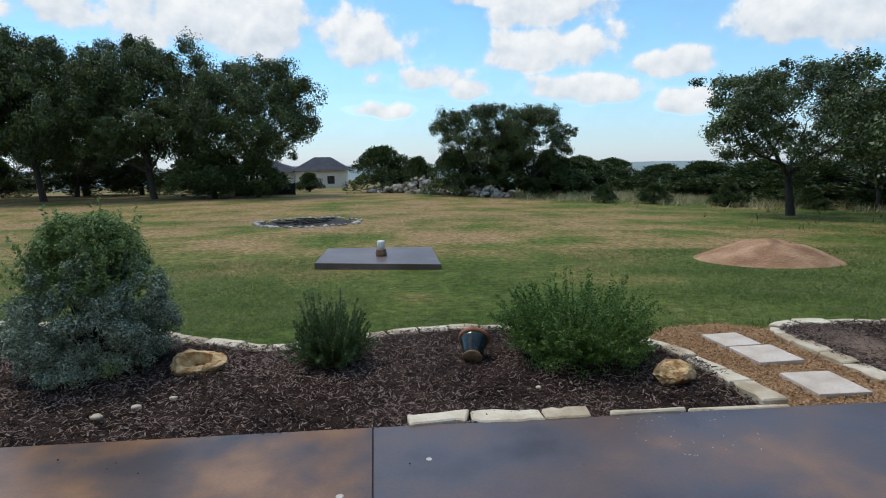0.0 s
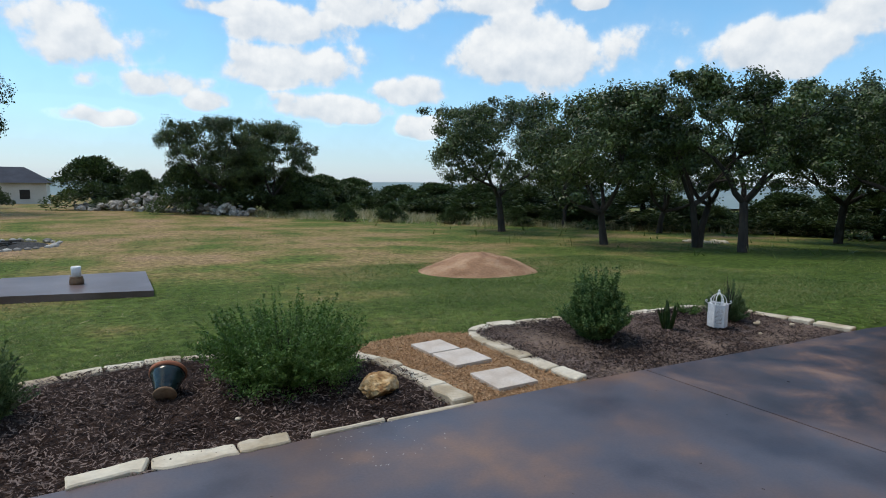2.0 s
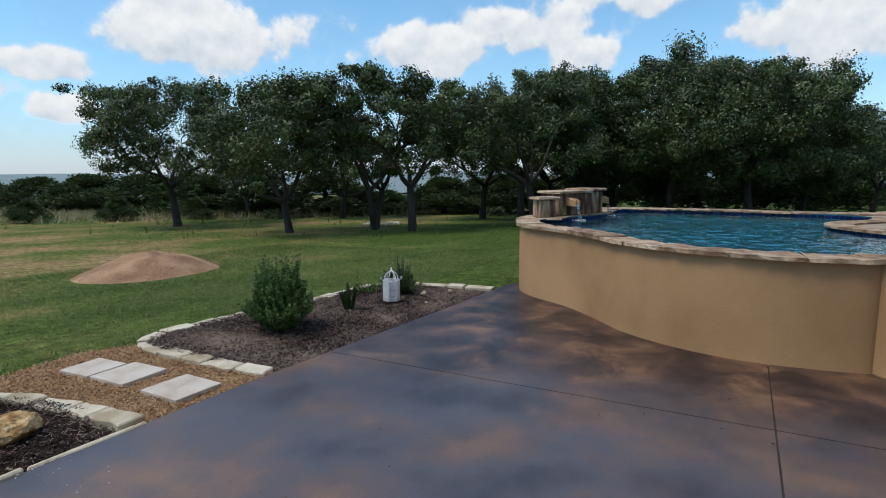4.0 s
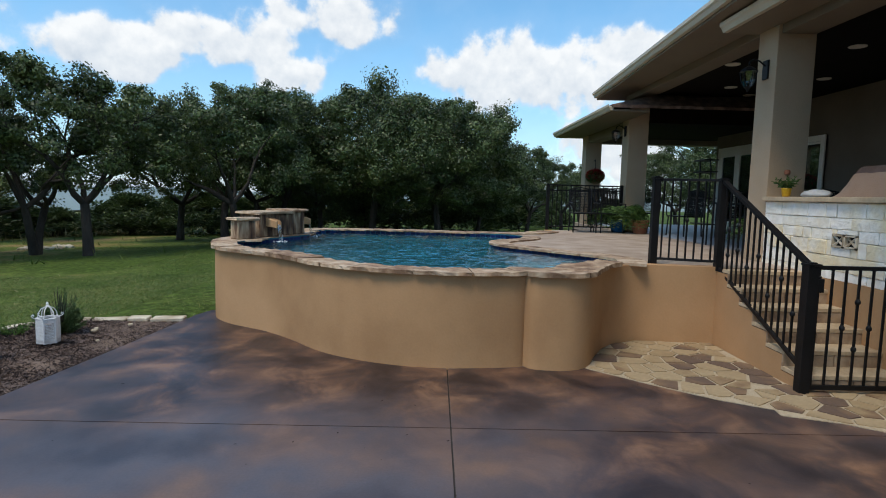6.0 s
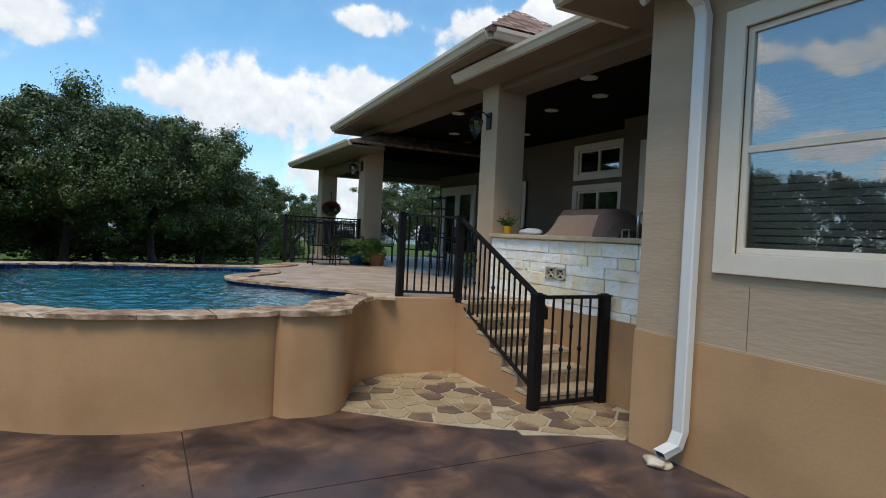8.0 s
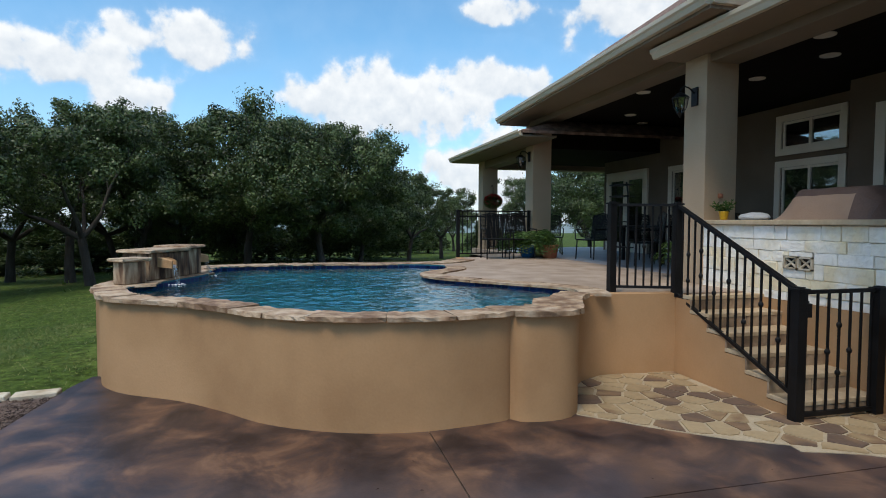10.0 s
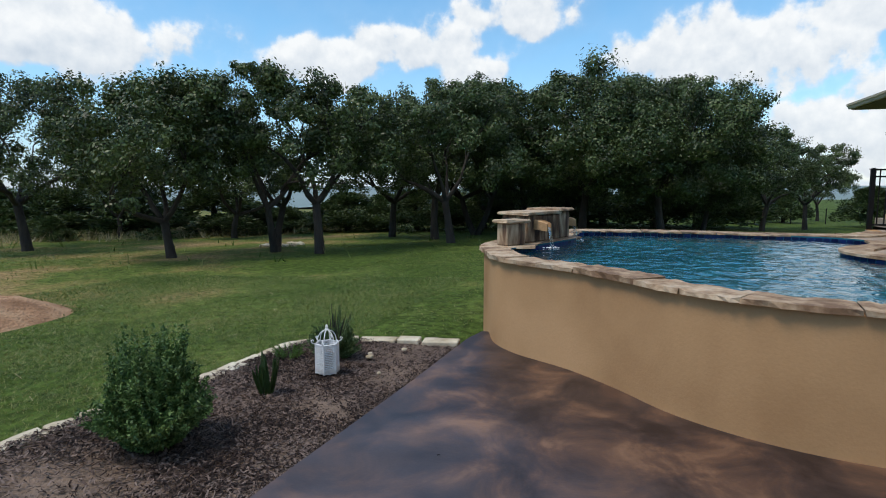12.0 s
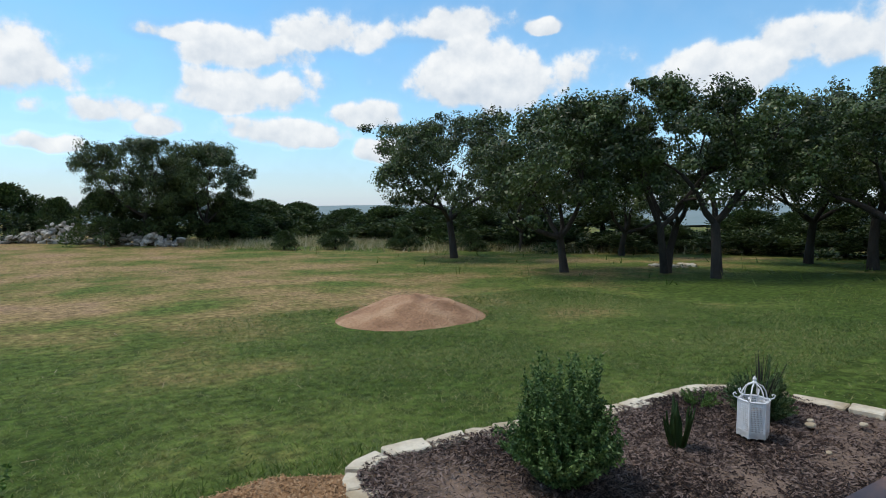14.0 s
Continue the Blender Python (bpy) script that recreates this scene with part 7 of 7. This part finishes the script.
place(OAK_B, 26.0, 27.5, 300, 0.9, "dark live oak behind the lawn trees")
# middle
place(OAK_A, 8.5, 42.5, 160, 0.80, "live oak standing in scrub at the lawn end", 0.98)
place(OAK_B, 12.0, 42.0, 30, 0.95, "live oak standing in scrub at the lawn end", 1.12)
place(OAK_B, 9.6, 43.6, 250, 0.85, "live oak standing in scrub at the lawn end", 0.8)
# left grove
place(OAK_BIG, -9.4, 48.5, 40, 1.08, BIGL, 1.36)
place(OAK_BIG, -17.5, 50.5, 150, 1.15, BIGL, 1.6)
place(OAK_BIG, -23.8, 46.5, 260, 1.1, BIGL, 1.52)
place(OAK_BIG, -30.0, 49.5, 20, 1.2, BIGL, 1.62)
place(OAK_E, -16.0, 46.5, 300, 1.1, AIRL)
place(OAK_BIG, -36.0, 46.0, 190, 1.2, BIGL, 1.55)
place(OAK_BIG, -26.5, 57.0, 90, 1.0, BIGL)


def cedar_mesh(seed, n_cl, per):
    nr = np.random.RandomState(seed)
    C = []
    while len(C) < n_cl:
        p = shell(1, nr)[0]
        z = nr.uniform(0.05, 1.0)
        r = (1 - z ** 1.6) * 0.5 * nr.uniform(0.55, 1.0) + 0.04
        C.append((p[0] * r * 1.4, p[1] * r * 1.4, z * 0.92))
    C = np.array(C)
    o = shell(n_cl * per, nr).reshape(n_cl, per, 3)
    rad = nr.uniform(0.07, 0.13, (n_cl, 1, 1)) * nr.uniform(0.1, 1, (n_cl, per, 1)) ** 0.5
    P = (C[:, None] + o * rad * np.array((1, 1, 1.1))).reshape(-1, 3)
    return leaf_quads(P, (o + np.array((0, 0, 0.8))).reshape(-1, 3), 0.045, 0.02, nr)


def make_cedar():
    t = thing("cedar_bush", "dense dark green cedar bush", "bush", (0, 0, 0), 0, "cedar bushes")
    bm = bmesh.new()
    tube(bm, [(0, 0, -0.1), (0, 0, 0.3), (0.02, 0, 0.8)], [0.04, 0.03, 0.01], 6)
    part("trunk", bm, M_BARK, t)
    part_mesh("crown", quads_mesh("crown", cedar_mesh(4, 90, 170)), M_CEDAR, t)
    return t


cedar = make_cedar()
first = True
spots = [(1.2, 53.5, 3.4, 5.2), (4.2, 50, 2.5, 2.6), (13.8, 43.0, 3.0, 3.4), (15.2, 44.5, 2.8, 3.6), (17.0, 46.0, 3.0, 3.5), (19.0, 47.5, 2.6, 3.4), (21.0, 49.0, 2.9, 4.0), (6.4, 43.5, 2.8, 3.4), (10.3, 43.5, 2.6, 4.2), (23.0, 44.0, 2.4, 3.6), (24.5, 40.5, 2.6, 4.2), (25.5, 36.0, 2.6, 4.5), (27.0, 33.0, 2.6, 4.5), (29.0, 29.5, 2.4, 4.0), (31.0, 25.5, 2.6, 4.6), (33.0, 22.0, 1.3, 3.5), (34.5, 18.5, 2.0, 4.6), (36.0, 14.5, 2.1, 4.8), (35.0, 12.0, 1.8, 4.0), (36.5, 16.8, 1.9, 4.5), (37.0, 10.5, 2.8, 5), (38.0, 5.5, 2.8, 5), (38.5, 0.5, 2.6, 5), (20.5, 31.5, 1.1, 1.7), (17.0, 33.5, 1.0, 1.5), (14.3, 34.5, 0.9, 1.3), (23.5, 29.0, 1.0, 1.6), (-6.0, 60, 1.6, 2.6), (48, -6, 1.8, 3.2), (52, -9.5, 2.0, 3.4), (46, -13, 2.2, 3.6), (-40, 56, 3, 5), (-34, 58, 3, 5), (-22, 60, 3, 5), (-13.5, 57, 2.2, 4), (-8.4, 46.5, 2.6, 3.6), (-11.5, 46.0, 3.0, 5.0), (40, 9, 3, 6), (41, 3.5, 4, 6), (40, -2, 3.4, 6), (-28, 62, 4, 8), (-16.5, 60, 3.2, 6)]
rng = random.Random(6)
for x, y, h, w in spots:
    if 13 < x < 34 and h >= 2:
        w, h = w * 1.35, h * 0.85
    m = pose(*at_ground(x, y), 0, 0, rng.uniform(0, 360)) @ Matrix.Diagonal((w * 1.2, w * 1.2, h * 1.2, 1))
    if first:
        cedar.matrix_basis = m
        first = False
    else:
        o = cedar.copy()
        scene.collection.objects.link(o)
        o.matrix_basis = m
        for c in cedar.children:
            q = c.copy()
            scene.collection.objects.link(q)
            q.parent = o


# ---------------------------------------------------------------- grass
def blades(name, n, region, h, w, material, seed, label, cat, lean=(0.75, 1.4), dens=None):
    rng = np.random.RandomState(seed)
    x, y = rng.uniform(region[0], region[1], n), rng.uniform(region[2], region[3], n)
    ok = ~(inside(x, y, PATIO) | inside(x, y, POOL_OUT) | inside(x, y, POLY_A) | inside(x, y, POLY_B) | inside(x, y, PATH_POLY))
    ok &= ~(np.hypot((x - 8.1) / 1.5, (y - 11.55) / 1.2) < 1) & ~inside(x, y, [(-0.72, 12.05), (1.65, 11.45), (1.70, 13.75), (-0.62, 14.0)])
    ok &= ~(np.hypot(x + 2.15, y - 23.6) < 1.9)
    if dens:
        ok &= rng.uniform(0, 1, n) < dens(x, y)
    x, y = x[ok], y[ok]
    k = len(x)
    sc = np.clip(np.hypot(x - 2, y - 2) / 8, 0.8, 4.0) ** 0.8
    hh, ww = h * rng.uniform(0.5, 1.2, k) * sc ** 0.4, w * rng.uniform(0.7, 1.3, k) * sc
    a, l = rng.uniform(0, 6.28, k), rng.uniform(*lean, k)
    c = np.stack([x, y, ground_z(x, y) - 0.005 + np.zeros(k)], 1)
    s = np.stack([np.cos(a), np.sin(a), 0 * a], 1) * (ww / 2)[:, None]
    b = rng.uniform(0, 6.28, k)
    tip = c + np.stack([np.cos(b) * np.sin(l), np.sin(b) * np.sin(l), np.cos(l)], 1) * hh[:, None]
    tagged(part_mesh(name, quads_mesh(name, np.stack([c - s, c + s, tip], 1)), material), label, cat, kind="stuff")


blades("grass", 230000, (-7, 14, 5.4, 13.5), 0.06, 0.008, M_BLADE, 1, "short mown green grass blades", "grass", dens=lambda x, y: np.clip(1.25 - (y - 5) * 0.07, 0.4, 1))
blades("grass", 150000, (-5, 12, 5.4, 9.0), 0.055, 0.008, M_BLADE, 12, "short mown green grass blades", "grass", dens=lambda x, y: np.clip(0.6 + 0.5 * np.sin(x * 3.1 + y) * np.cos(y * 3.7), 0.1, 1))
blades("grass", 80000, (-14, 24, 12, 26), 0.032, 0.014, M_BLADE, 2, "short mown green grass blades", "grass", dens=lambda x, y: np.clip(0.55 + 0.45 * np.sin(x * 0.5) * np.cos(y * 0.35), 0.1, 1))
blades("grass", 30000, (8, 20, -1, 9), 0.05, 0.011, M_BLADE, 8, "short mown green grass blades", "grass", dens=lambda x, y: 1.0 + 0 * x)
blades("edge_grass", 26000, (-6.5, 9.2, 5.6, 8.6), 0.13, 0.009, M_BLADE, 3, "longer uncut grass against the stone edging", "grass", (0.2, 1.1), dens=lambda x, y: (np.abs(y - np.interp(x, [-6, -3.5, -0.5, 1, 2, 3, 4.4, 5.5, 7.5, 8.2, 9], [8.1, 7.45, 6.2, 6.5, 6.4, 6.5, 6.3, 6.1, 5.75, 5.6, 5.3]) - 0.16) < 0.16) * 1.0)
blades("tall_grass", 90000, (10, 46, 6, 44), 0.36, 0.018, M_DRYGRASS, 4, "tall pale dry grass past the lawn", "grass", (0.25, 1.0), dens=lambda x, y: ((x * 0.62 + y * 0.78 > 35.0) & (np.sin(x * 0.9) * np.cos(y * 0.8) > -0.55)) * np.clip((x * 0.62 + y * 0.78 - 35) / 5, 0.15, 1))
blades("weed_clumps", 9000, (14, 40, -2, 34), 0.22, 0.022, M_BLADE, 5, "scattered green weed clumps under the oaks", "weeds", (0.1, 0.9), dens=lambda x, y: ((np.sin(x * 2.3) * np.cos(y * 2.1) > 0.86) & (x * 0.6 + y * 0.8 > 19)) * 1.0)

# pale stones lying under the forked oak
rng = random.Random(55)
for k in range(14):
    x, y = 23.2 + rng.uniform(-0.9, 1.2), 15.8 + rng.uniform(-0.8, 0.6)
    s = rng.uniform(0.10, 0.2)
    o = part("field_stone", boulder(bmesh.new(), (0, 0, 0), (s * 1.3, s, s * 0.5), rng, 1), M_LIME)
    o.matrix_basis = pose(*at_ground(x, y, 0.04), 0, 0, rng.uniform(0, 360))
    tagged(o, "pale field stone lying in the grass", "stone", "field stones")


# ---------------------------------------------------------------- porch things
def make_fern(x, y, z, r, pot_mat, pot_label, label, seed, n=46):
    rng = np.random.RandomState(seed)
    f = thing("potted_fern", label, "potted plant", (x, y, z))
    part("pot", lathe(bmesh.new(), [(0.13, 0), (0.15, 0.02), (0.19, 0.26), (0.205, 0.30), (0.185, 0.30), (0.16, 0.25)], 20), pot_mat, f, pot_label, smooth=True)
    cs = []
    for k in range(n):
        a, up = rng.uniform(0, 6.28), rng.uniform(0.5, 1.3)
        ln = r * rng.uniform(0.7, 1.1)
        ts = np.linspace(0.1, 1, 16)
        rad = ts * ln * math.cos(up * 0.7)
        hz = 0.28 + ts * ln * math.sin(up) * 1.1 - ts ** 2.4 * ln * 0.75
        P = np.stack([np.cos(a) * rad, np.sin(a) * rad, hz], 1)
        side = np.array((-math.sin(a), math.cos(a), 0.1))
        for sgn in (1, -1):
            D = np.tile(side * sgn, (16, 1)) + np.array((math.cos(a), math.sin(a), 0)) * 0.4
            cs.append(leaf_quads(P, D, 0.18 * r * (1 - 0.5 * ts.mean()), 0.036 * r, rng, 0.3))
    part_mesh("fronds", quads_mesh("fronds", np.concatenate(cs)), M_FERN, f)
    return f


make_fern(14.05, -3.35, DECK_Z, 0.78, M_BLUEPOT, "blue glazed pot", "lush fern in a blue glazed pot by the column", 1, 190)
make_fern(13.75, -3.75, DECK_Z, 0.30, M_TERRA, "terracotta pot", "small trailing plant in a terracotta pot", 2, 26)
make_fern(9.05, -3.75, DECK_Z, 0.55, M_BLUEPOT, "tall blue glazed pot", "leafy fern in a blue pot behind the bar column", 3, 50)


def make_basket():
    b = thing("hanging_flowers", "red flowers in a basket hung on the porch column", "hanging basket", (17.93, -3.84, 2.25))
    rng = np.random.RandomState(6)
    part("basket", lathe(bmesh.new(), [(0.06, -0.16), (0.15, -0.10), (0.19, 0.0), (0.17, 0.0)], 14), M_GREYWOOD, b)
    o = shell(900, rng)
    part_mesh("foliage", quads_mesh("foliage", leaf_quads(o * np.array((0.21, 0.21, 0.14)) + np.array((0, 0, 0.05)), o, 0.07, 0.04, rng)), M_FERN, b)
    o = shell(600, rng)
    part_mesh("petals", quads_mesh("petals", leaf_quads(o * np.array((0.22, 0.22, 0.15)) + np.array((0, 0, 0.08)), o, 0.06, 0.05, rng)), M_FLOWER, b, "red petals")
    bm = bmesh.new()
    tube(bm, [(0.2, 0, 0.5), (0.05, 0, 0.55), (0, 0, 0.45), (0, 0, 0.05)], 0.008, 6)
    part("bracket", bm, M_IRON, b)


make_basket()


def make_grill_cover():
    g = thing("covered_grill", "barbecue grill under a tan and brown fitted cover", "grill")
    # fitted cover: a creased box section lofted along x, sloping in at one end and draped in folds at the other
    bm = bmesh.new()
    rows = []
    for x in np.linspace(6.06, 7.34, 40):
        far, near = min(1.0, (7.36 - x) / 0.22), min(1.0, max(0.0, (x - 6.0) / 0.36))
        k = min(far, near ** 0.75)
        fold = 0.03 * math.sin(x * 38) * (1 - near) * 1.6
        sec = [(-3.56, 0.0), (-3.575, 0.06), (-3.62, 0.19), (-3.645, 0.245), (-3.66, 0.262), (-3.70, 0.315), (-3.74, 0.335), (-3.90, 0.345), (-4.06, 0.33), (-4.10, 0.27), (-4.12, 0.0)]
        row = []
        for i, (y, h) in enumerate(sec):
            w = noise.noise(Vector((x * 7, i * 0.6, 3)))
            row.append(bm.verts.new((x, y + fold + 0.010 * w, 1.737 + max(0.0, h * k + 0.010 * w * (h > 0)))))
        rows.append(row)
    for r, s in zip(rows, rows[1:]):
        for k in range(10):
            bm.faces.new((r[k], r[k + 1], s[k + 1], s[k]))
    bm.faces.new(rows[0])
    bm.faces.new(rows[-1][::-1])
    bmesh.ops.recalc_face_normals(bm, faces=bm.faces)
    o = part("cover", bm, M_CLOTH, g, "tan woven cloth cover")
    o.data.materials.append(M_CLOTHD)
    for p in o.data.polygons:
        c = p.center
        if c.z > 1.737 + 0.258 or c.x < 6.42:
            p.material_index = 1
    o.data.shade_smooth()
    o.data.set_sharp_from_angle(angle=radians(30))
    bm = boulder(bmesh.new(), (7.68, -3.62, 1.77), (0.20, 0.13, 0.06), random.Random(4), 3)
    tagged(part("folded_cloth", bm, M_RAG, smooth=True), "crumpled grey cloth on the bar top", "cloth")
    fl = thing("yellow_flower_pot", "small yellow glazed pot with green plant on the bar", "flower pot", (8.02, -3.47, 1.735))
    part("pot", lathe(bmesh.new(), [(0.038, 0), (0.045, 0.015), (0.058, 0.095), (0.062, 0.11), (0.05, 0.11)], 16), M_YELLOW, fl, smooth=True)
    nr = np.random.RandomState(2)
    P, D, *_ = sprigs(24, 14, 0.9, nr, 0.18, 0.5, 0.03)
    part_mesh("leaves", quads_mesh("leaves", leaf_quads(P + np.array((0, 0, 0.095)), D, 0.045, 0.016, nr)), M_FERN, fl)
    fa = thing("bar_faucet", "brushed steel bar faucet and small frame", "faucet", (5.72, -3.55, 1.735))
    bm = bmesh.new()
    tube(bm, [(0, 0, 0), (0, 0, 0.22), (0.0, -0.03, 0.27), (0.0, -0.08, 0.27), (0, -0.10, 0.22)], 0.014, 8)
    part("spout", bm, M_STEEL, fa, smooth=True)
    bm = bmesh.new()
    tube(bm, [(0.12, 0, 0), (0.12, 0, 0.09), (0.22, 0, 0.09), (0.22, 0, 0)], 0.008, 6)
    part("towel_frame", bm, M_STEEL, fa)


make_grill_cover()


def make_patio_chair(at, turn):
    c = thing("patio_chair", "black iron patio chair with a mesh back", "chair", at, turn, "porch chairs")
    for x, y in ((-0.24, -0.22), (0.24, -0.22), (-0.24, 0.22), (0.24, 0.22)):
        bm = bmesh.new()
        tube(bm, [(x * 1.05, y * 1.1, 0), (x, y, 0.42)], 0.014, 6)
        part("leg", bm, M_IRON, c)
    part("seat", one_box((-0.26, -0.25, 0.41), (0.26, 0.25, 0.44), 0.01), M_IRON, c)
    for s in (-1, 1):
        bm = bmesh.new()
        tube(bm, [(s * 0.26, -0.25, 0.43), (s * 0.28, -0.25, 0.64), (s * 0.28, 0.2, 0.66)], 0.014, 6)
        part("arm", bm, M_IRON, c)
    bm = bmesh.new()
    tube(bm, [(-0.25, 0.24, 0.43), (-0.25, 0.32, 0.95), (0, 0.33, 1.0), (0.25, 0.32, 0.95), (0.25, 0.24, 0.43)], 0.014, 6)
    part("back_frame", bm, M_IRON, c)
    bm = bmesh.new()
    for i in range(-11, 12):
        tube(bm, [(i * 0.021, 0.24, 0.44), (i * 0.021, 0.325, 0.97)], 0.007, 4, False)
    for k in range(14):
        tube(bm, [(-0.25, 0.25 + 0.006 * k, 0.47 + 0.036 * k), (0.25, 0.25 + 0.006 * k, 0.47 + 0.036 * k)], 0.007, 4, False)
    part("back_mesh", bm, M_IRON, c)
    return c


ch = make_patio_chair((13.2, -4.5, DECK_Z), 200)
for x, y, a in ((12.4, -6.3, 20), (11.4, -4.6, 160), (10.9, -5.8, 70), (15.2, -4.45, 250), (13.75, -2.45, 268), (13.8, -3.05, 272), (12.9, -5.6, 265)):
    copy_thing(ch, pose(x, y, DECK_Z + 0.004, 0, 0, a))
TB = thing("patio_table", "dark iron outdoor dining table under the porch", "table", (12.1, -5.4, DECK_Z + 0.004))
part("tabletop", one_box((-0.8, -0.5, 0.70), (0.8, 0.5, 0.74), 0.02), M_IRON, TB)
for x in (-0.68, 0.68):
    for y in (-0.4, 0.4):
        part("leg", one_box((x - 0.03, y - 0.03, 0), (x + 0.03, y + 0.03, 0.70), 0.004), M_IRON, TB)
ps = thing("plant_stand", "tall black iron tiered stand beside the porch door", "stand", (11.0, -3.85, DECK_Z + 0.004))
for x in (-0.2, 0.2):
    bm = bmesh.new()
    tube(bm, [(x, 0, 0), (x, 0, 1.3), (x * 0.9, 0.02, 1.5)], 0.014, 6)
    part("upright", bm, M_IRON, ps)
for z in (0.35, 0.8, 1.25, 1.45):
    part("shelf", one_box((-0.22, -0.12, z), (0.22, 0.12, z + 0.02), 0.003), M_IRON, ps)

# wire field fence far past the pool
wf = thing("field_fence", "low wire field fence past the pool", "fence")
prev = None
for k in range(9):
    x, y = 44 + 1.2 * k, 3.5 - 2.6 * k
    z = float(ground_z(x, y))
    bm = bmesh.new()
    tube(bm, [(x, y, z - 0.3), (x, y, z + 1.15)], 0.04, 6)
    part("post", bm, M_IRON, wf)
    if prev:
        for h in (0.3, 0.6, 0.9, 1.1):
            bm = bmesh.new()
            tube(bm, [(prev[0], prev[1], prev[2] + h), (x, y, z + h)], 0.012, 4)
            part("wire", bm, M_IRON, wf)
    prev = (x, y, z)

# white mortar crumbs and paint spots on the patio, twigs and leaves on the lawn
M_CRUMB = mat("white_crumb", [(0.42, 0.39, 0.35), (0.56, 0.53, 0.48)], rough=0.9, bump=0)
chips("mortar_crumbs", [(1.9, 3.85), (2.75, 3.85), (2.75, 4.38), (1.9, 4.40)], 60, 0.005, 0.016, M_CRUMB, lambda x, y: 0.003 + 0 * x, 41, "dried white mortar crumbs on the patio", "crumbs", 0.05, wide=0.35)
chips("patio_litter", [(-2.0, -1.5), (6.0, -1.5), (6.2, 3.9), (-2.0, 4.4)], 130, 0.008, 0.022, M_CHIP, lambda x, y: 0.002 + 0 * x, 42, "bits of bark and leaf on the patio", "litter", 0.1, wide=0.5)
for x, y, r in ((0.72, 4.05, 0.018), (0.24, 3.75, 0.020), (2.3, 3.3, 0.010)):
    o = part("paint_spot", lathe(bmesh.new(), [(r, 0.0005), (r * 0.8, 0.0025)], 12), M_CRUMB)
    o.matrix_basis = pose(x, y, 0.0)
    tagged(o, "round white paint spot on the concrete", "paint spot", "paint spots")
M_STRAW = mat("straw", [(0.30, 0.24, 0.14), (0.45, 0.38, 0.25)], rough=0.9, bump=0, per="island", spread=0.3)
chips("lawn_straw", [(-6, 7.6), (3, 6.9), (9, 6.8), (14, 9), (12, 15), (-6, 15)], 520, 0.04, 0.15, M_STRAW, lambda x, y: ground_z(x, y) + 0.035, 43, "scattered dry straw and twigs on the lawn", "straw", 0.25, wide=0.04)
